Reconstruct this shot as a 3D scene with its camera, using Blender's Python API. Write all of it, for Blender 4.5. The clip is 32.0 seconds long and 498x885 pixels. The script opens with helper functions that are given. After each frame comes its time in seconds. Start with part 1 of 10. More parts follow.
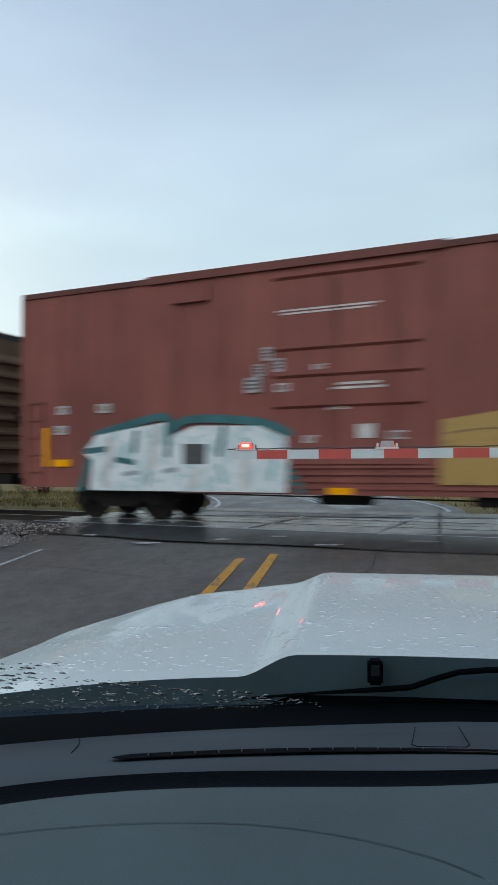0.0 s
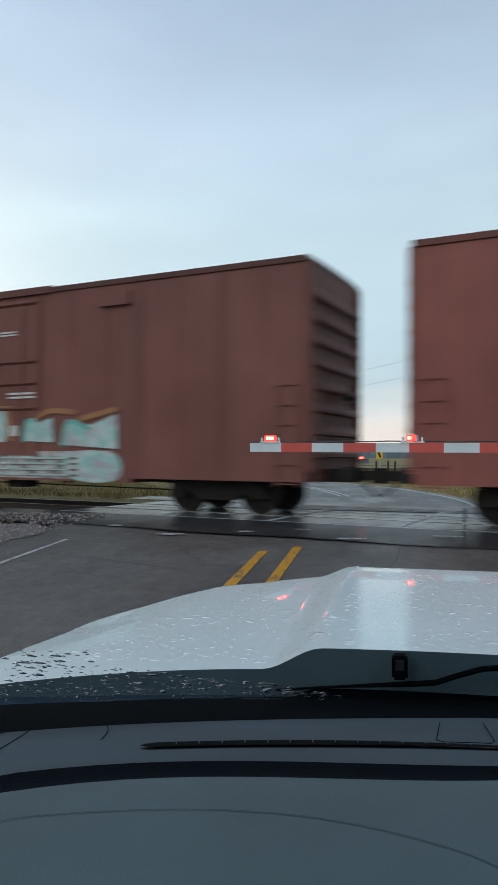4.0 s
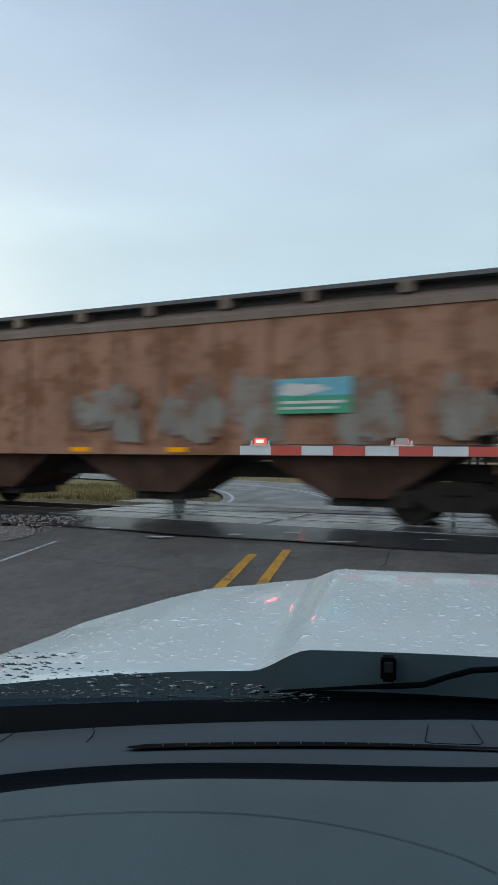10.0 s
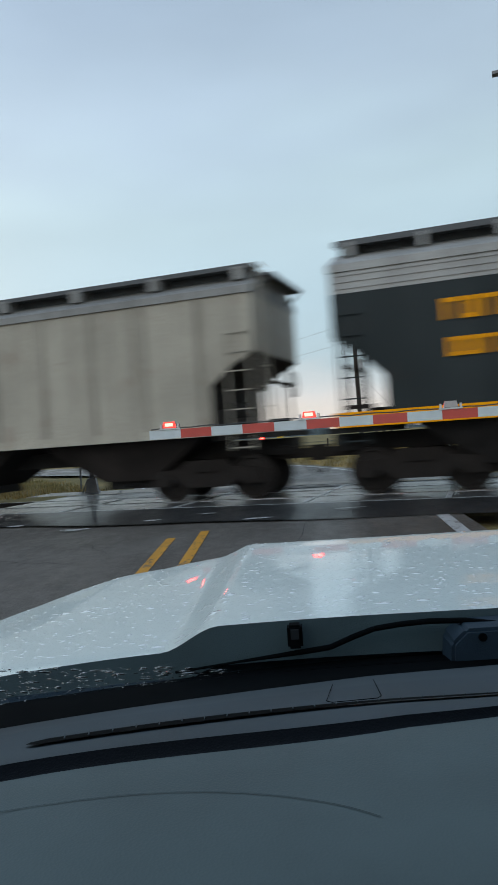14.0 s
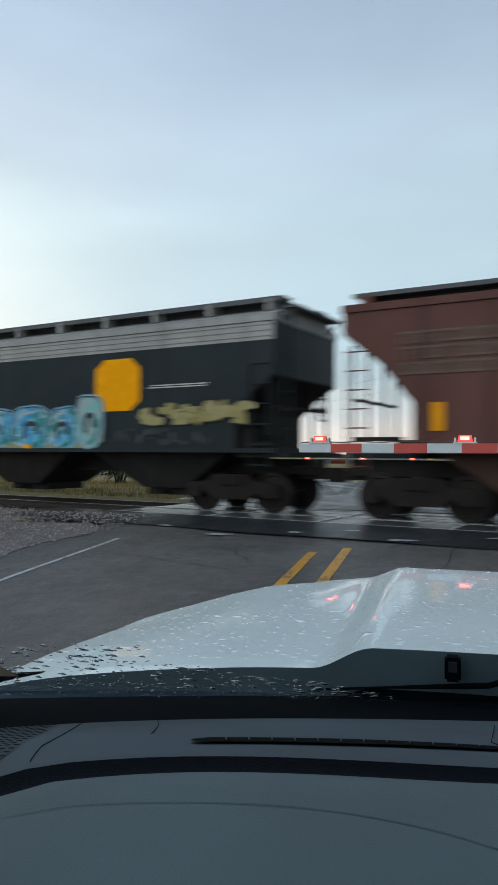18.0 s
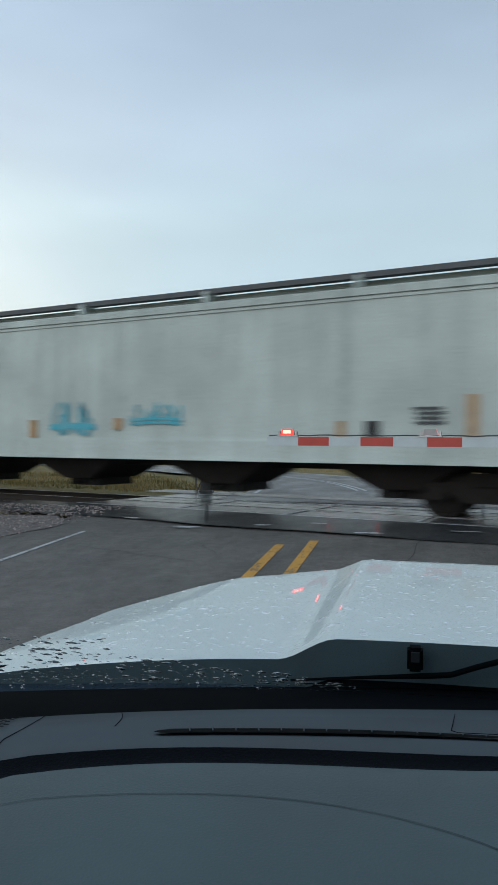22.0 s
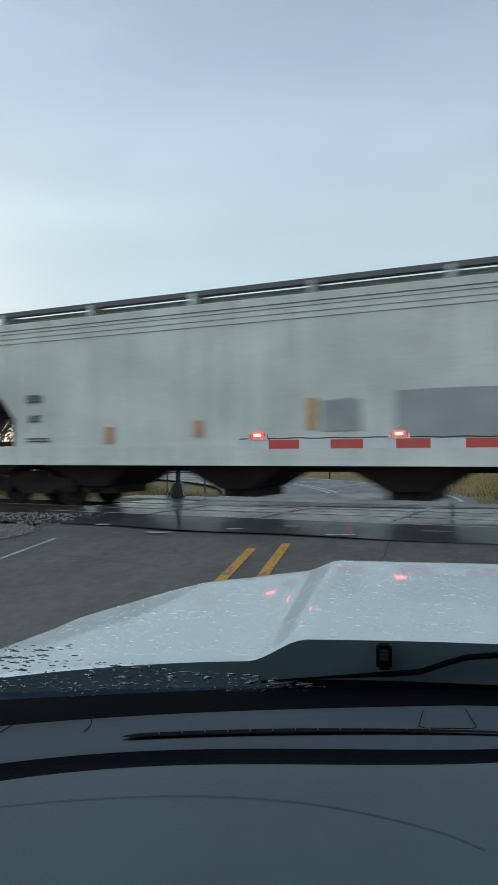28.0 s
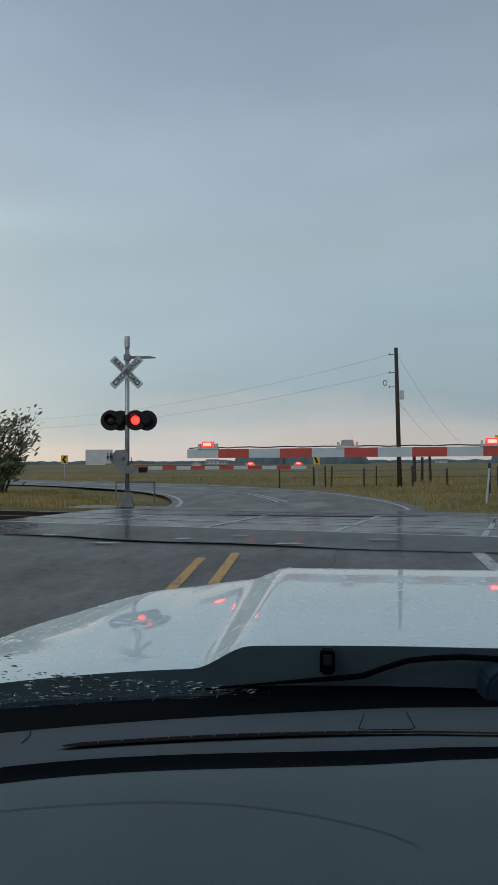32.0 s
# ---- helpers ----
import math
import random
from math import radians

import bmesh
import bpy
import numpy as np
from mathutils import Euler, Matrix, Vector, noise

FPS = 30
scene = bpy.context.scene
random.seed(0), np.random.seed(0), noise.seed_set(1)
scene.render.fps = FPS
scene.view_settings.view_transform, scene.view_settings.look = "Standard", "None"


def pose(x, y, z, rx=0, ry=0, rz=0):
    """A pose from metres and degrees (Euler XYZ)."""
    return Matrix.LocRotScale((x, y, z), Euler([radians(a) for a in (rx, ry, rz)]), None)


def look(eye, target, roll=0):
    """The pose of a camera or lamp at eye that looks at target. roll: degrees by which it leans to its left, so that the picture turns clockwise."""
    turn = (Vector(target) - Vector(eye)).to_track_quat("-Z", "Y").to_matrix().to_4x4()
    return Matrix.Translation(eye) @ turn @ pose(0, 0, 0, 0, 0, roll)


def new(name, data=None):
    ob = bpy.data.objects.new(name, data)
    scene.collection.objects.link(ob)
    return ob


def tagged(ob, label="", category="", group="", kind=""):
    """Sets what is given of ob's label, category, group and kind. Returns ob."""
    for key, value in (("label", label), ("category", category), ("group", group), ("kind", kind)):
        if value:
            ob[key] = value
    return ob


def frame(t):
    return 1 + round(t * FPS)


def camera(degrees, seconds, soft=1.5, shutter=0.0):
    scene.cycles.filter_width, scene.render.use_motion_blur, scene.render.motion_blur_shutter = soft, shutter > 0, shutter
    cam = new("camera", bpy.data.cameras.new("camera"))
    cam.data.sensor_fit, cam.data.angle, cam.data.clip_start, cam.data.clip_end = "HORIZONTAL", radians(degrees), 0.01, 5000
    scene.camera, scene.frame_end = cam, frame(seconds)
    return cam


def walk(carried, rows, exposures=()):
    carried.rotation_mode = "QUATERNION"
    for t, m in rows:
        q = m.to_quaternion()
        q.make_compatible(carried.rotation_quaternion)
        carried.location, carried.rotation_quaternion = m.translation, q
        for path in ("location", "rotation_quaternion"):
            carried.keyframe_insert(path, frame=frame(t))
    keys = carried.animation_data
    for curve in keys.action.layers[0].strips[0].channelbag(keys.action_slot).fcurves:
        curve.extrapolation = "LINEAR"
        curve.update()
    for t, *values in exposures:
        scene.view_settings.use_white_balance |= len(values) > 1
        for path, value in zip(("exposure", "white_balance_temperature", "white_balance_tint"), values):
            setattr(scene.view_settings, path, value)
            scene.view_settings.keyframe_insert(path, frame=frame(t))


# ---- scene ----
# ---- camera: a phone held above the dashboard of a parked pickup ----
cam = camera(38.02, 32.0, soft=1.5, shutter=0.5)
walk(cam, [
    (0.0, pose(-0.001, 0.005, 1.262, 91.66, 0.27, 9.18)),
    (0.5, pose(-0.001, 0.006, 1.262, 91.59, 0.32, 9.09)),
    (1.0, pose(-0.001, 0.003, 1.264, 91.32, 0.32, 9.70)),
    (1.5, pose(0.000, -0.004, 1.264, 90.86, 0.29, 11.08)),
    (2.0, pose(0.000, -0.000, 1.264, 90.51, 0.30, 11.04)),
    (2.5, pose(0.001, 0.001, 1.263, 90.97, 0.89, 11.53)),
    (4.5, pose(-0.005, -0.004, 1.265, 91.12, -0.59, 11.00)),
    (5.0, pose(-0.003, 0.003, 1.262, 91.39, 0.18, 11.82)),
    (5.5, pose(-0.002, 0.001, 1.264, 91.44, 0.32, 11.99)),
    (6.0, pose(-0.004, 0.005, 1.261, 91.36, -0.18, 11.88)),
    (6.5, pose(-0.004, 0.003, 1.262, 91.35, -0.11, 11.66)),
    (7.0, pose(-0.004, 0.006, 1.261, 91.36, -0.18, 11.54)),
    (7.5, pose(-0.004, 0.002, 1.262, 91.36, -0.34, 11.45)),
    (8.0, pose(-0.005, 0.002, 1.262, 91.33, -0.67, 11.40)),
    (8.5, pose(-0.004, -0.000, 1.263, 91.31, -0.63, 11.33)),
    (9.0, pose(-0.003, 0.004, 1.261, 91.46, -0.49, 10.08)),
    (9.5, pose(-0.002, 0.003, 1.261, 91.43, -0.36, 10.23)),
    (10.0, pose(-0.004, 0.002, 1.261, 91.31, -0.58, 10.27)),
    (10.5, pose(-0.003, 0.004, 1.260, 91.39, -0.74, 10.16)),
    (11.0, pose(-0.003, 0.004, 1.261, 91.33, -0.72, 10.16)),
    (11.5, pose(-0.001, 0.001, 1.261, 91.44, -0.36, 10.32)),
    (12.0, pose(-0.003, 0.002, 1.261, 91.30, -0.67, 10.19)),
    (12.5, pose(0.001, 0.009, 1.257, 91.40, 0.40, 8.24)),
    (13.0, pose(0.022, 0.009, 1.259, 89.29, 2.99, 2.38)),
    (13.5, pose(0.023, 0.009, 1.256, 89.41, 3.88, 2.35)),
    (15.5, pose(0.004, 0.000, 1.260, 90.17, 0.07, 9.47)),
    (16.0, pose(-0.005, -0.002, 1.262, 90.32, -0.78, 12.41)),
    (16.5, pose(-0.003, -0.005, 1.263, 90.75, 0.15, 15.80)),
    (17.0, pose(-0.008, -0.004, 1.263, 90.51, -0.63, 15.76)),
    (17.5, pose(-0.004, -0.003, 1.261, 90.92, -0.02, 15.53)),
    (18.0, pose(-0.005, -0.001, 1.260, 91.10, -0.41, 14.97)),
    (18.5, pose(-0.004, -0.001, 1.259, 91.25, -0.16, 14.98)),
    (19.0, pose(-0.006, 0.002, 1.259, 90.98, -0.60, 14.62)),
    (19.5, pose(-0.008, 0.003, 1.259, 90.78, -0.89, 14.46)),
    (20.0, pose(-0.006, -0.000, 1.260, 90.97, -0.66, 14.07)),
    (20.5, pose(-0.005, 0.006, 1.258, 90.78, -0.86, 12.07)),
    (21.0, pose(-0.003, 0.000, 1.260, 90.56, -0.81, 11.97)),
    (21.5, pose(-0.004, -0.002, 1.260, 90.50, -0.93, 12.30)),
    (22.0, pose(-0.003, -0.000, 1.259, 90.56, -0.69, 12.42)),
    (22.5, pose(-0.004, -0.011, 1.263, 90.97, -0.47, 15.55)),
    (23.0, pose(-0.002, -0.007, 1.261, 91.02, -0.38, 15.04)),
    (23.5, pose(-0.002, -0.010, 1.261, 91.09, -0.46, 14.67)),
    (24.0, pose(-0.001, -0.008, 1.260, 91.34, -0.43, 13.49)),
    (24.5, pose(0.002, -0.015, 1.264, 91.65, -0.06, 12.65)),
    (25.0, pose(0.002, -0.004, 1.259, 91.20, 0.56, 11.22)),
    (25.5, pose(0.005, -0.002, 1.257, 91.58, 1.09, 9.17)),
    (27.5, pose(0.008, -0.011, 1.261, 91.15, 0.55, 8.24)),
    (28.0, pose(0.003, -0.001, 1.257, 90.88, 0.24, 10.14)),
    (28.5, pose(0.003, -0.003, 1.257, 91.22, 0.03, 10.25)),
    (29.0, pose(0.005, 0.000, 1.256, 90.92, 0.31, 9.57)),
    (29.5, pose(0.006, 0.001, 1.256, 90.78, 0.13, 8.82)),
    (30.0, pose(0.008, 0.001, 1.254, 91.11, 0.78, 8.58)),
    (30.5, pose(0.009, 0.001, 1.256, 91.52, -0.30, 7.85)),
    (31.0, pose(0.010, 0.003, 1.253, 91.67, 0.48, 6.07)),
    (31.5, pose(0.010, 0.001, 1.252, 91.56, 0.51, 6.31)),
    (32.0, pose(0.011, -0.002, 1.253, 91.61, 0.28, 6.20)),
], exposures=[(0.0, 0.14), (6.0, 0.14), (9.0, 0.08), (11.0, 0.04), (12.0, -0.04), (13.0, 0.06), (20.0, 0.06), (21.2, -0.05), (22.0, 0.03), (24.0, 0.1), (25.5, 0.1), (28.0, 0.0), (30.0, -0.08), (31.0, -0.1), (31.3, -0.3), (31.6, -0.5), (32.0, -0.54)])

# ---- world: overcast evening sky after rain, bright band low over the fields ----
def make_world():
    w = bpy.data.worlds.new("overcast_sky")
    scene.world = w
    w.use_nodes = True
    nt = w.node_tree
    nt.nodes.clear()
    out = nt.nodes.new("ShaderNodeOutputWorld")
    bg = nt.nodes.new("ShaderNodeBackground")
    sky = nt.nodes.new("ShaderNodeTexSky")
    sky.sky_type, sky.sun_disc = "NISHITA", False
    sky.sun_elevation, sky.sun_rotation = radians(12), radians(-40)
    skyg = nt.nodes.new("ShaderNodeMix")
    skyg.data_type, skyg.blend_type = "RGBA", "MULTIPLY"
    skyg.inputs[0].default_value = 1.0
    skyg.inputs[7].default_value = (0.1, 0.1, 0.1, 1)
    nt.links.new(sky.outputs[0], skyg.inputs[6])
    tc = nt.nodes.new("ShaderNodeTexCoord")
    sep = nt.nodes.new("ShaderNodeSeparateXYZ")
    nt.links.new(tc.outputs["Generated"], sep.inputs[0])
    # slow cloud streaks shift the bands a little
    mp = nt.nodes.new("ShaderNodeMapping")
    mp.inputs["Scale"].default_value = (1.1, 1.1, 3.4)
    mp.inputs["Rotation"].default_value = (radians(8), radians(18), 0)
    nt.links.new(tc.outputs["Generated"], mp.inputs[0])
    nz = nt.nodes.new("ShaderNodeTexNoise")
    nz.inputs["Scale"].default_value, nz.inputs["Detail"].default_value = 1.9, 5.0
    nz.inputs["Roughness"].default_value = 0.52
    nt.links.new(mp.outputs[0], nz.inputs[0])
    add = nt.nodes.new("ShaderNodeMath")
    add.operation = "MULTIPLY_ADD"
    nt.links.new(nz.outputs[0], add.inputs[0])
    add.inputs[1].default_value = 0.26
    sub = nt.nodes.new("ShaderNodeMath")
    sub.operation = "SUBTRACT"
    nt.links.new(sep.outputs[2], sub.inputs[0])
    sub.inputs[1].default_value = 0.13
    nt.links.new(sub.outputs[0], add.inputs[2])
    ramp = nt.nodes.new("ShaderNodeValToRGB")
    cr = ramp.color_ramp
    stops = [(0.0, (0.76, 0.73, 0.71)), (0.035, (0.73, 0.74, 0.76)), (0.10, (0.47, 0.61, 0.69)), (0.17, (0.48, 0.64, 0.73)), (0.28, (0.53, 0.69, 0.775)),
             (0.40, (0.47, 0.60, 0.725)), (0.55, (0.40, 0.52, 0.665)), (1.0, (0.36, 0.47, 0.605))]
    cr.elements[0].position, cr.elements[0].color = stops[0][0], (*stops[0][1], 1)
    cr.elements[1].position, cr.elements[1].color = stops[-1][0], (*stops[-1][1], 1)
    for p, c in stops[1:-1]:
        cr.elements.new(p).color = (*c, 1)
    nt.links.new(add.outputs[0], ramp.inputs[0])
    mix = nt.nodes.new("ShaderNodeMix")
    mix.data_type = "RGBA"
    mix.inputs[0].default_value = 0.9
    nt.links.new(skyg.outputs[2], mix.inputs[6])
    nt.links.new(ramp.outputs[0], mix.inputs[7])
    nt.links.new(mix.outputs[2], bg.inputs[0])
    side = nt.nodes.new("ShaderNodeMapRange")
    for i, v in ((1, -0.7), (2, 0.5), (3, 1.17), (4, 0.96)):
        side.inputs[i].default_value = v
    nt.links.new(sep.outputs[0], side.inputs[0])
    # broad diagonal cloud streaks, a little lighter and darker than the rest
    mp2 = nt.nodes.new("ShaderNodeMapping")
    mp2.inputs["Scale"].default_value = (0.8, 0.8, 2.8)
    mp2.inputs["Rotation"].default_value = (radians(-6), radians(-24), 0)
    nt.links.new(tc.outputs["Generated"], mp2.inputs[0])
    streak = nt.nodes.new("ShaderNodeTexNoise")
    streak.inputs["Scale"].default_value, streak.inputs["Detail"].default_value = 2.6, 6.0
    nt.links.new(mp2.outputs[0], streak.inputs[0])
    cloud = nt.nodes.new("ShaderNodeMapRange")
    for i, v in ((1, 0.32), (2, 0.68), (3, 0.93), (4, 1.06)):
        cloud.inputs[i].default_value = v
    nt.links.new(streak.outputs[0], cloud.inputs[0])
    lum = nt.nodes.new("ShaderNodeMath")
    lum.operation = "MULTIPLY"
    nt.links.new(side.outputs[0], lum.inputs[0])
    nt.links.new(cloud.outputs[0], lum.inputs[1])
    nt.links.new(lum.outputs[0], bg.inputs[1])
    nt.links.new(bg.outputs[0], out.inputs[0])


make_world()
sun_data = bpy.data.lights.new("sun", "SUN")
sun_data.energy, sun_data.angle, sun_data.color = 0.75, radians(40), (1.0, 0.97, 0.92)
sun = new("sun", sun_data)
sun.matrix_world = look((0, 0, 20), (12, 44, 0))


# ---- materials ----
def tree_nodes(name):
    m = bpy.data.materials.new(name)
    m.use_nodes = True
    nt = m.node_tree
    return m, nt, nt.nodes["Principled BSDF"]


def mix_rgb(nt, fac, a, b, mode="MIX"):
    n = nt.nodes.new("ShaderNodeMix")
    n.data_type, n.blend_type = "RGBA", mode
    for s, v in ((0, fac), (6, a), (7, b)):
        if isinstance(v, (int, float)):
            n.inputs[s].default_value = v
        elif isinstance(v, tuple):
            n.inputs[s].default_value = (*v, 1)
        else:
            nt.links.new(v, n.inputs[s])
    return n.outputs[2]


def noise_tex(nt, scale, detail=3.0, stretch=(1, 1, 1), rough=0.55, space="Object"):
    tc = nt.nodes.new("ShaderNodeTexCoord")
    mp = nt.nodes.new("ShaderNodeMapping")
    mp.inputs["Scale"].default_value = stretch
    nt.links.new(tc.outputs[space], mp.inputs[0])
    n = nt.nodes.new("ShaderNodeTexNoise")
    n.inputs["Scale"].default_value, n.inputs["Detail"].default_value = scale, detail
    n.inputs["Roughness"].default_value = rough
    nt.links.new(mp.outputs[0], n.inputs[0])
    return n.outputs[0]


def ramp_val(nt, src, lo, hi, v0=0.0, v1=1.0):
    n = nt.nodes.new("ShaderNodeMapRange")
    n.inputs[1].default_value, n.inputs[2].default_value = lo, hi
    n.inputs[3].default_value, n.inputs[4].default_value = v0, v1
    nt.links.new(src, n.inputs[0])
    return n.outputs[0]


def bump(nt, bsdf, src, strength, dist=0.01):
    b = nt.nodes.new("ShaderNodeBump")
    b.inputs["Strength"].default_value, b.inputs["Distance"].default_value = strength, dist
    nt.links.new(src, b.inputs["Height"])
    nt.links.new(b.outputs[0], bsdf.inputs["Normal"])


def plain(name, c, rough=0.6, metal=0.0, vary=0.25, scale=6.0, grain=0.0):
    m, nt, b = tree_nodes(name)
    n1 = noise_tex(nt, scale, 4.0)
    n2 = noise_tex(nt, scale * 9, 2.0)
    dark = tuple(v * (1 - vary) for v in c)
    lite = tuple(min(1, v * (1 + vary * 0.6)) for v in c)
    a = mix_rgb(nt, ramp_val(nt, n1, 0.3, 0.7), dark, lite)
    a = mix_rgb(nt, ramp_val(nt, n2, 0.3, 0.7, 0, 0.35), a, dark)
    nt.links.new(a, b.inputs["Base Color"])
    b.inputs["Roughness"].default_value, b.inputs["Metallic"].default_value = rough, metal
    if grain:
        bump(nt, b, n2, grain, 0.004)
    return m


def glow(name, c, strength):
    m, nt, b = tree_nodes(name)
    b.inputs["Base Color"].default_value = (*c, 1)
    b.inputs["Emission Color"].default_value = (*c, 1)
    b.inputs["Emission Strength"].default_value = strength
    b.inputs["Roughness"].default_value = 0.3
    return m


def car_paint(name, c, dirt=(0.075, 0.055, 0.042), rust=0.25, rough=0.55, rust_col=(0.16, 0.065, 0.03), soil=0.38):
    """Weathered freight-car paint: faded patches, runs of rain and rust down the sheets, road dirt as fine speckle."""
    m, nt, b = tree_nodes(name)
    k = min(1.0, sum(c) / 3 * 1.3 / 0.057)
    dirt, rust_col = tuple(v * k for v in dirt), tuple(v * max(0.35, k) for v in rust_col)
    fade = noise_tex(nt, 0.55, 4.0)
    runs = noise_tex(nt, 3.4, 6.0, (1.6, 1.6, 0.10), 0.66)
    fine = noise_tex(nt, 26, 3.0)
    blot = noise_tex(nt, 1.7, 6.0, rough=0.7)
    a = mix_rgb(nt, ramp_val(nt, fade, 0.35, 0.68), tuple(v * 0.84 for v in c), tuple(min(1, v * 1.1 + 0.004) for v in c))
    a = mix_rgb(nt, ramp_val(nt, runs, 0.48, 0.74, 0, soil), a, dirt)
    sheet = noise_tex(nt, 1.0, 5.0, (1.5, 1.5, 0.05), 0.6)
    a = mix_rgb(nt, ramp_val(nt, sheet, 0.5, 0.72, 0, soil * 0.9), a, tuple(v * 0.45 for v in c))
    a = mix_rgb(nt, ramp_val(nt, blot, 0.56 if rust < 0.8 else 0.46, 0.74 if rust < 0.8 else 0.60, 0, rust), a, rust_col)
    a = mix_rgb(nt, ramp_val(nt, fine, 0.45, 0.75, 0, 0.25), a, dirt)
    nt.links.new(a, b.inputs["Base Color"])
    nt.links.new(ramp_val(nt, runs, 0.3, 0.8, rough - 0.12, rough + 0.2), b.inputs["Roughness"])
    b.inputs["Specular IOR Level"].default_value = 0.22
    bump(nt, b, fade, 0.25, 0.03)
    return m


def spray(name, cols, hard=False):
    """Sprayed letters: each shape takes one of the colours, clouded by a second one."""
    m, nt, b = tree_nodes(name)
    g = nt.nodes.new("ShaderNodeNewGeometry")
    r = nt.nodes.new("ShaderNodeValToRGB")
    r.color_ramp.interpolation = "CONSTANT"
    el = r.color_ramp.elements
    el[0].position, el[0].color = 0.0, (*cols[0], 1)
    el[1].position, el[1].color = 1.0 / len(cols), (*cols[min(1, len(cols) - 1)], 1)
    for i in range(2, len(cols)):
        el.new(i / len(cols)).color = (*cols[i], 1)
    nt.links.new(g.outputs["Random Per Island"], r.inputs[0])
    n = noise_tex(nt, 2.6, 5.0, (1, 1, 1.3), 0.65)
    a = mix_rgb(nt, ramp_val(nt, n, 0.46, 0.62, 0, 0.2 if hard else 0.75), r.outputs[0], cols[-1])
    n2 = noise_tex(nt, 5.5, 4.0, (0.5, 1, 1.5), 0.6)
    a = mix_rgb(nt, ramp_val(nt, n2, 0.58, 0.7, 0, 0.6), a, tuple(v * 0.25 for v in cols[0]))
    nt.links.new(a, b.inputs["Base Color"])
    b.inputs["Roughness"].default_value = 0.5
    return m


def mottle(name, a, b2, c, d, scale=2.2, edge=0.035):
    """Overlapping clouds of sprayed colour: two pairs of colours, each pair and both together parted by noise."""
    m, nt, b = tree_nodes(name)
    cut = [ramp_val(nt, noise_tex(nt, scale * k, 2.5, (1.0, 1.0, f), 0.5), 0.5 - edge, 0.5 + edge) for k, f in ((1.0, 0.8), (1.37, 1.15), (0.71, 1.0))]
    nt.links.new(mix_rgb(nt, cut[2], mix_rgb(nt, cut[0], a, b2), mix_rgb(nt, cut[1], c, d)), b.inputs["Base Color"])
    b.inputs["Roughness"].default_value = 0.5
    return m


def wet_road(name, c, rough_lo, rough_hi, spec=0.3, film=0.0, film_rough=0.2):
    """Worn wet paving: broad patches, scuffs along the way, coarse aggregate and pits."""
    m, nt, b = tree_nodes(name)
    big = noise_tex(nt, 0.4, 6.0, rough=0.6)
    scuff = noise_tex(nt, 1.1, 7.0, (1.0, 0.35, 1), 0.7)
    mid = noise_tex(nt, 6.0, 7.0, rough=0.75)
    fine = noise_tex(nt, 55, 4.0, rough=0.7)
    a = mix_rgb(nt, ramp_val(nt, big, 0.36, 0.64), tuple(v * 0.68 for v in c), tuple(v * 1.18 for v in c))
    a = mix_rgb(nt, ramp_val(nt, scuff, 0.44, 0.7, 0, 0.55), a, tuple(v * 0.5 for v in c))
    a = mix_rgb(nt, ramp_val(nt, mid, 0.5, 0.68, 0, 0.6), a, tuple(v * 0.52 for v in c))
    a = mix_rgb(nt, ramp_val(nt, mid, 0.5, 0.34, 0, 0.4), a, tuple(min(1, v * 1.7) for v in c))
    a = mix_rgb(nt, ramp_val(nt, fine, 0.5, 0.7, 0, 0.55), a, tuple(min(1, v * 2.2) for v in c))
    a = mix_rgb(nt, ramp_val(nt, fine, 0.46, 0.3, 0, 0.7), a, tuple(v * 0.35 for v in c))
    b.inputs["Specular IOR Level"].default_value = spec
    b.inputs["Coat Weight"].default_value = film
    b.inputs["Coat Roughness"].default_value = film_rough
    b.inputs["Coat IOR"].default_value = 1.33
    nt.links.new(a, b.inputs["Base Color"])
    wet = mix_rgb(nt, 0.5, big, scuff)
    nt.links.new(ramp_val(nt, wet, 0.38, 0.62, rough_lo, rough_hi), b.inputs["Roughness"])
    bump(nt, b, mix_rgb(nt, 0.5, fine, mid), 0.7, 0.012)
    return m


def worn_paint(name, c):
    """Road paint rubbed through to the asphalt in specks and patches."""
    m, nt, b = tree_nodes(name)
    wear = noise_tex(nt, 9.0, 6.0, (1.4, 0.7, 1), 0.7)
    tone = noise_tex(nt, 2.2, 3.0)
    a = mix_rgb(nt, ramp_val(nt, tone, 0.3, 0.7), tuple(v * 0.8 for v in c), c)
    a = mix_rgb(nt, ramp_val(nt, wear, 0.54, 0.60, 0, 0.85), a, (0.10, 0.092, 0.08))
    nt.links.new(a, b.inputs["Base Color"])
    b.inputs["Roughness"].default_value = 0.45
    bump(nt, b, wear, 0.4, 0.004)
    return m


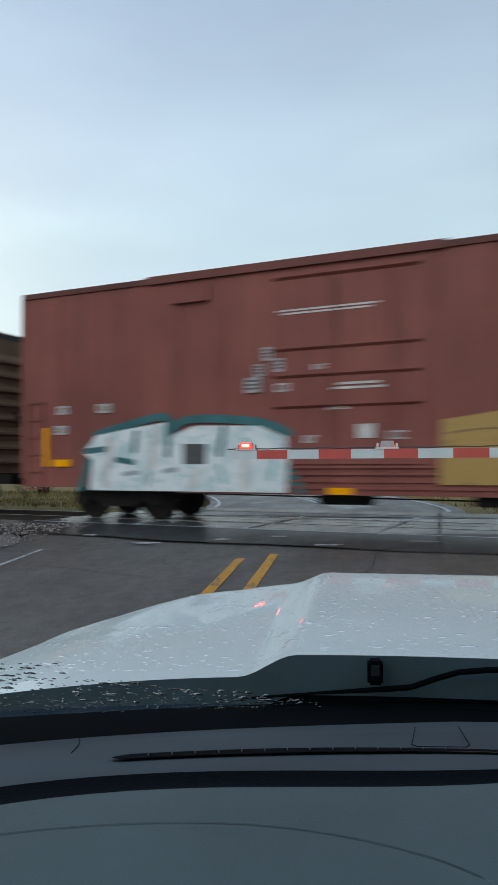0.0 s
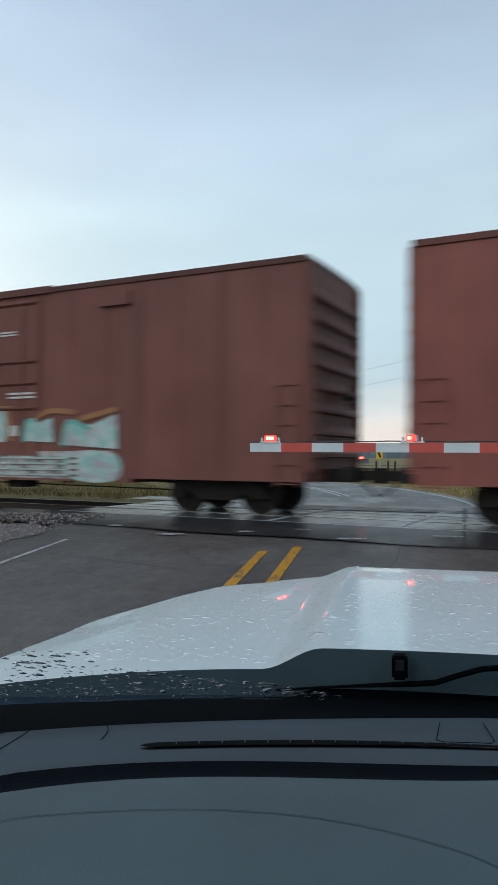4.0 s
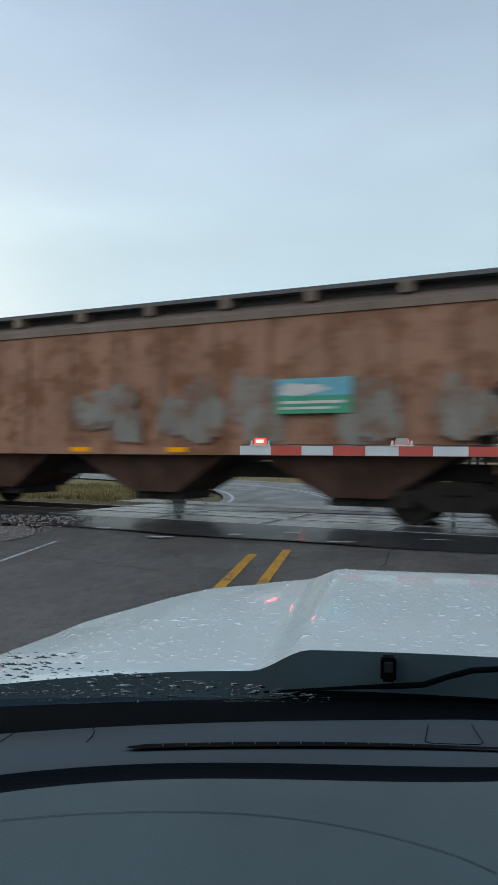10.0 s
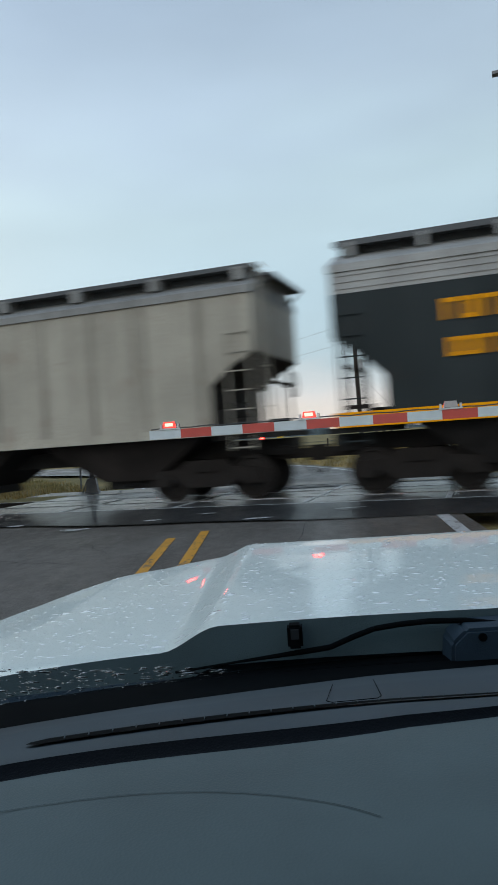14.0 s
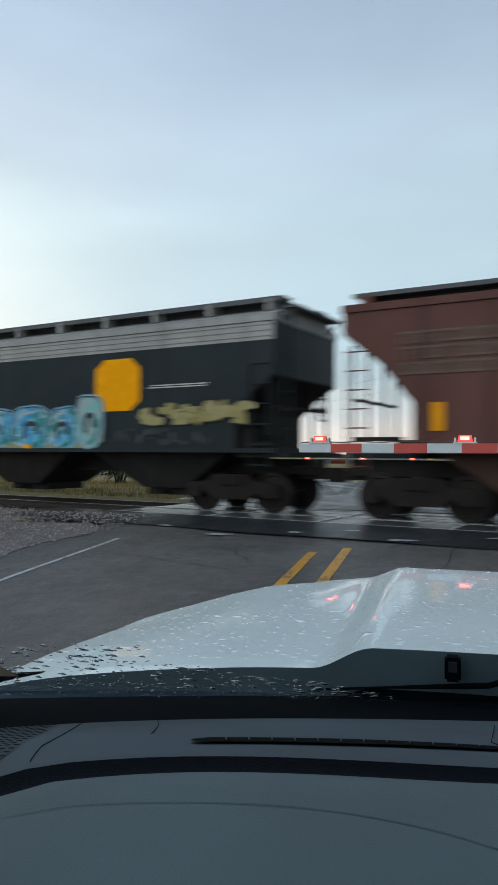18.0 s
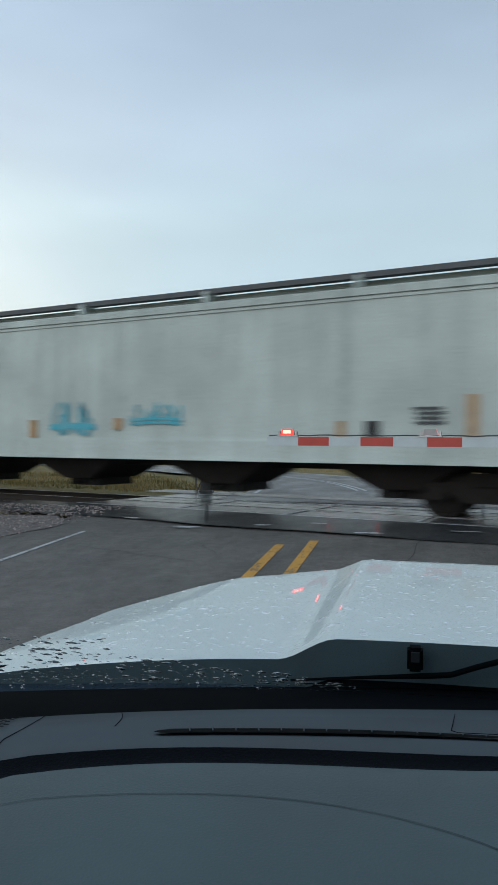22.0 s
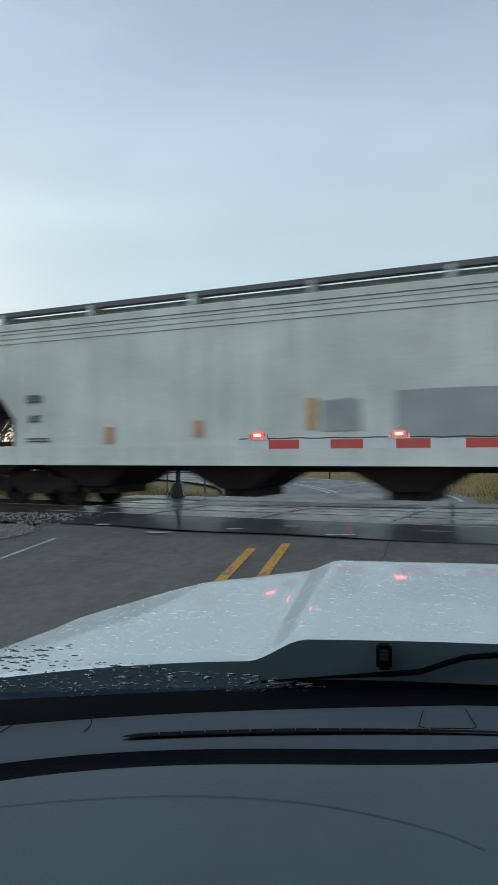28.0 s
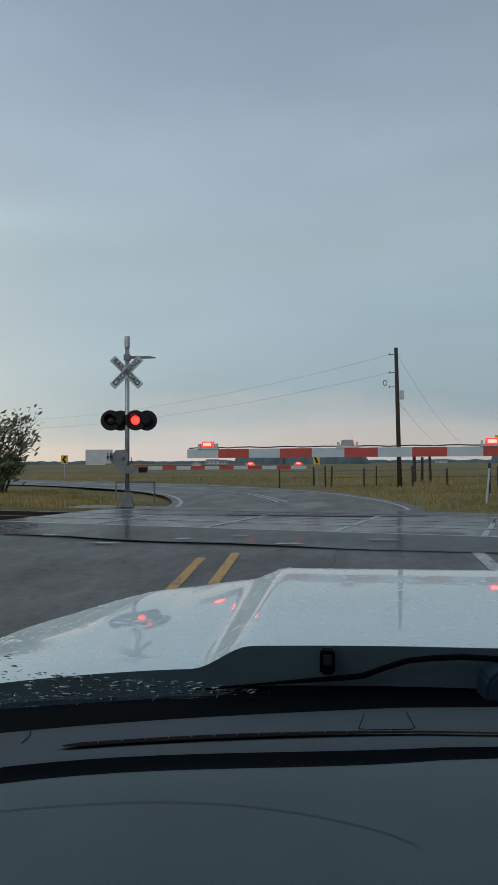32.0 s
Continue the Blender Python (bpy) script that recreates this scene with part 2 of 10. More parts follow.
W_ = (0.55, 0.54, 0.52)
MAT = {
    "asphalt": wet_road("wet_asphalt", (0.124, 0.114, 0.104), 0.30, 0.66, 0.14, 0.05, 0.16),
    "asphalt_new": wet_road("fresh_wet_asphalt", (0.034, 0.035, 0.036), 0.34, 0.6, 0.08, 0.22, 0.13),
    "concrete": wet_road("wet_concrete_panel", (0.076, 0.077, 0.078), 0.24, 0.55, 0.14, 0.30, 0.12),
    "rail": plain("polished_rail_steel", (0.30, 0.29, 0.28), 0.32, 1.0, 0.2, 3.0),
    "rail_side": plain("rusty_rail", (0.028, 0.020, 0.016), 0.8),
    "ballast": plain("ballast_stone", (0.20, 0.172, 0.158), 0.85, 0, 0.5, 30.0),
    "tie": plain("creosoted_tie", (0.045, 0.036, 0.03), 0.85, 0, 0.4, 5.0, 0.3),
    "yellow_line": worn_paint("worn_yellow_road_paint", (0.66, 0.31, 0.02)),
    "white_line": worn_paint("worn_white_road_paint", (0.50, 0.51, 0.51)),
    "gravel": plain("shoulder_gravel", (0.165, 0.140, 0.128), 0.9, 0, 0.5, 9.0, 0.5),
    "truck_steel": plain("grimy_truck_steel", (0.019, 0.015, 0.013), 0.75, 0, 0.4, 4.0),
    "wheel": plain("wheel_steel", (0.024, 0.020, 0.018), 0.6, 0.3, 0.4, 3.0),
    "black_under": plain("underframe_black", (0.022, 0.02, 0.019), 0.75, 0, 0.4, 3.0),
    "bay": plain("hopper_bay_grime", (0.082, 0.047, 0.036), 0.8, 0, 0.45, 1.6),
    # last car's pale body colour, darkened to hold the shade below the sill
    "bay_shaded": plain("hopper_bay_shaded_grey", (0.20, 0.19, 0.175), 0.8, 0, 0.6, 1.2),
    # near-black brown for bays and end slope sheets
    "bay_dark": plain("hopper_bay_dark", (0.027, 0.022, 0.020), 0.8, 0, 0.45, 1.6),
    "grating": plain("roof_walk_grating", (0.10, 0.105, 0.11), 0.7, 0.2),
    "hatch": plain("dark_hatch_cover", (0.05, 0.053, 0.056), 0.6),
    "W": plain("white_stencil", W_, 0.6, 0, 0.3, 5.0),
    "G": plain("grey_label", (0.36, 0.36, 0.36), 0.6, 0, 0.3, 5.0),
    "K": plain("black_label", (0.02, 0.02, 0.022), 0.6, 0, 0.3, 5.0),
    "D": plain("dark_stencil", (0.06, 0.065, 0.07), 0.6, 0, 0.3, 5.0),
    "T": plain("faded_tan_stencil", (0.14, 0.095, 0.065), 0.7, 0, 0.4, 4.0),
    "Y": plain("yellow_reflector", (1.0, 0.39, 0.0), 0.5, 0, 0.15, 5.0),
    "O": plain("faded_orange_reflector", (0.47, 0.29, 0.15), 0.5, 0, 0.25, 5.0),
    "R": plain("faded_red_stencil", (0.28, 0.16, 0.15), 0.6, 0, 0.3, 5.0),
    "S": plain("slate_overpaint", (0.265, 0.305, 0.315), 0.6, 0, 0.2, 1.5),
    "B": plain("blue_grey_overpaint", (0.22, 0.26, 0.29), 0.6, 0, 0.3, 2.0),
    "L": car_paint("chalky_bare_patch", (0.25, 0.235, 0.21), rust=0.8, soil=0.5, rust_col=(0.17, 0.085, 0.05)),
    "red_logo": plain("red_logo_paint", (0.42, 0.035, 0.04), 0.5, 0, 0.25, 3.0),
    "sky_blue": plain("sky_blue_print", (0.11, 0.36, 0.45), 0.5),
    "print_green": plain("green_print", (0.03, 0.28, 0.16), 0.5),
    "stripe": plain("yellow_stripe_paint", (0.62, 0.40, 0.02), 0.5, 0, 0.25, 3.0),
    "gate_white": plain("reflective_white_sheeting", (0.50, 0.56, 0.585), 0.45, 0, 0.12, 4.0),
    "gate_red": plain("reflective_red_sheeting", (0.46, 0.045, 0.03), 0.4, 0, 0.15, 4.0),
    "alu": plain("galvanised_steel", (0.42, 0.43, 0.44), 0.42, 0.75, 0.2, 6.0),
    "alu_dark": plain("weathered_cast_housing", (0.20, 0.20, 0.205), 0.6, 0.3, 0.25, 6.0),
    "black": plain("black_enamel", (0.012, 0.012, 0.013), 0.45, 0, 0.2, 6.0),
    "wood": plain("weathered_pole_wood", (0.055, 0.042, 0.033), 0.85, 0, 0.4, 4.0, 0.4),
    "wire": plain("cable_black", (0.05, 0.05, 0.052), 0.6),
    "sign_yellow": plain("yellow_sign_sheet", (0.72, 0.44, 0.02), 0.4, 0, 0.1, 4.0),
    "lamp_red": glow("lit_red_lamp", (1.0, 0.03, 0.022), 2.4),
    "lamp_core": glow("lit_lamp_core", (1.0, 0.06, 0.045), 17.0),
    "lamp_off": plain("unlit_red_lens", (0.035, 0.004, 0.004), 0.3),
    "lamp_grey": plain("unlit_lamp_case", (0.40, 0.38, 0.38), 0.4),
    "house": plain("white_siding", (0.55, 0.56, 0.56), 0.7),
    "tan_logo": plain("faded_tan_logo", (0.235, 0.15, 0.105), 0.65, 0, 0.6, 5.0),
    "run": plain("rust_run", (0.105, 0.055, 0.026), 0.7, 0, 0.4, 5.0),
    "house_roof": plain("grey_roof_sheet", (0.20, 0.21, 0.22), 0.6),
}

for k in ("Y", "O", "bay", "bay_dark", "truck_steel", "wheel", "black_under"):
    MAT[k].node_tree.nodes["Principled BSDF"].inputs["Specular IOR Level"].default_value = 0.2
MAT["black"].node_tree.nodes["Principled BSDF"].inputs["Specular IOR Level"].default_value = 0.15
MAT["Y"].node_tree.nodes["Principled BSDF"].inputs["Specular IOR Level"].default_value = 0.06

SPRAY = {
    "white_teal": spray("graffiti_white_teal", [(0.60, 0.64, 0.66), (0.66, 0.68, 0.70), (0.58, 0.62, 0.64), (0.30, 0.42, 0.43)]),
    "ochre": spray("graffiti_ochre", [(0.36, 0.22, 0.05), (0.30, 0.19, 0.05), (0.40, 0.20, 0.05)], True),
    "grey_pale": spray("graffiti_pale_grey", [(0.26, 0.28, 0.28), (0.34, 0.38, 0.37), (0.20, 0.22, 0.23), (0.42, 0.46, 0.45)]),
    "white_black": spray("graffiti_white_black", [(0.56, 0.58, 0.56), (0.50, 0.53, 0.52), (0.45, 0.52, 0.52)]),
    "white_soft": spray("graffiti_white", [(0.44, 0.43, 0.43), (0.50, 0.49, 0.49), (0.38, 0.38, 0.38)]),
    "grey_teal": spray("graffiti_grey_teal", [(0.33, 0.37, 0.37), (0.42, 0.46, 0.46), (0.20, 0.44, 0.43), (0.30, 0.33, 0.36)]),
    "white_blue": spray("graffiti_white_blue", [(0.48, 0.52, 0.56), (0.10, 0.34, 0.52), (0.42, 0.46, 0.52)]),
    "mint_white": spray("graffiti_mint", [(0.48, 0.58, 0.54), (0.34, 0.57, 0.51), (0.58, 0.61, 0.57), (0.50, 0.58, 0.54)]),
    "mint_black": spray("graffiti_mint_black", [(0.28, 0.55, 0.49), (0.48, 0.58, 0.55), (0.06, 0.07, 0.07), (0.34, 0.54, 0.50)]),
    "green_mint": spray("graffiti_pale_mint", [(0.26, 0.52, 0.47), (0.34, 0.56, 0.50), (0.22, 0.50, 0.45), (0.42, 0.57, 0.52)]),
    "green_dark": spray("graffiti_green", [(0.03, 0.27, 0.17), (0.04, 0.33, 0.21), (0.10, 0.36, 0.26)], True),
    "blue_thin": spray("graffiti_faded_blue", [(0.09, 0.14, 0.26), (0.12, 0.20, 0.24)]),
    "outline": spray("graffiti_outline_bubbles", [(0.36, 0.41, 0.42), (0.34, 0.38, 0.42)]),
    "scribble": spray("graffiti_scribble", [(0.10, 0.11, 0.12), (0.14, 0.15, 0.16)]),
    "purple_grey": spray("graffiti_purple_grey", [(0.24, 0.22, 0.25), (0.10, 0.10, 0.12), (0.29, 0.27, 0.29)]),
    "teal_thin": spray("graffiti_thin_teal", [(0.03, 0.36, 0.46), (0.06, 0.40, 0.50), (0.22, 0.42, 0.46)]),
    "tan_bubble": spray("graffiti_tan", [(0.42, 0.30, 0.14), (0.48, 0.36, 0.20), (0.30, 0.24, 0.12)]),
    "mustard": spray("graffiti_mustard", [(0.26, 0.22, 0.07), (0.32, 0.28, 0.12)]),
    "blue_bright": spray("graffiti_bright_blue", [(0.006, 0.26, 0.47), (0.007, 0.29, 0.51), (0.008, 0.31, 0.54)], True),
}
SPRAY.update({
    "crowd": mottle("graffiti_mint_crowd", (0.52, 0.58, 0.55), (0.26, 0.56, 0.50), (0.56, 0.53, 0.50), (0.08, 0.42, 0.33), 2.6),
    "cloud": mottle("graffiti_blue_cloud", (0.12, 0.30, 0.38), (0.20, 0.36, 0.43), (0.04, 0.33, 0.29), (0.24, 0.25, 0.36), 2.6),
    "low_field": mottle("graffiti_lilac_green", (0.20, 0.20, 0.25), (0.25, 0.22, 0.40), (0.03, 0.28, 0.20), (0.15, 0.20, 0.22), 3.0),
    "sea": mottle("graffiti_deep_blue", (0.03, 0.27, 0.50), (0.14, 0.43, 0.60), (0.02, 0.20, 0.20), (0.30, 0.48, 0.56), 2.8),
    "block": mottle("graffiti_slate_grey", (0.20, 0.29, 0.34), (0.36, 0.42, 0.45), (0.16, 0.24, 0.30), (0.05, 0.06, 0.08), 2.8),
    "faded": mottle("graffiti_faded_brown", (0.44, 0.42, 0.40), (0.33, 0.29, 0.26), (0.12, 0.09, 0.07), (0.40, 0.41, 0.43), 3.2),
    "ghost": mottle("graffiti_faded_grey", (0.27, 0.31, 0.30), (0.20, 0.22, 0.22), (0.24, 0.34, 0.33), (0.10, 0.09, 0.08), 2.8),
    "mint_block": mottle("graffiti_mint_block", (0.52, 0.58, 0.55), (0.34, 0.56, 0.50), (0.48, 0.56, 0.53), (0.10, 0.34, 0.28), 2.6),
    "seafoam": mottle("graffiti_seafoam", (0.20, 0.43, 0.38), (0.44, 0.50, 0.49), (0.30, 0.47, 0.43), (0.34, 0.32, 0.34), 3.0, 0.06),
})
EDGE = {"white_teal": (0.015, 0.12, 0.13), "ochre": (0.20, 0.10, 0.04), "teal_orange": (0.30, 0.13, 0.05), "mint_white": (0.02, 0.06, 0.05),
        "mint_black": (0.02, 0.16, 0.13), "green_mint": (0.03, 0.10, 0.09), "green_dark": (0.01, 0.05, 0.04), "mint_multi": (0.08, 0.32, 0.28),
        "blue_bright": (0.35, 0.16, 0.04), "slate_blue": (0.05, 0.06, 0.07), "outline": (0.08, 0.09, 0.10), "white_black": (0.008, 0.008, 0.009)}
edge_cache = {}


def edge_mat(key):
    if key not in edge_cache:
        edge_cache[key] = plain("graffiti_edge_" + key, EDGE.get(key, (0.10, 0.10, 0.10)), 0.55, 0, 0.3, 4.0)
    return edge_cache[key]


# ---- mesh helpers ----
def box(bm, x0, x1, y0, y1, z0, z1):
    v = [bm.verts.new(p) for p in ((x0, y0, z0), (x1, y0, z0), (x1, y1, z0), (x0, y1, z0), (x0, y0, z1), (x1, y0, z1), (x1, y1, z1), (x0, y1, z1))]
    for f in ((3, 2, 1, 0), (4, 5, 6, 7), (0, 1, 5, 4), (1, 2, 6, 5), (2, 3, 7, 6), (3, 0, 4, 7)):
        bm.faces.new([v[i] for i in f])


def prism(bm, pts, axis, a0, a1):
    """A polygon pts in the plane across an axis, drawn out from a0 to a1 along it."""
    def at(p, a):
        return {"x": (a, p[0], p[1]), "y": (p[0], a, p[1]), "z": (p[0], p[1], a)}[axis]
    r0 = [bm.verts.new(at(p, a0)) for p in pts]
    r1 = [bm.verts.new(at(p, a1)) for p in pts]
    k = len(pts)
    bm.faces.new(r0)
    bm.faces.new(r1[::-1])
    for i in range(k):
        bm.faces.new((r0[i], r1[i], r1[(i + 1) % k], r0[(i + 1) % k]))


def bar(bm, a, b, w, d=None, up=Vector((0, 1, 0))):
    """A straight bar of section w x d from a to b."""
    a, b = Vector(a), Vector(b)
    d = d or w
    t = (b - a).normalized()
    s = t.cross(up)
    if s.length < 1e-4:
        s = t.cross(Vector((1, 0, 0)))
    s.normalize()
    q = s.cross(t)
    r = []
    for p in (a, b):
        r.append([bm.verts.new(p + s * i * w / 2 + q * j * d / 2) for i, j in ((-1, -1), (1, -1), (1, 1), (-1, 1))])
    bm.faces.new(r[0])
    bm.faces.new(r[1][::-1])
    for i in range(4):
        bm.faces.new((r[0][i], r[1][i], r[1][(i + 1) % 4], r[0][(i + 1) % 4]))


def tube(bm, a, b, r0, r1=None, seg=12, cap=True):
    a, b = Vector(a), Vector(b)
    r1 = r0 if r1 is None else r1
    t = (b - a).normalized()
    s = t.orthogonal().normalized()
    q = t.cross(s)
    ring = []
    for p, r in ((a, r0), (b, r1)):
        ring.append([bm.verts.new(p + (s * math.cos(2 * math.pi * i / seg) + q * math.sin(2 * math.pi * i / seg)) * r) for i in range(seg)])
    for i in range(seg):
        bm.faces.new((ring[0][i], ring[0][(i + 1) % seg], ring[1][(i + 1) % seg], ring[1][i]))
    if cap:
        bm.faces.new(ring[0][::-1])
        bm.faces.new(ring[1])


def lathe_y(bm, prof, seg=24, close=True):
    """Turn a profile of (radius, y) about the y axis."""
    rings = []
    for r, y in prof:
        rings.append([bm.verts.new((r * math.cos(2 * math.pi * i / seg), y, r * math.sin(2 * math.pi * i / seg))) for i in range(seg)])
    for a, b in zip(rings, rings[1:]):
        for i in range(seg):
            bm.faces.new((a[i], a[(i + 1) % seg], b[(i + 1) % seg], b[i]))
    if close:
        bm.faces.new(rings[0][::-1])
        bm.faces.new(rings[-1])


def mesh_of(name, bm, mat, smooth=False):
    bmesh.ops.recalc_face_normals(bm, faces=bm.faces)
    me = bpy.data.meshes.new(name)
    bm.to_mesh(me)
    bm.free()
    me.materials.append(mat)
    if smooth:
        for p in me.polygons:
            p.use_smooth = True
    return me


def part(name, bm, mat, parent=None, label="", smooth=False, loc=None):
    me = bm if isinstance(bm, bpy.types.Mesh) else mesh_of(name, bm, mat, smooth)
    ob = new(name, me)
    if parent is not None:
        ob.parent = parent
    if loc is not None:
        ob.location = loc
    if label:
        tagged(ob, label)
    return ob


def thing(name, label, category, group="", kind="", at=None):
    ob = new(name)
    ob.empty_display_size = 0.2
    if at is not None:
        ob.matrix_world = at
    return tagged(ob, label, category, group, kind)


def pydata(name, verts, faces, mat, smooth=False):
    me = bpy.data.meshes.new(name)
    me.from_pydata(verts, [], faces)
    me.materials.append(mat)
    if smooth:
        for p in me.polygons:
            p.use_smooth = True
    return me


def letters(txt, size, bold=0.0):
    """A flat bmesh of a word in the built-in font, centred, in the x-z plane and facing -y."""
    cu = bpy.data.curves.new("word", "FONT")
    cu.body, cu.size, cu.align_x, cu.align_y, cu.offset = txt, size, "CENTER", "CENTER", bold
    ob = bpy.data.objects.new("word", cu)
    scene.collection.objects.link(ob)
    me = bpy.data.meshes.new_from_object(ob.evaluated_get(bpy.context.evaluated_depsgraph_get()))
    bpy.data.objects.remove(ob)
    bm = bmesh.new()
    bm.from_mesh(me)
    bpy.data.meshes.remove(me)
    bmesh.ops.transform(bm, matrix=pose(0, 0, 0, 90, 0, 0), verts=bm.verts)
    return bm


# ---- plan: the track runs past the road at an angle ----
TRACK_TURN = -15.6
TRACK_OFF = 14.9
U = Vector((math.cos(radians(TRACK_TURN)), math.sin(radians(TRACK_TURN)), 0))
N = Vector((-U.y, U.x, 0))


def on_track(s, across, z=0.0):
    return U * s + N * (TRACK_OFF + across) + Vector((0, 0, z))


def level(x, y):
    """Height of road and ground: flat at the rails, falling to where the pickup stands."""
    n = N.x * x + N.y * y
    if n >= 11.2:
        return 0.0
    return max(-0.42, -0.0475 * (11.2 - n))


TRACK_POSE = Matrix.Translation(N * TRACK_OFF) @ pose(0, 0, 0, 0, 0, TRACK_TURN)


# ---- ground, one sheet to the horizon ----
def build_ground():
    xs = [-2500, -1200, -500, -200, -90] + list(np.arange(-60, 61, 3.0)) + [90, 200, 500, 1200, 2500]
    ys = [-400, -150, -60, -30] + list(np.arange(-15, 75, 3.0)) + [90, 150, 300, 700, 1500, 3200]
    verts, faces = [], []
    for y in ys:
        for x in xs:
            z = level(x, y) - 0.07
            n = N.x * x + N.y * y
            s = U.x * x + U.y * y
            if abs(n - TRACK_OFF) < 4.4:
                z -= 0.22
            elif -13 < x < 60 and 17 < y < 75:
                z += 0.04 * math.sin(x * 0.7) * math.sin(y * 0.4) - 0.02
            if n < 12 and (x < -6.5 or x > 4.5):
                z -= 0.12
            verts.append((float(x), float(y), z))
    k = len(xs)
    for j in range(len(ys) - 1):
        for i in range(k - 1):
            faces.append((j * k + i, j * k + i + 1, (j + 1) * k + i + 1, (j + 1) * k + i))
    m, nt, b = tree_nodes("field_grass")
    big = noise_tex(nt, 0.05, 5.0, (1, 1, 1))
    band = noise_tex(nt, 0.35, 5.0, (0.25, 1, 1))
    fine = noise_tex(nt, 9, 5.0)
    a = mix_rgb(nt, ramp_val(nt, big, 0.38, 0.62), (0.15, 0.13, 0.037), (0.28, 0.195, 0.062))
    a = mix_rgb(nt, ramp_val(nt, band, 0.45, 0.68, 0, 0.8), a, (0.32, 0.22, 0.08))
    a = mix_rgb(nt, ramp_val(nt, fine, 0.4, 0.7, 0, 0.6), a, (0.04, 0.036, 0.013))
    nt.links.new(a, b.inputs["Base Color"])
    b.inputs["Roughness"].default_value = 0.95
    bump(nt, b, fine, 0.8, 0.05)
    ob = new("ground", pydata("ground", verts, faces, m))
    tagged(ob, "dull green and straw-coloured flat pasture", "ground", kind="structure")


def ribbon(name, pts, wl, wr, mat, lift=0.0, step=None):
    """A strip along a line of (x, y) points, wl to its left and wr to its right."""
    verts, faces = [], []
    k = len(pts)
    for i, p in enumerate(pts):
        a, b = pts[max(0, i - 1)], pts[min(k - 1, i + 1)]
        t = Vector((b[0] - a[0], b[1] - a[1])).normalized()
        nl = Vector((-t.y, t.x))
        for off in (wl, -wr):
            x, y = p[0] + nl.x * off, p[1] + nl.y * off
            verts.append((x, y, level(x, y) + lift))
    for i in range(k - 1):
        faces.append((2 * i, 2 * i + 1, 2 * i + 3, 2 * i + 2))
    return pydata(name, verts, faces, mat)


def curve_pts(ctrl, n=14):
    """A smooth line through control points."""
    out = []
    P = [Vector(c) for c in ctrl]
    P = [P[0] * 2 - P[1]] + P + [P[-1] * 2 - P[-2]]
    for i in range(1, len(P) - 2):
        for j in range(n):
            t = j / n
            a, b, c, d = P[i - 1], P[i], P[i + 1], P[i + 2]
            q = 0.5 * ((2 * b) + (c - a) * t + (2 * a - 5 * b + 4 * c - d) * t * t + (3 * b - a - 3 * c + d) * t ** 3)
            out.append((q.x, q.y))
    out.append((P[-2].x, P[-2].y))
    return out


LINE_X = -1.62


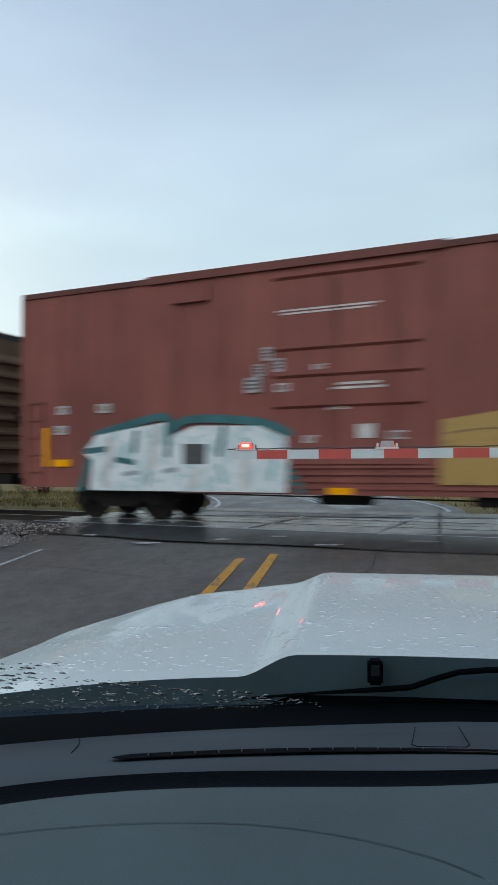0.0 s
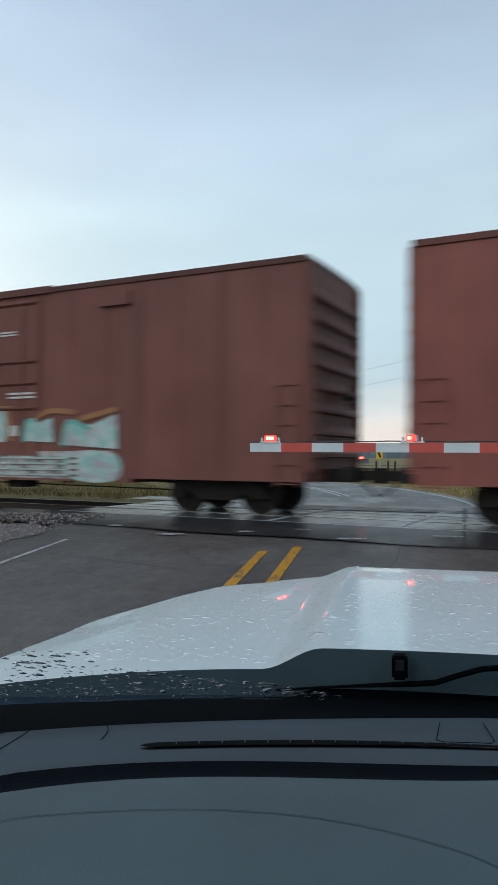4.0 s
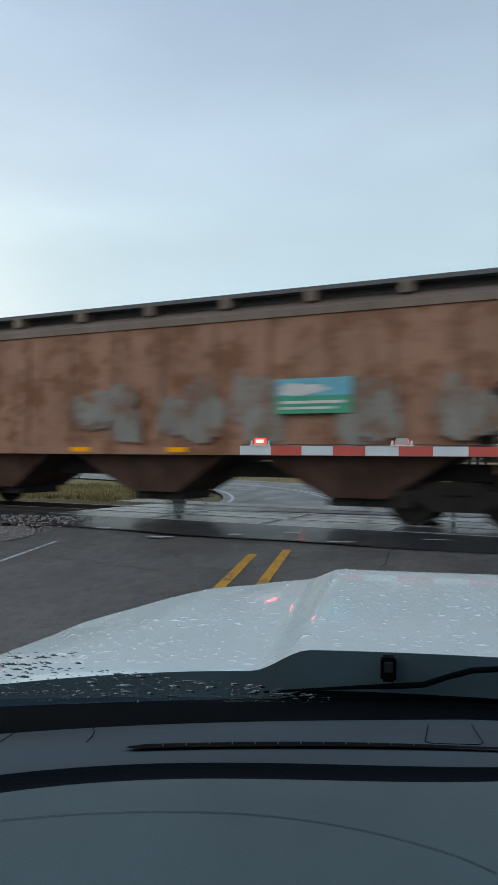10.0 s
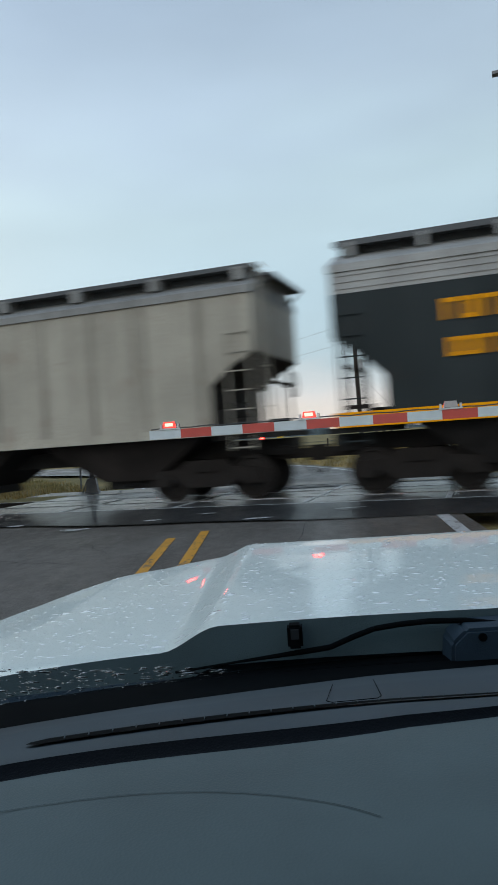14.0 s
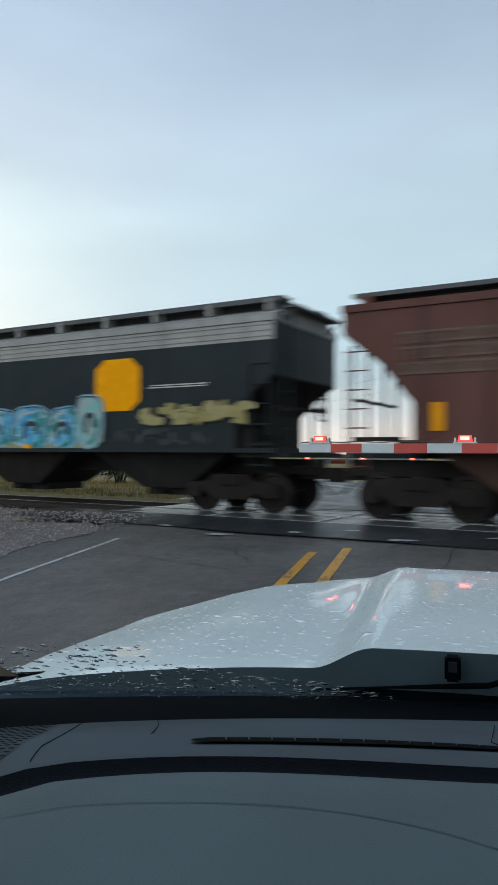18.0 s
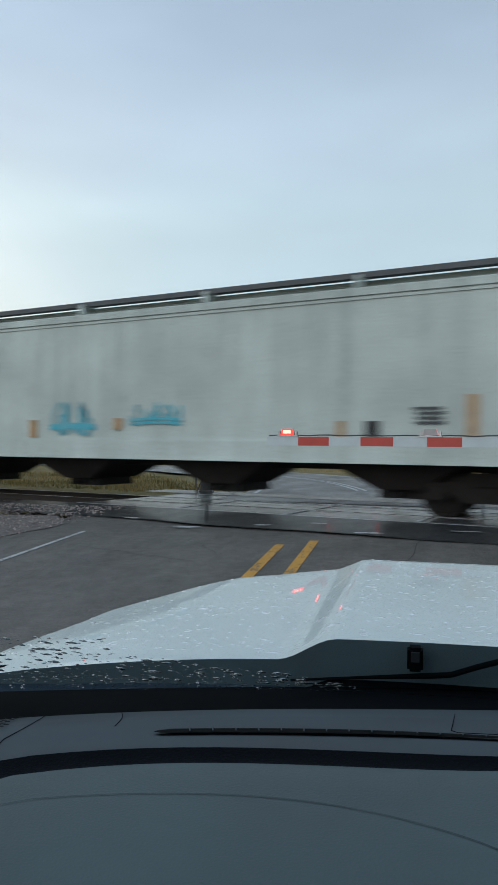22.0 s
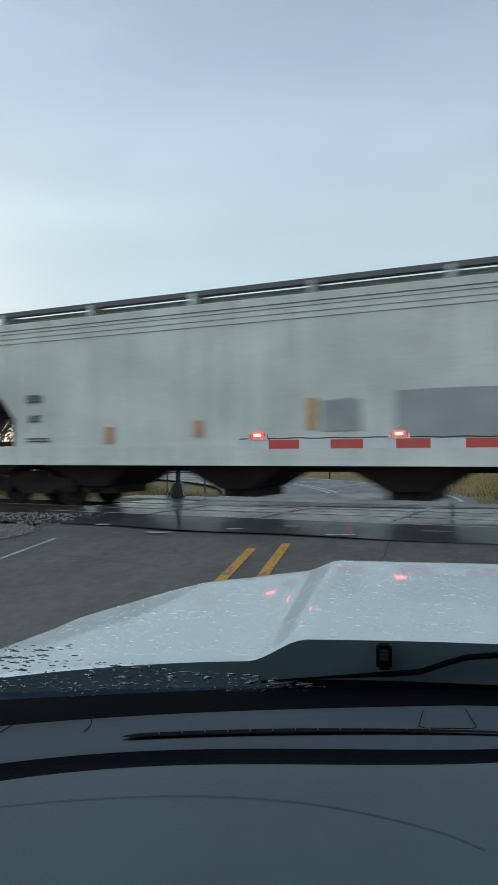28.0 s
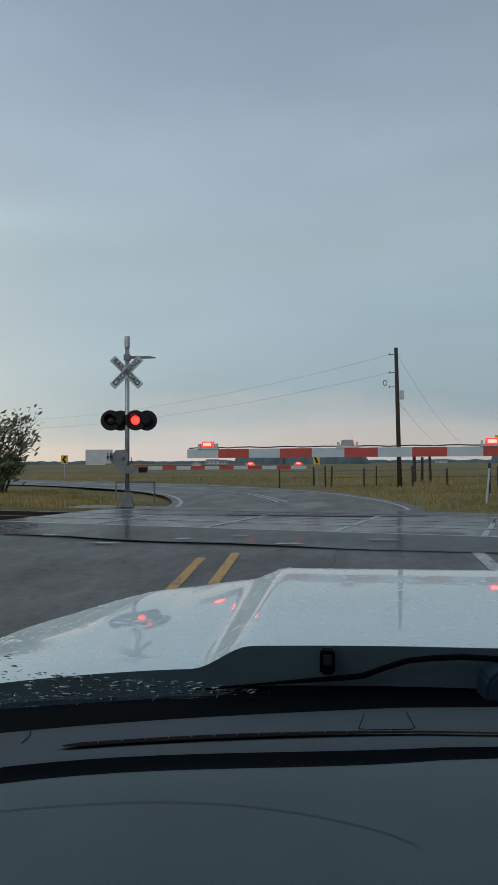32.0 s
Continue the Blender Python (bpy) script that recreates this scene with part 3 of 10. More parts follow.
def build_roads():
    # the lane that leads up to the crossing
    near = [(LINE_X, y) for y in np.arange(-14, 13.4, 0.8)]
    ob = new("road", ribbon("road_near", near, 4.55, 4.0, MAT["asphalt"]))
    tagged(ob, "wet worn grey asphalt road rising to the rails", "road", kind="structure")
    # beyond the rails it bends away to the left
    far = curve_pts([(-1.35, 17.2), (-1.1, 20.5), (-1.9, 25.0), (-3.9, 30.5), (-8.2, 37.0), (-15.0, 43.5), (-26, 51.5), (-45, 64), (-90, 92), (-160, 134)])
    ob = new("road_far", ribbon("road_far", far, 3.5, 3.6, MAT["asphalt"], 0.003))
    tagged(ob, "wet asphalt road curving away beyond the rails", "road", kind="structure")
    for nm, off, w in (("edge_line_left", 3.2, 0.12), ("edge_line_right", -3.2, 0.12)):
        ob = new(nm, ribbon(nm, far[9:], off + w / 2, -off + w / 2, MAT["white_line"], 0.010))
        tagged(ob, "worn white edge line of the road", "road marking", kind="structure")
    for off in (0.13, -0.13):
        ob = new("centre_line", ribbon("centre_line_far", far[22:], off + 0.055, -off + 0.055, MAT["white_line"], 0.010))
        tagged(ob, "pale double centre line of the curved road", "road marking", kind="structure")
    # apron of newer asphalt on both sides of the rails
    for nm, a0, a1 in (("apron_near", -4.35, -2.25), ("apron_far", 2.22, 3.5)):
        verts, faces = [], []
        for i in range(21):
            s = -12.6 + i * 1.0
            wob = 0.07 * math.sin(i * 1.7) + 0.05 * math.sin(i * 0.6)
            for a in (a0 + wob * (1 if a0 < 0 else 0), a1 - (0.06 if a0 < 0 else 0) + wob * (1 if a0 > 0 else 0)):
                p = on_track(s, a)
                verts.append((p.x, p.y, level(p.x, p.y) + 0.014))
            if i:
                faces.append((2 * i - 2, 2 * i, 2 * i + 1, 2 * i - 1))
        ob = new(nm, pydata(nm, verts, faces, MAT["asphalt_new"]))
        tagged(ob, "dark wet asphalt apron beside the rails", "road", kind="structure")
    # yellow double line
    for off in (0.0, 0.44):
        top = 10.15 + off * 0.9
        ob = new("centre_line", ribbon("centre_line", [(LINE_X + off - 0.15, y) for y in np.linspace(-12, top, 40)], 0.066, 0.066, MAT["yellow_line"], 0.006))
        tagged(ob, "worn yellow centre line on wet asphalt", "road marking", kind="structure")
    ob = new("edge_line", ribbon("edge_line", [(-5.12, y) for y in np.linspace(-12, 10.9, 20)], 0.038, 0.038, MAT["white_line"], 0.006))
    tagged(ob, "thin white edge line at the road's side", "road marking", kind="structure")
    ob = new("edge_line", ribbon("edge_line", [(2.05 + 0.02 * (y - 8), y) for y in np.linspace(-12, 10.6, 20)], 0.09, 0.09, MAT["white_line"], 0.006))
    tagged(ob, "worn white edge line at the road's side", "road marking", kind="structure")
    rng = random.Random(2)
    for x, y, w, h in ((-3.6, 11.5, 0.26, 0.11), (-4.9, 12.4, 0.2, 0.08), (-2.4, 11.9, 0.2, 0.08), (-0.6, 11.3, 0.25, 0.07), (0.9, 11.8, 0.3, 0.06), (-1.5, 12.3, 0.18, 0.08)):
        vs = []
        for i in range(12):
            a = 6.2832 * i / 12
            k = rng.uniform(0.55, 1.1)
            px, py = x + w * k * math.cos(a), y + h * k * math.sin(a)
            vs.append((px, py, level(px, py) + 0.019))
        ob = new("paint_remnant", pydata("paint_remnant", vs, [tuple(range(12))], MAT["white_line"]))
        tagged(ob, "scrap of worn white paint on the asphalt", "road marking", kind="structure")
    # open cracks in the asphalt
    for n, (x0, y0, x1, y1) in enumerate(((0.2, 11.0, -0.1, 8.6), (-4.6, 9.6, -2.6, 8.8), (-3.2, 10.4, -2.5, 9.4))):
        pts = []
        for i in range(12):
            t = i / 11
            pts.append((x0 + (x1 - x0) * t + rng.uniform(-0.05, 0.05), y0 + (y1 - y0) * t + rng.uniform(-0.05, 0.05)))
        ob = new("crack", ribbon("crack", pts, 0.005, 0.005, MAT["asphalt_new"], 0.004))
        tagged(ob, "open crack in the asphalt", "crack", kind="structure")
    # the dark seam between old road and apron
    pts = []
    for i in range(60):
        p = on_track(-12.6 + i * 0.34, -4.37 + 0.07 * math.sin(i * 0.58) + rng.uniform(-0.02, 0.02))
        pts.append((p.x, p.y))
    ob = new("seam", ribbon("seam", pts, 0.008, 0.008, MAT["asphalt_new"], 0.018))
    tagged(ob, "ragged dark seam in the asphalt", "seam", kind="structure")


def build_track():
    # rails
    head = [(-0.036, 0.0), (0.036, 0.0), (0.034, -0.04), (0.01, -0.055), (0.01, -0.13), (0.07, -0.15), (0.07, -0.17), (-0.07, -0.17), (-0.07, -0.15), (-0.01, -0.13), (-0.01, -0.055), (-0.034, -0.04)]
    for y in (-0.7535, 0.7535):
        r = tagged(new("rail"), "rusty steel rail with a polished top", "rail", "rails of the track", "structure")
        r.matrix_world = TRACK_POSE
        bm = bmesh.new()
        prism(bm, [(y + a, b) for a, b in head], "x", -160, 120)
        part("rail_bar", bm, MAT["rail_side"], r)
        bm = bmesh.new()
        box(bm, -160, 120, y - 0.03, y + 0.03, 0.0005, 0.004)
        part("running_surface", bm, MAT["rail"], r)
    # concrete crossing panels: between the rails and on both sides
    bed = tagged(new("crossing_deck"), "wet concrete grade-crossing panels with steel edges", "crossing deck", kind="structure")
    bed.matrix_world = TRACK_POSE
    for a0, a1 in ((-2.2, -0.83), (-0.66, -0.02), (0.02, 0.66), (0.83, 2.2)):
        for i in range(7):
            x0 = -11.2 + i * 2.58
            bm = bmesh.new()
            box(bm, x0 + 0.012, x0 + 2.568, a0, a1, -0.2, -0.006 - 0.003 * ((i * 7) % 3))
            bmesh.ops.bevel(bm, geom=[e for e in bm.edges if all(v.co.z > -0.1 for v in e.verts)], offset=0.012, segments=1, affect="EDGES")
            part("panel", bm, MAT["concrete"], bed)
    for a in (-0.81, -0.69, 0.69, 0.81):
        bm = bmesh.new()
        box(bm, -11.2, 6.8, a - 0.028, a + 0.028, -0.15, -0.022)
        part("rubber_seal", bm, MAT["black"], bed)
    # steel edges; the outer two are coloured white for their wet reflection
    for a, w in ((-2.16, 0.055), (-0.85, 0.03), (-0.64, 0.03), (0.64, 0.03), (0.85, 0.03), (2.2, 0.06)):
        bm = bmesh.new()
        box(bm, -11.2, 6.8, a - w, a + w, -0.1, 0.004 if w > 0.05 else -0.002)
        part("steel_edge", bm, MAT["white_line"] if abs(a) > 2 else MAT["alu"], bed)
    for x, y in ((-8.6, -1.5), (-6.05, -1.5), (-3.45, -1.5), (-0.85, -1.5), (-8.6, 0.0), (-6.05, 0.0), (-3.45, 0.0), (-0.85, 0.0), (-8.6, 1.5), (-6.05, 1.5), (-3.45, 1.5)):
        bm = bmesh.new()
        prism(bm, [(x - 0.05, y - 0.62), (x + 0.05, y - 0.62), (x + 0.04, y + 0.6), (x - 0.06, y + 0.62)], "z", -0.02, 0.001)
        part("joint_scar", bm, MAT["white_line"], bed)
    # ties and ballast away from the road
    ties = tagged(new("ties"), "dark creosoted timber ties under the rails", "railway tie", kind="structure")
    ties.matrix_world = TRACK_POSE
    me = None
    for k in range(110):
        x = -11.4 - k * 0.53 if k < 80 else 7.0 + (k - 80) * 0.53
        if me is None:
            bm = bmesh.new()
            box(bm, -0.115, 0.115, -1.3, 1.3, -0.36, -0.175)
            me = mesh_of("tie", bm, MAT["tie"])
        part("tie", me, None, ties, loc=(x, 0, 0))
    for nm, x0, x1 in (("ballast_bed_west", -160, -10.95), ("ballast_bed_east", 6.55, 120)):
        bm = bmesh.new()
        prism(bm, [(-3.4, -0.62), (-1.9, -0.24), (1.9, -0.24), (3.4, -0.62)], "x", x0, x1)
        ob = part(nm, bm, MAT["gravel"])
        ob.matrix_world = TRACK_POSE
        tagged(ob, "grey-pink crushed stone ballast bed", "ballast", kind="structure")
    # loose stones on the shoulders
    rng = random.Random(11)
    verts, faces = [], []

    def stone(x, y, z, r):
        b = len(verts)
        a = rng.random() * 6.28
        for k in range(4):
            q = a + k * 1.57 + rng.uniform(-0.4, 0.4)
            verts.append((x + r * math.cos(q), y + r * math.sin(q), z + rng.uniform(-0.2, 0.25) * r))
        verts.append((x + rng.uniform(-0.3, 0.3) * r, y, z + r * rng.uniform(0.5, 0.9)))
        for k in range(4):
            faces.append((b + k, b + (k + 1) % 4, b + 4))

    for _ in range(9000):
        s = -11.1 - 16 * rng.random() ** 1.3
        a = rng.uniform(-4.6, 3.2)
        p = on_track(s, a)
        z = -0.235 if abs(a) < 1.9 else -0.24 - 0.25 * (abs(a) - 1.9)
        stone(p.x, p.y, max(z, level(p.x, p.y) - 0.2), rng.uniform(0.022, 0.06))
    for _ in range(6000):
        x = rng.uniform(-13, -5.5)
        y = rng.uniform(6, 14.5)
        n = N.x * x + N.y * y
        if n < 12.4 and x < -6.15 + 0.35 * max(0, (y - 9.5) / 3) + rng.gauss(0, 0.12):
            stone(x, y, level(x, y) + 0.008, rng.uniform(0.012, 0.04))
    for _ in range(1500):
        p = on_track(6.7 + 8 * rng.random(), rng.uniform(-3.2, 3.2))
        stone(p.x, p.y, -0.25, rng.uniform(0.022, 0.055))
    m, nt, b = tree_nodes("crushed_stone")
    g = nt.nodes.new("ShaderNodeNewGeometry")
    rr = nt.nodes.new("ShaderNodeValToRGB")
    rr.color_ramp.elements[0].color = (0.13, 0.105, 0.096, 1)
    rr.color_ramp.elements[1].color = (0.29, 0.245, 0.228, 1)
    nt.links.new(g.outputs["Random Per Island"], rr.inputs[0])
    nt.links.new(rr.outputs[0], b.inputs["Base Color"])
    b.inputs["Roughness"].default_value = 0.7
    ob = new("ballast_stones", pydata("ballast_stones", verts, faces, m))
    tagged(ob, "loose grey and pinkish crushed stones beside the rails", "ballast", kind="stuff")
    # shoulder of gravel left of the lane
    verts, faces = [], []
    for i, y in enumerate(np.arange(-14, 12.9, 0.45)):
        e = -6.13 + 0.10 * math.sin(y * 2.3) + rng.uniform(-0.06, 0.06) + 0.35 * max(0, (y - 9.5) / 3) - 0.9 * max(0, (y - 11.6) / 1.3)
        for x, dz in ((-18, -0.06), (e - 0.35, 0.010), (e, 0.009)):
            verts.append((x, y, level(x, y) + dz))
        if i:
            for k in (0, 1):
                b0 = 3 * i - 3 + k
                faces.append((b0, b0 + 1, b0 + 4, b0 + 3))
    ob = new("shoulder", pydata("shoulder", verts, faces, MAT["gravel"]))
    tagged(ob, "damp dark gravel road shoulder", "ground", kind="structure")


build_ground()
build_roads()
build_track()


# ---- crossing signals ----
FLASHERS = []


def flash_rows(opposite, at, lead):
    """Half turns of an added two-faced drum that imitates a lamp's blinking: lit side out for 0.67 s of every 1.2345 s,
    or in between.
    """
    rows, turn, edges = [], 180 if not opposite else 0, []
    for k in range(-1, 28):
        edges += [0.26 - lead + 1.2345 * k, 0.26 - lead + 1.2345 * (k + 0.54)]
    rows.append((0.0, at @ pose(0, 0, 0, 0, 0, turn)))
    for e in edges:
        f = round(e * FPS) - 1
        if f < 1 or f > 955:
            continue
        for j in range(4):
            rows.append(((f + j) / FPS, at @ pose(0, 0, 0, 0, 0, turn + 60 * j)))
        turn += 180
    rows.append((32.0, at @ pose(0, 0, 0, 0, 0, turn)))
    return rows


def red_light(parent, x, y, z, mode, face=-1, name="gate_lamp"):
    """A lamp on the arm: "on" burns all the time; "flash" and "counter" blink by an added drum with one lit face that
    turns by halves.
    """
    bm = bmesh.new()
    box(bm, x - 0.14, x + 0.14, y - 0.035, y + 0.035, z - 0.02, z)
    for sx in (-0.115, 0.115):
        box(bm, x + sx - 0.012, x + sx + 0.012, y - 0.03, y + 0.03, z, z + 0.05)
    part("lamp_bracket", bm, MAT["alu"], parent)
    bm = bmesh.new()
    prism(bm, [(-0.085, 0.004), (-0.068, 0.078), (0.068, 0.078), (0.085, 0.004)], "y", 0.0, -face * 0.042)
    o = part(name, bm, MAT["lamp_grey"], parent, loc=(x, y, z))
    bm = bmesh.new()
    prism(bm, [(-0.085, 0.004), (-0.068, 0.078), (0.068, 0.078), (0.085, 0.004)], "y", face * 0.042, face * 0.002)
    part("lens", bm, MAT["lamp_red"], o)
    bm = bmesh.new()
    box(bm, -0.052, 0.052, min(face * 0.047, face * 0.0425), max(face * 0.047, face * 0.0425), 0.02, 0.062)
    part("lamp_core", bm, MAT["lamp_core"], o)
    if mode != "on":
        FLASHERS.append((o, mode == "counter", pose(x, y, z), 0.0))
    return o


def gate_arm(label, tip, angle, length, height, lamps, size_h=0.115, face=-1):
    """A striped arm from its tip towards the mast; local x runs to the mast."""
    g = thing("gate_arm", label, "crossing gate", at=Matrix.Translation(tip) @ pose(0, 0, 0, 0, 0, angle))
    n = int(length / 0.4064)
    for i in range(n):
        bm = bmesh.new()
        x0 = i * 0.4064 - (0.0 if i else 0.02)
        box(bm, x0, (i + 1) * 0.4064, -0.02 - (0.002 if i % 2 else 0), 0.02, -size_h / 2, size_h / 2)
        part("stripe", bm, MAT["gate_red"] if i % 2 else MAT["gate_white"], g)
    bm = bmesh.new()
    pts = []
    for i in range(40):
        x = length * i / 39
        pts.append(Vector((x, 0.0, size_h / 2 + 0.012 + 0.012 * abs(math.sin(i * 0.83)))))
    for a, b in zip(pts, pts[1:]):
        tube(bm, a, b, 0.008, seg=5, cap=False)
    part("lamp_cable", bm, MAT["wire"], g)
    for x, mode in lamps:
        red_light(g, x, 0.0, size_h / 2 + 0.02, mode, face)
    return g


def crossbuck(parent, y, z, facing):
    for turn, txt in ((-45, "RAIL ROAD"), (45, "CROSSING")):
        bm = bmesh.new()
        box(bm, -0.58, 0.58, -0.006, 0.006, -0.11, 0.11)
        b = part("crossbuck_blade", bm, MAT["gate_white"], parent, loc=(0, y - 0.004 * facing * (turn > 0), z))
        b.rotation_euler = (0, radians(-turn if facing > 0 else turn), 0)
        bm = letters(txt, 0.2, 0.0035)
        w = max(v.co.x for v in bm.verts) - min(v.co.x for v in bm.verts)
        bmesh.ops.scale(bm, vec=(1.0 / w, 1, 1.02), verts=bm.verts)
        bmesh.ops.translate(bm, vec=(0, -0.016, 0), verts=bm.verts)
        if facing < 0:
            bmesh.ops.rotate(bm, matrix=Matrix.Rotation(math.pi, 3, "Z"), verts=bm.verts)
        part("lettering", bm, MAT["black"], b)


def flasher(parent, x, y, z, lit, facing=-1):
    """A round signal lamp with its black disc and hood."""
    f = facing
    bm = bmesh.new()
    lathe_y(bm, [(0.295, 0.0), (0.295, 0.012), (0.0001, 0.013)], 28)
    bmesh.ops.scale(bm, vec=(1, -f, 1), verts=bm.verts)
    d = part("target_disc", bm, MAT["black"], parent, loc=(x, y, z))
    bm = bmesh.new()
    lathe_y(bm, [(0.10, -f * 0.25), (0.15, -f * 0.2), (0.165, -f * 0.02), (0.165, 0.0)], 24)
    part("lamp_case", bm, MAT["black"], d)
    bm = bmesh.new()
    r0 = []
    for i in range(25):
        a = math.pi * (-0.12 + 1.24 * i / 24)
        ca, sa = math.cos(a), math.sin(a)
        ln = f * (0.10 + 0.20 * max(0, math.sin(a)))
        r0.append((bm.verts.new((0.155 * ca, 0.0, 0.155 * sa)), bm.verts.new((0.165 * ca, ln, 0.165 * sa)), bm.verts.new((0.172 * ca, ln, 0.172 * sa)), bm.verts.new((0.163 * ca, 0.0, 0.163 * sa))))
    for a, b in zip(r0, r0[1:]):
        for i in range(4):
            bm.faces.new((a[i], b[i], b[(i + 1) % 4], a[(i + 1) % 4]))
    part("hood", bm, MAT["black"], d)
    # added drum, no real part: its half turns stand in for the lamp blinking
    bm = bmesh.new()
    lathe_y(bm, [(0.135, f * 0.015), (0.10, f * 0.04), (0.0001, f * 0.05)], 24)
    drum = part("blink_drum", bm, MAT["lamp_off"], parent, smooth=True, loc=(x, y, z))
    drum.rotation_euler = (0, 0, math.pi if lit else 0)
    if lit:
        bm = bmesh.new()
        lathe_y(bm, [(0.135, -f * 0.015), (0.10, -f * 0.04), (0.0001, -f * 0.05)], 24)
        part("lens", bm, MAT["lamp_red"], drum, smooth=True)
        bm = bmesh.new()
        for i in range(26):
            a, r = i * 2.4, 0.023 * math.sqrt(i)
            tube(bm, (r * math.cos(a), -f * 0.052, r * math.sin(a)), (r * math.cos(a), -f * 0.046, r * math.sin(a)), 0.008, seg=6)
        tagged(part("led", bm, MAT["lamp_core"], drum), kind="stuff")
        FLASHERS.append((drum, lit == "flash", pose(x, y, z), 0.09))


def signal_mast(label, x, y, turn, near, top=4.9, buck=3.87):
    at = Matrix.Translation((x, y, 0.0)) @ pose(0, 0, 0, 0, 0, turn)
    s = thing("crossing_signal", label, "railroad crossing signal", "crossing signals", at=at)
    bm = bmesh.new()
    tube(bm, (0, 0, 0.1), (0, 0, top), 0.066, seg=18)
    part("mast", bm, MAT["alu"], s, smooth=True)
    bm = bmesh.new()
    tube(bm, (0, 0, top - 0.3), (0, 0, top + 0.02), 0.078, seg=18)
    part("cap", bm, MAT["alu"], s)
    bm = bmesh.new()
    prism(bm, [(-0.19, -0.19), (0.19, -0.19), (0.19, 0.19), (-0.19, 0.19)], "z", 0.0, 0.06)
    v = [(-0.17, 0.06), (0.17, 0.06), (0.11, 0.42), (-0.11, 0.42)]
    prism(bm, v, "y", -0.15, 0.15)
    bar(bm, (-0.28, 0.0, 0.0), (-0.15, 0.0, 0.35), 0.03)
    part("base_casting", bm, MAT["alu_dark"], s)
    crossbuck(s, -0.10, buck, 1)
    bm = bmesh.new()
    box(bm, -0.10, 0.10, -0.09, -0.06, buck - 0.08, buck + 0.08)
    bar(bm, (0.0, 0.02, buck + 0.42), (0.82, -0.10, buck + 0.42), 0.035, 0.10)
    bar(bm, (0.05, 0.10, buck + 0.48), (0.66, 0.30, buck + 0.50), 0.03, 0.08)
    box(bm, -0.09, 0.09, -0.09, 0.09, buck + 0.36, buck + 0.52)
    part("sign_bracket", bm, MAT["alu_dark"], s)
    bm = bmesh.new()
    tube(bm, (-0.56, 0.0, 2.49), (0.6, 0.0, 2.49), 0.035, seg=10)
    tube(bm, (0, 0, 2.35), (0, 0, 2.65), 0.095, seg=14)
    part("cross_arm", bm, MAT["black"], s)
    for px, lit, f in ((-0.46, "flash", -1), (0.25, "counter", -1), (-0.2, "", 1), (0.56, "", 1)):
        flasher(s, px, 0.07 * f, 2.49, lit if not near else "", f)
    # gate mechanism with counterweights
    lo = -0.17
    bm = bmesh.new()
    prism(bm, [(px, pz + lo) for px, pz in ((-0.36, 1.42), (-0.42, 1.62), (-0.30, 1.80), (0.02, 1.82), (0.07, 1.60), (0.02, 1.36), (0.38, 1.30), (0.40, 1.16), (0.0, 1.13), (-0.2, 1.22))], "y", -0.22, -0.12)
    tube(bm, (-0.12, -0.28, 1.58 + lo), (-0.12, -0.12, 1.58 + lo), 0.06, seg=12)
    part("gate_mechanism", bm, MAT["alu_dark"], s)
    bm = bmesh.new()
    box(bm, -1.14, -0.40, -0.27, -0.09, 1.42 + lo, 1.82 + lo)
    w = part("counterweight", bm, MAT["alu"], s)
    bm = bmesh.new()
    for px in (-0.5, -0.42):
        tube(bm, (px, -0.29, 1.5 + lo), (px, -0.29, 1.72 + lo), 0.012, seg=6)
        box(bm, px - 0.025, px + 0.025, -0.30, -0.27, 1.57 + lo, 1.63 + lo)
    part("latch", bm, MAT["black"], w)
    bm = bmesh.new()
    box(bm, 0.36, 0.60, -0.23, -0.11, 1.16 + lo, 1.31 + lo)
    part("arm_socket", bm, MAT["black"], s)
    bm = bmesh.new()
    tube(bm, (0.12, 0.0, 1.42), (0.16, -0.1, 1.2), 0.012, seg=6)
    tube(bm, (0.05, 0.0, 0.5), (0.06, -0.08, 1.2), 0.014, seg=6)
    part("conduit", bm, MAT["wire"], s)
    return s


FAR_MAST = (-5.72, 20.3)
signal_mast("galvanised crossing signal with crossbuck and red flashing lamps", FAR_MAST[0], FAR_MAST[1], 6.0, False)
gate_arm("far crossing gate arm, orange-red and white, lowered", (-0.60, 20.35, 1.12), 180 + 2.0, 4.9, 0.1, [(0.2, "on"), (1.55, "on"), (3.1, "flash")], 0.10, 1)

NEAR_TIP = Vector((-1.785, 9.30, 1.375))
gate_arm("near crossing gate arm with red and white stripes, lowered", NEAR_TIP, -9.0, 5.3, 0.1, [(0.26, "on"), (2.07, "flash"), (3.76, "counter")])
signal_mast("near crossing signal mast beside the lowered gate", 3.50, 8.62, -9.0 + 180, True, 5.5, 4.97)


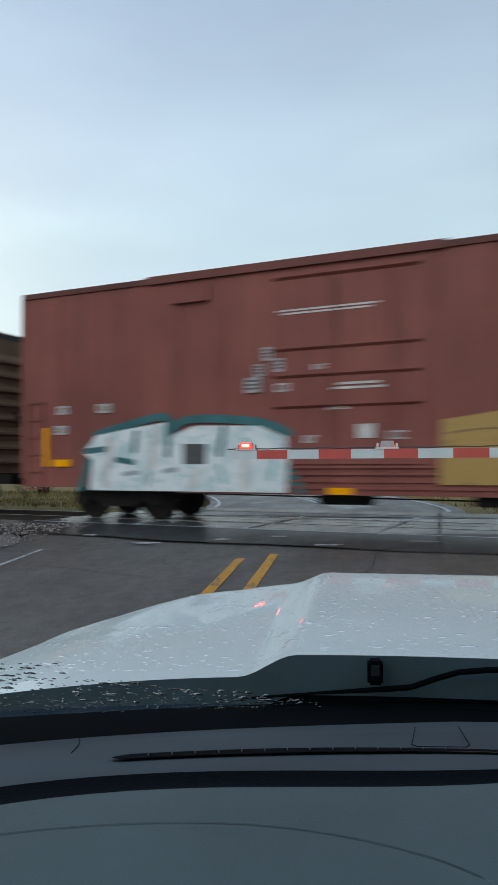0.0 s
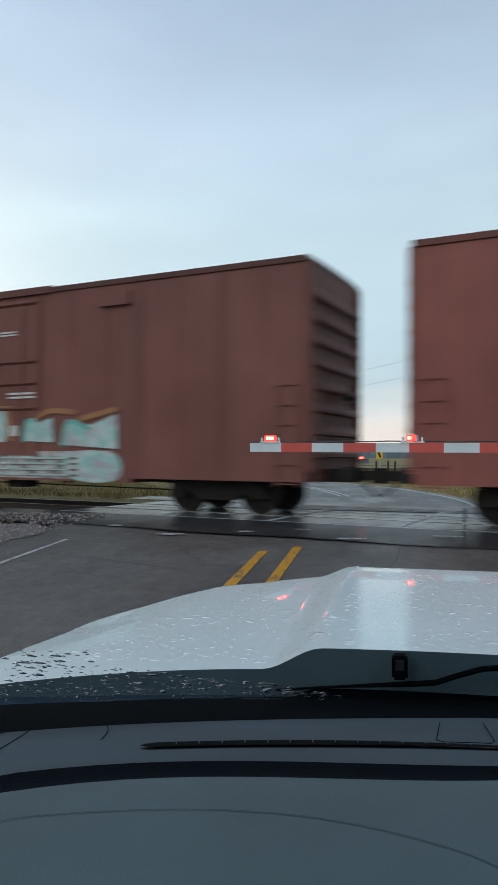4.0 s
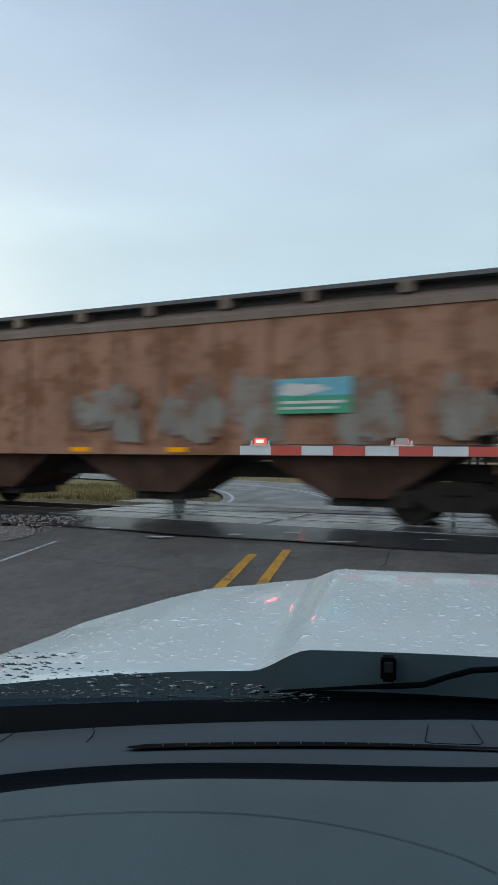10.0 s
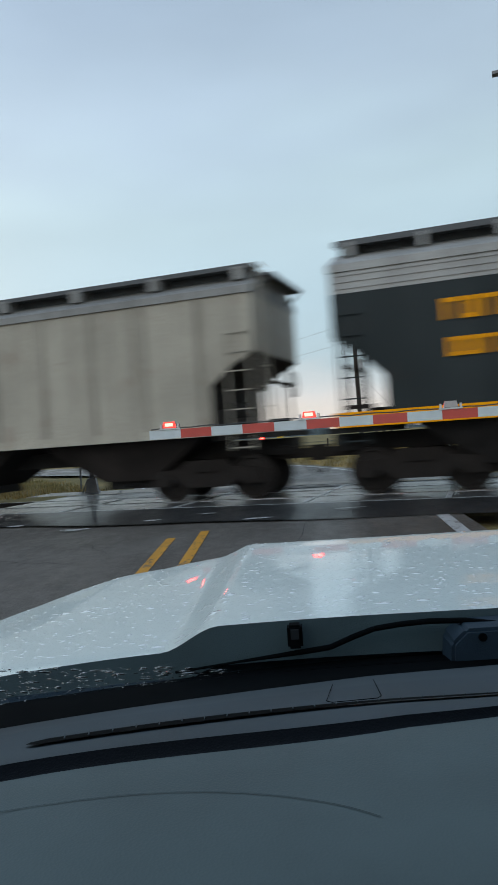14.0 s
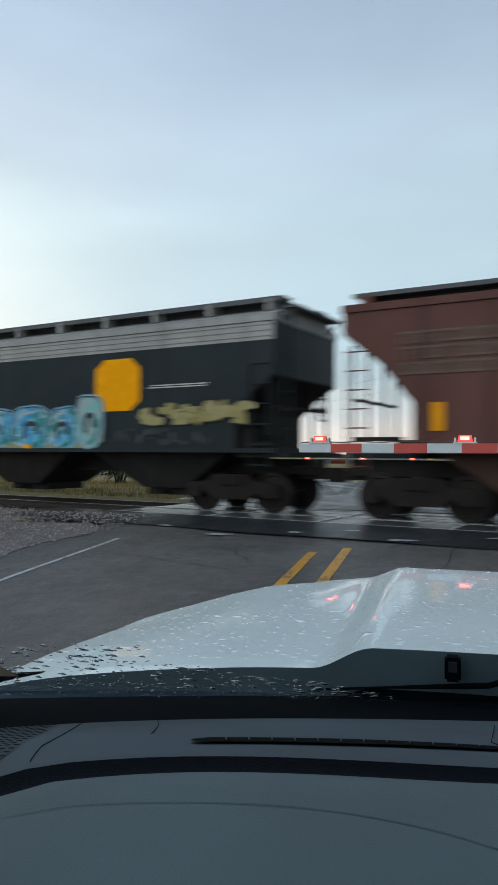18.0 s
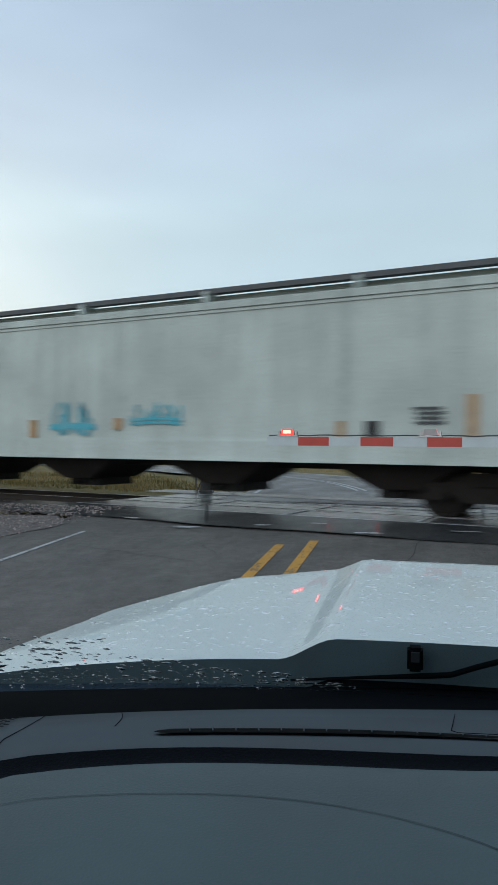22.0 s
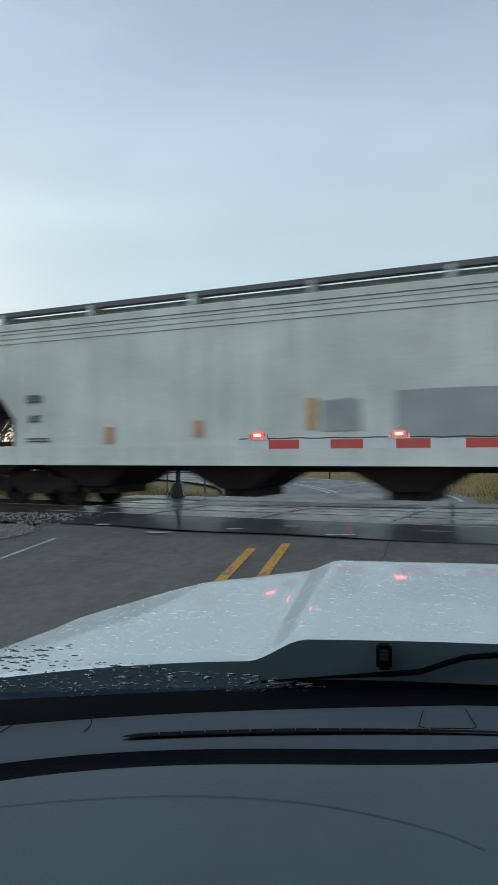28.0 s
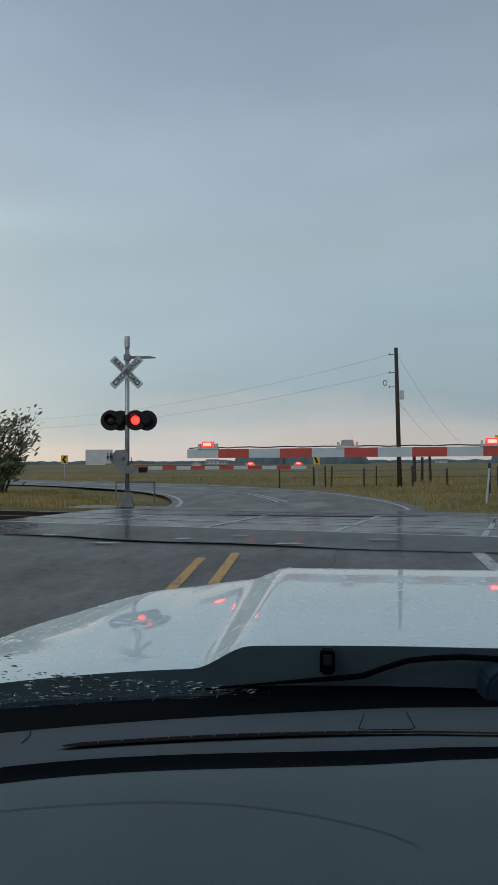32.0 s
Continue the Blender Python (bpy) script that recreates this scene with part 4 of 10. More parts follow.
# ---- far side: poles, fences, signs, houses, woods ----
def pole_with_wires():
    p = thing("utility_pole", "dark weathered wooden utility pole with insulators and box", "utility pole", at=Matrix.Translation((3.63, 38.4, -0.1)))
    bm = bmesh.new()
    tube(bm, (0.12, 0, 0), (0, 0, 7.35), 0.125, 0.095, seg=14)
    part("pole", bm, MAT["wood"], p, smooth=True)
    for z in (7.0, 6.05, 5.3):
        bm = bmesh.new()
        bar(bm, (0, -0.1, z), (-0.36, -0.1, z - 0.02), 0.035)
        tube(bm, (-0.36, -0.1, z - 0.06), (-0.36, -0.1, z + 0.06), 0.03, seg=8)
        part("insulator_arm", bm, MAT["alu_dark"], p)
    bm = bmesh.new()
    box(bm, 0.12, 0.36, -0.22, -0.08, 4.62, 5.08)
    part("meter_box", bm, MAT["alu"], p)
    bm = bmesh.new()
    pts = [Vector((-0.6 + 0.09 * math.cos(k * 0.5), -0.1, 5.5 + 0.14 * math.sin(k * 0.5))) for k in range(13)]
    for a, b in zip(pts, pts[1:]):
        tube(bm, a, b, 0.018, seg=5, cap=False)
    part("cutout_switch", bm, MAT["wire"], p)
    base = Vector((3.63, 38.4, -0.1))

    def cable(a, b, sag, r=0.0055):
        w = thing("overhead_wire", "thin dark overhead wire hung from the pole", "cable", "overhead wires")
        bm2 = bmesh.new()
        prev = None
        for i in range(25):
            t = i / 24
            q = Vector(a).lerp(Vector(b), t) - Vector((0, 0, sag * 4 * t * (1 - t)))
            if prev is not None:
                tube(bm2, prev, q, r, seg=5, cap=False)
            prev = q
        part("strand", bm2, MAT["wire"], w)

    cable(base + Vector((-0.3, 0, 7.0)), (-42, 75, 6.6), 1.6)
    cable(base + Vector((-0.3, 0, 6.05)), (-42, 75, 5.6), 1.4)
    cable(base + Vector((0.1, 0, 6.9)), (11.6, 62, 2.3), 0.5)
    cable(base + Vector((0.1, 0, 4.5)), (12.5, 66, 1.6), 0.8)


pole_with_wires()


def fence_post(x, y, h, r, lean=0.0, mat="wood", label="dark weathered wooden fence post in the grass"):
    p = thing("fence_post", label, "fence post", "fence posts", at=Matrix.Translation((x, y, -0.15)) @ pose(0, 0, 0, lean, lean * 0.6, 0))
    bm = bmesh.new()
    tube(bm, (0, 0, 0), (0, 0, h + 0.15), r * 0.62, r * 0.58, seg=10)
    part("post", bm, MAT[mat], p)


for x, y, h, r in ((-2.52, 38.2, 0.95, 0.07), (-0.78, 41.9, 1.0, 0.09), (-0.1, 39.9, 1.05, 0.08), (0.2, 38.0, 1.05, 0.08), (1.95, 39.5, 0.95, 0.08), (2.74, 41.4, 1.05, 0.07),
                   (6.0, 51.0, 1.9, 0.2), (6.75, 53.0, 1.6, 0.17), (7.15, 51.5, 1.75, 0.16), (4.5, 39.1, 1.05, 0.09), (6.57, 40.8, 0.9, 0.09), (6.75, 31.3, 1.2, 0.1), (9.2, 40.5, 1.0, 0.08), (11.5, 40.2, 1.0, 0.08)):
    fence_post(x, y, h, r, random.Random(round(x * 10)).uniform(-3, 3))
fence_post(4.95, 23.4, 1.05, 0.055, 7.0, "gate_white", "leaning white marker post in the grass")


def fence_wire(pts, z):
    w = thing("fence_wire", "rusty fence wire strung between the posts", "fence wire", "fence wires")
    bm = bmesh.new()
    for a, b in zip(pts, pts[1:]):
        tube(bm, (a[0], a[1], z), (b[0], b[1], z), 0.012, seg=4, cap=False)
    part("strand", bm, MAT["wire"], w)


for zz in (0.45, 0.8):
    fence_wire([(-2.52, 38.2), (0.2, 38.0), (1.95, 39.5), (2.74, 41.4), (4.5, 39.1), (6.57, 40.8), (9.2, 40.5), (11.5, 40.2)], zz)
fence_wire([(-0.78, 41.9), (-0.1, 39.9)], 0.85)


def chevron_sign(x, y, turn, z=1.5, back=False):
    s = thing("chevron_sign", "yellow road curve sign with a black chevron on a post", "road sign", "curve signs", at=Matrix.Translation((x, y, -0.1)) @ pose(0, 0, 0, 0, 0, turn))
    bm = bmesh.new()
    box(bm, -0.025, 0.025, 0.01, 0.05, 0, z + 0.3)
    part("post", bm, MAT["alu"], s)
    bm = bmesh.new()
    box(bm, -0.3, 0.3, -0.004, 0.004, z, z + 0.75)
    b = part("board", bm, MAT["sign_yellow"], s)
    bm = bmesh.new()
    for q in (1, -1):
        zz = z + 0.375
        bm.faces.new([bm.verts.new(p) for p in ((-0.22, -0.008, zz), (-0.02, -0.008, zz), (0.2, -0.008, zz + q * 0.3), (0.0, -0.008, zz + q * 0.3))])
    part("chevron", bm, MAT["black"], b)


chevron_sign(7.55, 32.3, 0, 1.75)
chevron_sign(-0.56, 37.6, -55, 1.25)
chevron_sign(-23.2, 62.0, 12, 1.35)
rail_post = thing("guard_rail", "low bent metal guard rail by the signal", "guard rail", at=Matrix.Translation((-5.65, 23.3, -0.05)))
bm = bmesh.new()
tube(bm, (0, 0, 0), (0, 0, 0.72), 0.03, seg=8)
tube(bm, (0, 0, 0.70), (-1.2, -0.3, 0.70), 0.03, seg=8)
tube(bm, (-1.2, -0.3, 0), (-1.2, -0.3, 0.70), 0.03, seg=8)
part("pipe", bm, MAT["alu_dark"], rail_post)


def house(x, y, w, d, h, turn=0.0):
    s = thing("farm_building", "far white farm building with a grey roof", "building", "far farm buildings", at=Matrix.Translation((x, y, -0.1)) @ pose(0, 0, 0, 0, 0, turn))
    bm = bmesh.new()
    box(bm, -w / 2, w / 2, -d / 2, d / 2, 0, h)
    wl = part("wall", bm, MAT["house"], s)
    bm = bmesh.new()
    prism(bm, [(-d / 2 - 0.4, h), (0, h + d * 0.28), (d / 2 + 0.4, h)], "x", -w / 2 - 0.4, w / 2 + 0.4)
    part("roof", bm, MAT["house_roof"], s)
    for k in range(3):
        xx = -w / 2 + w * (k + 0.5) / 3
        bm = bmesh.new()
        box(bm, xx - 0.6, xx + 0.6, -d / 2 - 0.05, -d / 2 - 0.01, h * 0.35, h * 0.75)
        part("window", bm, MAT["black"], wl)


house(-210, 640, 16, 9, 3.4, 10)
house(-112, 700, 12, 7, 3, -5)
house(-96, 660, 8, 6, 2.6, 15)
house(34, 900, 16, 8, 3, 0)
house(150, 980, 14, 8, 3, 5)


def leaf_mat(name, a, b2):
    m, nt, b = tree_nodes(name)
    g = nt.nodes.new("ShaderNodeNewGeometry")
    nt.links.new(mix_rgb(nt, g.outputs["Random Per Island"], a, b2), b.inputs["Base Color"])
    b.inputs["Roughness"].default_value = 0.6
    return m


LEAF = leaf_mat("bush_leaves", (0.050, 0.066, 0.030), (0.17, 0.185, 0.085))


def tree(label, x, y, h, spread, seed, trunk_r=0.09, leaves=2600, name="tree", low=0.2):
    rng = random.Random(seed)
    s = thing(name, label, "tree", at=Matrix.Translation((x, y, -0.12)))
    bm = bmesh.new()
    tips = []

    def limb(p, d, ln, r, depth):
        q = p
        for k in range(4):
            d2 = (d + Vector((rng.uniform(-0.25, 0.25), rng.uniform(-0.25, 0.25), rng.uniform(-0.05, 0.2)))).normalized()
            q2 = q + d2 * ln / 4
            tube(bm, q, q2, r * (1 - 0.2 * k), r * (1 - 0.2 * (k + 1)), seg=6, cap=False)
            q, d = q2, d2
            if depth > 0 and k >= 1:
                for _ in range(2):
                    a = rng.random() * 6.28
                    nd = (d * 0.6 + Vector((math.cos(a), math.sin(a), rng.uniform(0.0, 0.7)))).normalized()
                    limb(q, nd, ln * 0.55, r * 0.5, depth - 1)
            tips.append((q, ln))
    for k in range(4):
        a = k * 1.57 + rng.random()
        limb(Vector((0.1 * math.cos(a), 0.1 * math.sin(a), 0)), Vector((spread * 0.3 * math.cos(a), spread * 0.3 * math.sin(a), 1)).normalized(), h * 0.72, trunk_r, 2)
    part("trunk", bm, MAT["wood"], s)
    verts, faces = [], []
    for _ in range(leaves):
        c, ln = rng.choice(tips)
        p = c + Vector((rng.gauss(0, 1), rng.gauss(0, 1), rng.gauss(0, 0.8))) * (0.16 * spread)
        if p.z < low:
            continue
        r = rng.uniform(0.05, 0.12)
        n = Vector((rng.gauss(0, 1), rng.gauss(0, 1), rng.gauss(0, 1) + 0.6)).normalized()
        t = n.orthogonal().normalized()
        u = n.cross(t)
        b = len(verts)
        for q in (t * r * 1.5, u * r * 0.6, -t * r * 1.5, -u * r * 0.6):
            verts.append(tuple(p + q))
        faces.append((b, b + 1, b + 2, b + 3))
    part("crown", pydata("crown", verts, faces, LEAF), None, s)


tree("leafy roadside tree with thin branches and gaps", -14.75, 31.6, 3.3, 1.35, 3, 0.055, 700, low=0.8)
tree("dense dark-green bush under the roadside tree", -14.4, 30.6, 1.5, 1.3, 15, 0.04, 1700, "bush", 0.0)
tree("thin roadside tree beyond the track", -21.5, 38.0, 4.6, 1.6, 9, 0.07, 2600)


def far_woods():
    rng = random.Random(7)
    verts, faces = [], []
    for _ in range(1500):
        band = rng.random()
        d = rng.uniform(1200, 2100)
        a = rng.uniform(-0.75, 0.6)
        x, y = d * math.sin(a), d * math.cos(a)
        if band < 0.12:
            d = rng.uniform(560, 760)
            a = rng.choice((-0.075, -0.05, 0.02, 0.27)) + rng.gauss(0, 0.02)
            x, y = d * math.sin(a), d * math.cos(a)
        h = rng.uniform(4, 8) * (1.15 if band < 0.12 else 0.8)
        w = rng.uniform(6, 20) * (0.5 if band < 0.12 else 1.3)
        b = len(verts)
        n = 9
        for k in range(n):
            q = 6.2832 * k / n
            verts.append((x + w * math.cos(q), y + w * 0.6 * math.sin(q), 0))
        for k in range(n):
            q = 6.2832 * k / n
            rr = rng.uniform(0.55, 1.0)
            verts.append((x + w * rr * math.cos(q), y + w * rr * 0.6 * math.sin(q), h * rng.uniform(0.45, 0.85)))
        verts.append((x, y, h))
        for k in range(n):
            faces.append((b + k, b + (k + 1) % n, b + n + (k + 1) % n, b + n + k))
            faces.append((b + n + k, b + n + (k + 1) % n, b + 2 * n))
    # distance haze is mixed into the woods' own colour, lighter and bluer
    m = plain("haze_tinted_far_woods", (0.13, 0.17, 0.19), 0.95, 0, 0.35, 0.02)
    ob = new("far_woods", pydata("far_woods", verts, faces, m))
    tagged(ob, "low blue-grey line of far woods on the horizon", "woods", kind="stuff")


far_woods()


def grass():
    rng = random.Random(21)
    verts, faces = [], []

    def tuft(x, y, h, n, spread):
        for _ in range(n):
            px, py = x + rng.gauss(0, spread), y + rng.gauss(0, spread)
            a = rng.random() * 6.28
            w = rng.uniform(0.008, 0.02) * (1 + h)
            hh = h * rng.uniform(0.5, 1.15)
            bx, by = math.cos(a) * hh * 0.35, math.sin(a) * hh * 0.35
            b = len(verts)
            z = level(px, py) - 0.1
            sx, sy = math.sin(a) * w, math.cos(a) * w
            verts.extend(((px - sx, py - sy, z), (px + sx, py + sy, z), (px + bx * 0.4 + sx * 0.7, py + by * 0.4 + sy * 0.7, z + hh * 0.6), (px + bx, py + by, z + hh)))
            faces.append((b, b + 1, b + 2))
            faces.append((b, b + 2, b + 3))
    # between rails and curved road, left of the signal
    for _ in range(1500):
        s = rng.uniform(-34, -9.6)
        a = rng.uniform(3.4, 13.5)
        p = on_track(s, a)
        if p.x > -4.6 - (p.y - 20) * 0.55 and p.y > 21:
            continue
        if p.x > -4.9:
            continue
        tuft(p.x, p.y, rng.uniform(0.05, 0.24), 12, 0.24)
    # right of the road beyond the rails
    for _ in range(1900):
        x = rng.uniform(0, 22)
        y = rng.uniform(19, 46)
        n = N.x * x + N.y * y
        lim = 2.9 if y < 21 else 2.9 - (y - 21) * 0.20
        if n < 18.7 or x < max(lim, -3) + 0.25:
            continue
        tuft(x, y, rng.uniform(0.05, 0.19), 12, 0.26)
    for _ in range(900):
        x = rng.uniform(-30, 25)
        y = rng.uniform(44, 70)
        if x < -4 and y < 68 - x * 0.3 and y < 45 - x * 0.85:
            if abs(y - (38 - (x + 8.2) * 0.78)) < 6.5:
                continue
        tuft(x, y, rng.uniform(0.15, 0.4), 9, 0.4)
    m, nt, b = tree_nodes("grass_blades")
    g = nt.nodes.new("ShaderNodeNewGeometry")
    big = noise_tex(nt, 0.3, 4.0)
    a = mix_rgb(nt, ramp_val(nt, big, 0.4, 0.62), (0.24, 0.205, 0.060), (0.54, 0.36, 0.12))
    a = mix_rgb(nt, ramp_val(nt, g.outputs["Random Per Island"], 0, 1, 0, 0.6), a, (0.10, 0.085, 0.028))
    nt.links.new(a, b.inputs["Base Color"])
    b.inputs["Roughness"].default_value = 0.75
    ob = new("grass", pydata("grass", verts, faces, m))
    tagged(ob, "rough tufts of green and straw-coloured grass", "grass", kind="stuff")


grass()


# ---- the pickup round the camera ----
def white_paint():
    m, nt, b = tree_nodes("white_truck_paint")
    n = noise_tex(nt, 3.0, 4.0)
    nt.links.new(mix_rgb(nt, ramp_val(nt, n, 0.35, 0.65), (0.765, 0.84, 0.80), (0.805, 0.875, 0.835)), b.inputs["Base Color"])
    b.inputs["Roughness"].default_value = 0.45
    b.inputs["Specular IOR Level"].default_value = 0.3
    b.inputs["Coat Weight"].default_value = 0.58
    b.inputs["Coat Roughness"].default_value = 0.022
    fine = noise_tex(nt, 140, 2.0, (1, 0.6, 1))
    bump(nt, b, ramp_val(nt, fine, 0.55, 0.75), 0.02, 0.002)
    return m


def soft_plastic(name, c, rough, grain):
    m, nt, b = tree_nodes(name)
    n1 = noise_tex(nt, 4.0, 4.0)
    v = nt.nodes.new("ShaderNodeTexVoronoi")
    tc = nt.nodes.new("ShaderNodeTexCoord")
    v.inputs["Scale"].default_value = 420
    nt.links.new(tc.outputs["Object"], v.inputs[0])
    nt.links.new(mix_rgb(nt, ramp_val(nt, n1, 0.3, 0.7), tuple(x * 0.80 for x in c), tuple(x * 1.2 for x in c)), b.inputs["Base Color"])
    nt.links.new(ramp_val(nt, n1, 0.3, 0.7, rough - 0.05, rough + 0.08), b.inputs["Roughness"])
    bump(nt, b, v.outputs["Distance"], grain, 0.0012)
    return m


def matt(m, spec):
    m.node_tree.nodes["Principled BSDF"].inputs["Specular IOR Level"].default_value = spec
    return m


PICKUP = thing("pickup_truck", "white pickup truck seen from its driver's seat, dark grey dashboard", "vehicle", at=Matrix.Translation((0, 0, 0.252)) @ Matrix.Diagonal((0.8, 0.8, 0.8, 1)))
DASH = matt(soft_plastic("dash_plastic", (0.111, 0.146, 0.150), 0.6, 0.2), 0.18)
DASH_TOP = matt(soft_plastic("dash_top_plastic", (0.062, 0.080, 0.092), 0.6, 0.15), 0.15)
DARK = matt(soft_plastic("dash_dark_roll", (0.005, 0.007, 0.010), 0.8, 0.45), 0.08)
COWL = matt(soft_plastic("cowl_plastic", (0.066, 0.100, 0.112), 0.7, 0.3), 0.12)
COWL_DARK = matt(soft_plastic("cowl_black_plastic", (0.024, 0.042, 0.060), 0.6, 0.3), 0.15)
BLACK_TRIM = matt(plain("black_trim", (0.003, 0.004, 0.005), 0.8), 0.03)
MID = 0.37


def nose(a):
    return 2.45 - 2.0 * max(0, a - 0.7) ** 1.9


def hood_z(x, y):
    """Hood surface: a broad raised middle, falling to the fenders and the nose."""
    a = abs(x - MID)
    t = min(1, max(0, (0.60 - a) / 0.11))
    rise = 0.043 * (t * t * (3 - 2 * t))
    z = 0.889 + rise * (0.80 + 0.20 * min(1, max(0, (2.3 - y) / 0.8)))
    z -= 0.014 * max(0, y - 1.5) ** 2
    z -= 0.022 * max(0, (a - 0.55) / 0.5) ** 2
    z -= 0.024 * min(1, max(0, (a - 0.58) / 0.2)) * max(0, y - 1.25) / 1.2
    e = y - nose(a) + 0.14
    if e > 0:
        z -= 1.5 * e * e
    z -= 0.05 * max(0, min(y, 1.75) - 1.38) * min(1, max(0, (a - 0.9) / 0.18))
    z -= 0.35 * max(0, a - 1.0) ** 2 + 4.0 * max(0, a - 1.16) ** 2
    return z


def drawn_out(x, y, z):
    """Stretch the hood forwards and down, the more the farther ahead, so that it slopes evenly to the nose."""
    r = 1 + 0.10 * max(0, y - 1.3)
    return x * r, y * r, 1.2625 + (z - 1.2625) * r


def build_hood():
    xs = list(np.linspace(-1.06, 1.80, 190))
    ys = list(np.linspace(0, 1, 38))
    verts, faces = [], []
    for t in ys:
        for x in xs:
            a = abs(x - MID)
            back = 1.30 - 0.2 * max(0, 0.2 - x) ** 2 - 0.018 * min(1, max(0, (0.60 - a) / 0.1))
            front = max(back + 0.1, nose(a) + 0.16)
            y = back + (front - back) * t
            verts.append(drawn_out(x, y, hood_z(x, y)))
    k = len(xs)
    for j in range(len(ys) - 1):
        for i in range(k - 1):
            faces.append((j * k + i, j * k + i + 1, (j + 1) * k + i + 1, (j + 1) * k + i))
    paint = white_paint()
    me = pydata("hood", verts, faces, paint, True)
    h = part("hood", me, None, PICKUP, "white wet hood beaded with rain")
    lip, lf = [], []
    for i in range(k):
        x, y, z = verts[i]
        lip.extend(((x, y, z - 0.0005), (x, y - 0.004, max(0.843, z - 0.068))))
    for i in range(k - 1):
        lf.append((2 * i, 2 * i + 1, 2 * i + 3, 2 * i + 2))
    part("hood_lip", pydata("hood_lip", lip, lf, COWL), None, h)
    # beads of rain
    rng = random.Random(12)
    dv, df = [], []
    for n in range(3300):
        x = rng.uniform(-0.9, 1.4)
        y = 1.29 + 1.1 * rng.random() ** 1.2
        if y > nose(abs(x - MID)) - 0.02:
            continue
        r = rng.choice((0.0012, 0.0014, 0.002, 0.0026)) * rng.uniform(0.7, 1.3)
        if n % 6 == 0:
            r *= 1.7
        s = rng.uniform(1.4, 4.2)
        z = hood_z(x, y)
        b = len(dv)
        for k in range(6):
            q = 1.0472 * k
            dv.append(drawn_out(x + r * s * math.cos(q), y + r * math.sin(q) * 1.6, hood_z(x + r * s * math.cos(q), y + r * math.sin(q) * 1.6) - 0.0003))
        dv.append(drawn_out(x, y, z + r * 0.5))
        for k in range(6):
            df.append((b + k, b + (k + 1) % 6, b + 6))
    m, nt, bs = tree_nodes("rain_bead")
    bs.inputs["Base Color"].default_value = (0.8, 0.83, 0.85, 1)
    bs.inputs["Roughness"].default_value = 0.03
    bs.inputs["Coat Weight"].default_value = 1.0
    o = part("rain_beads", pydata("rain_beads", dv, df, m, True), None, h)
    tagged(o, kind="stuff")


def sweep_x(name, prof, mat, x0, x1, bend, parent, label="", n=40, smooth=True, skirt=0.0):
    """A surface whose (y, z) profile is carried across the cab; its left end bends back towards the driver."""
    verts, faces = [], []
    for i in range(n + 1):
        x = x0 + (x1 - x0) * i / n
        d = bend * max(0, 0.1 - x) ** 2
        for y, z in prof:
            verts.append((x, y - d, z))
    k = len(prof)
    for i in range(n):
        for j in range(k - 1):
            faces.append((i * k + j, i * k + j + 1, (i + 1) * k + j + 1, (i + 1) * k + j))
    return part(name, pydata(name, verts, faces, mat, smooth), None, parent, label)


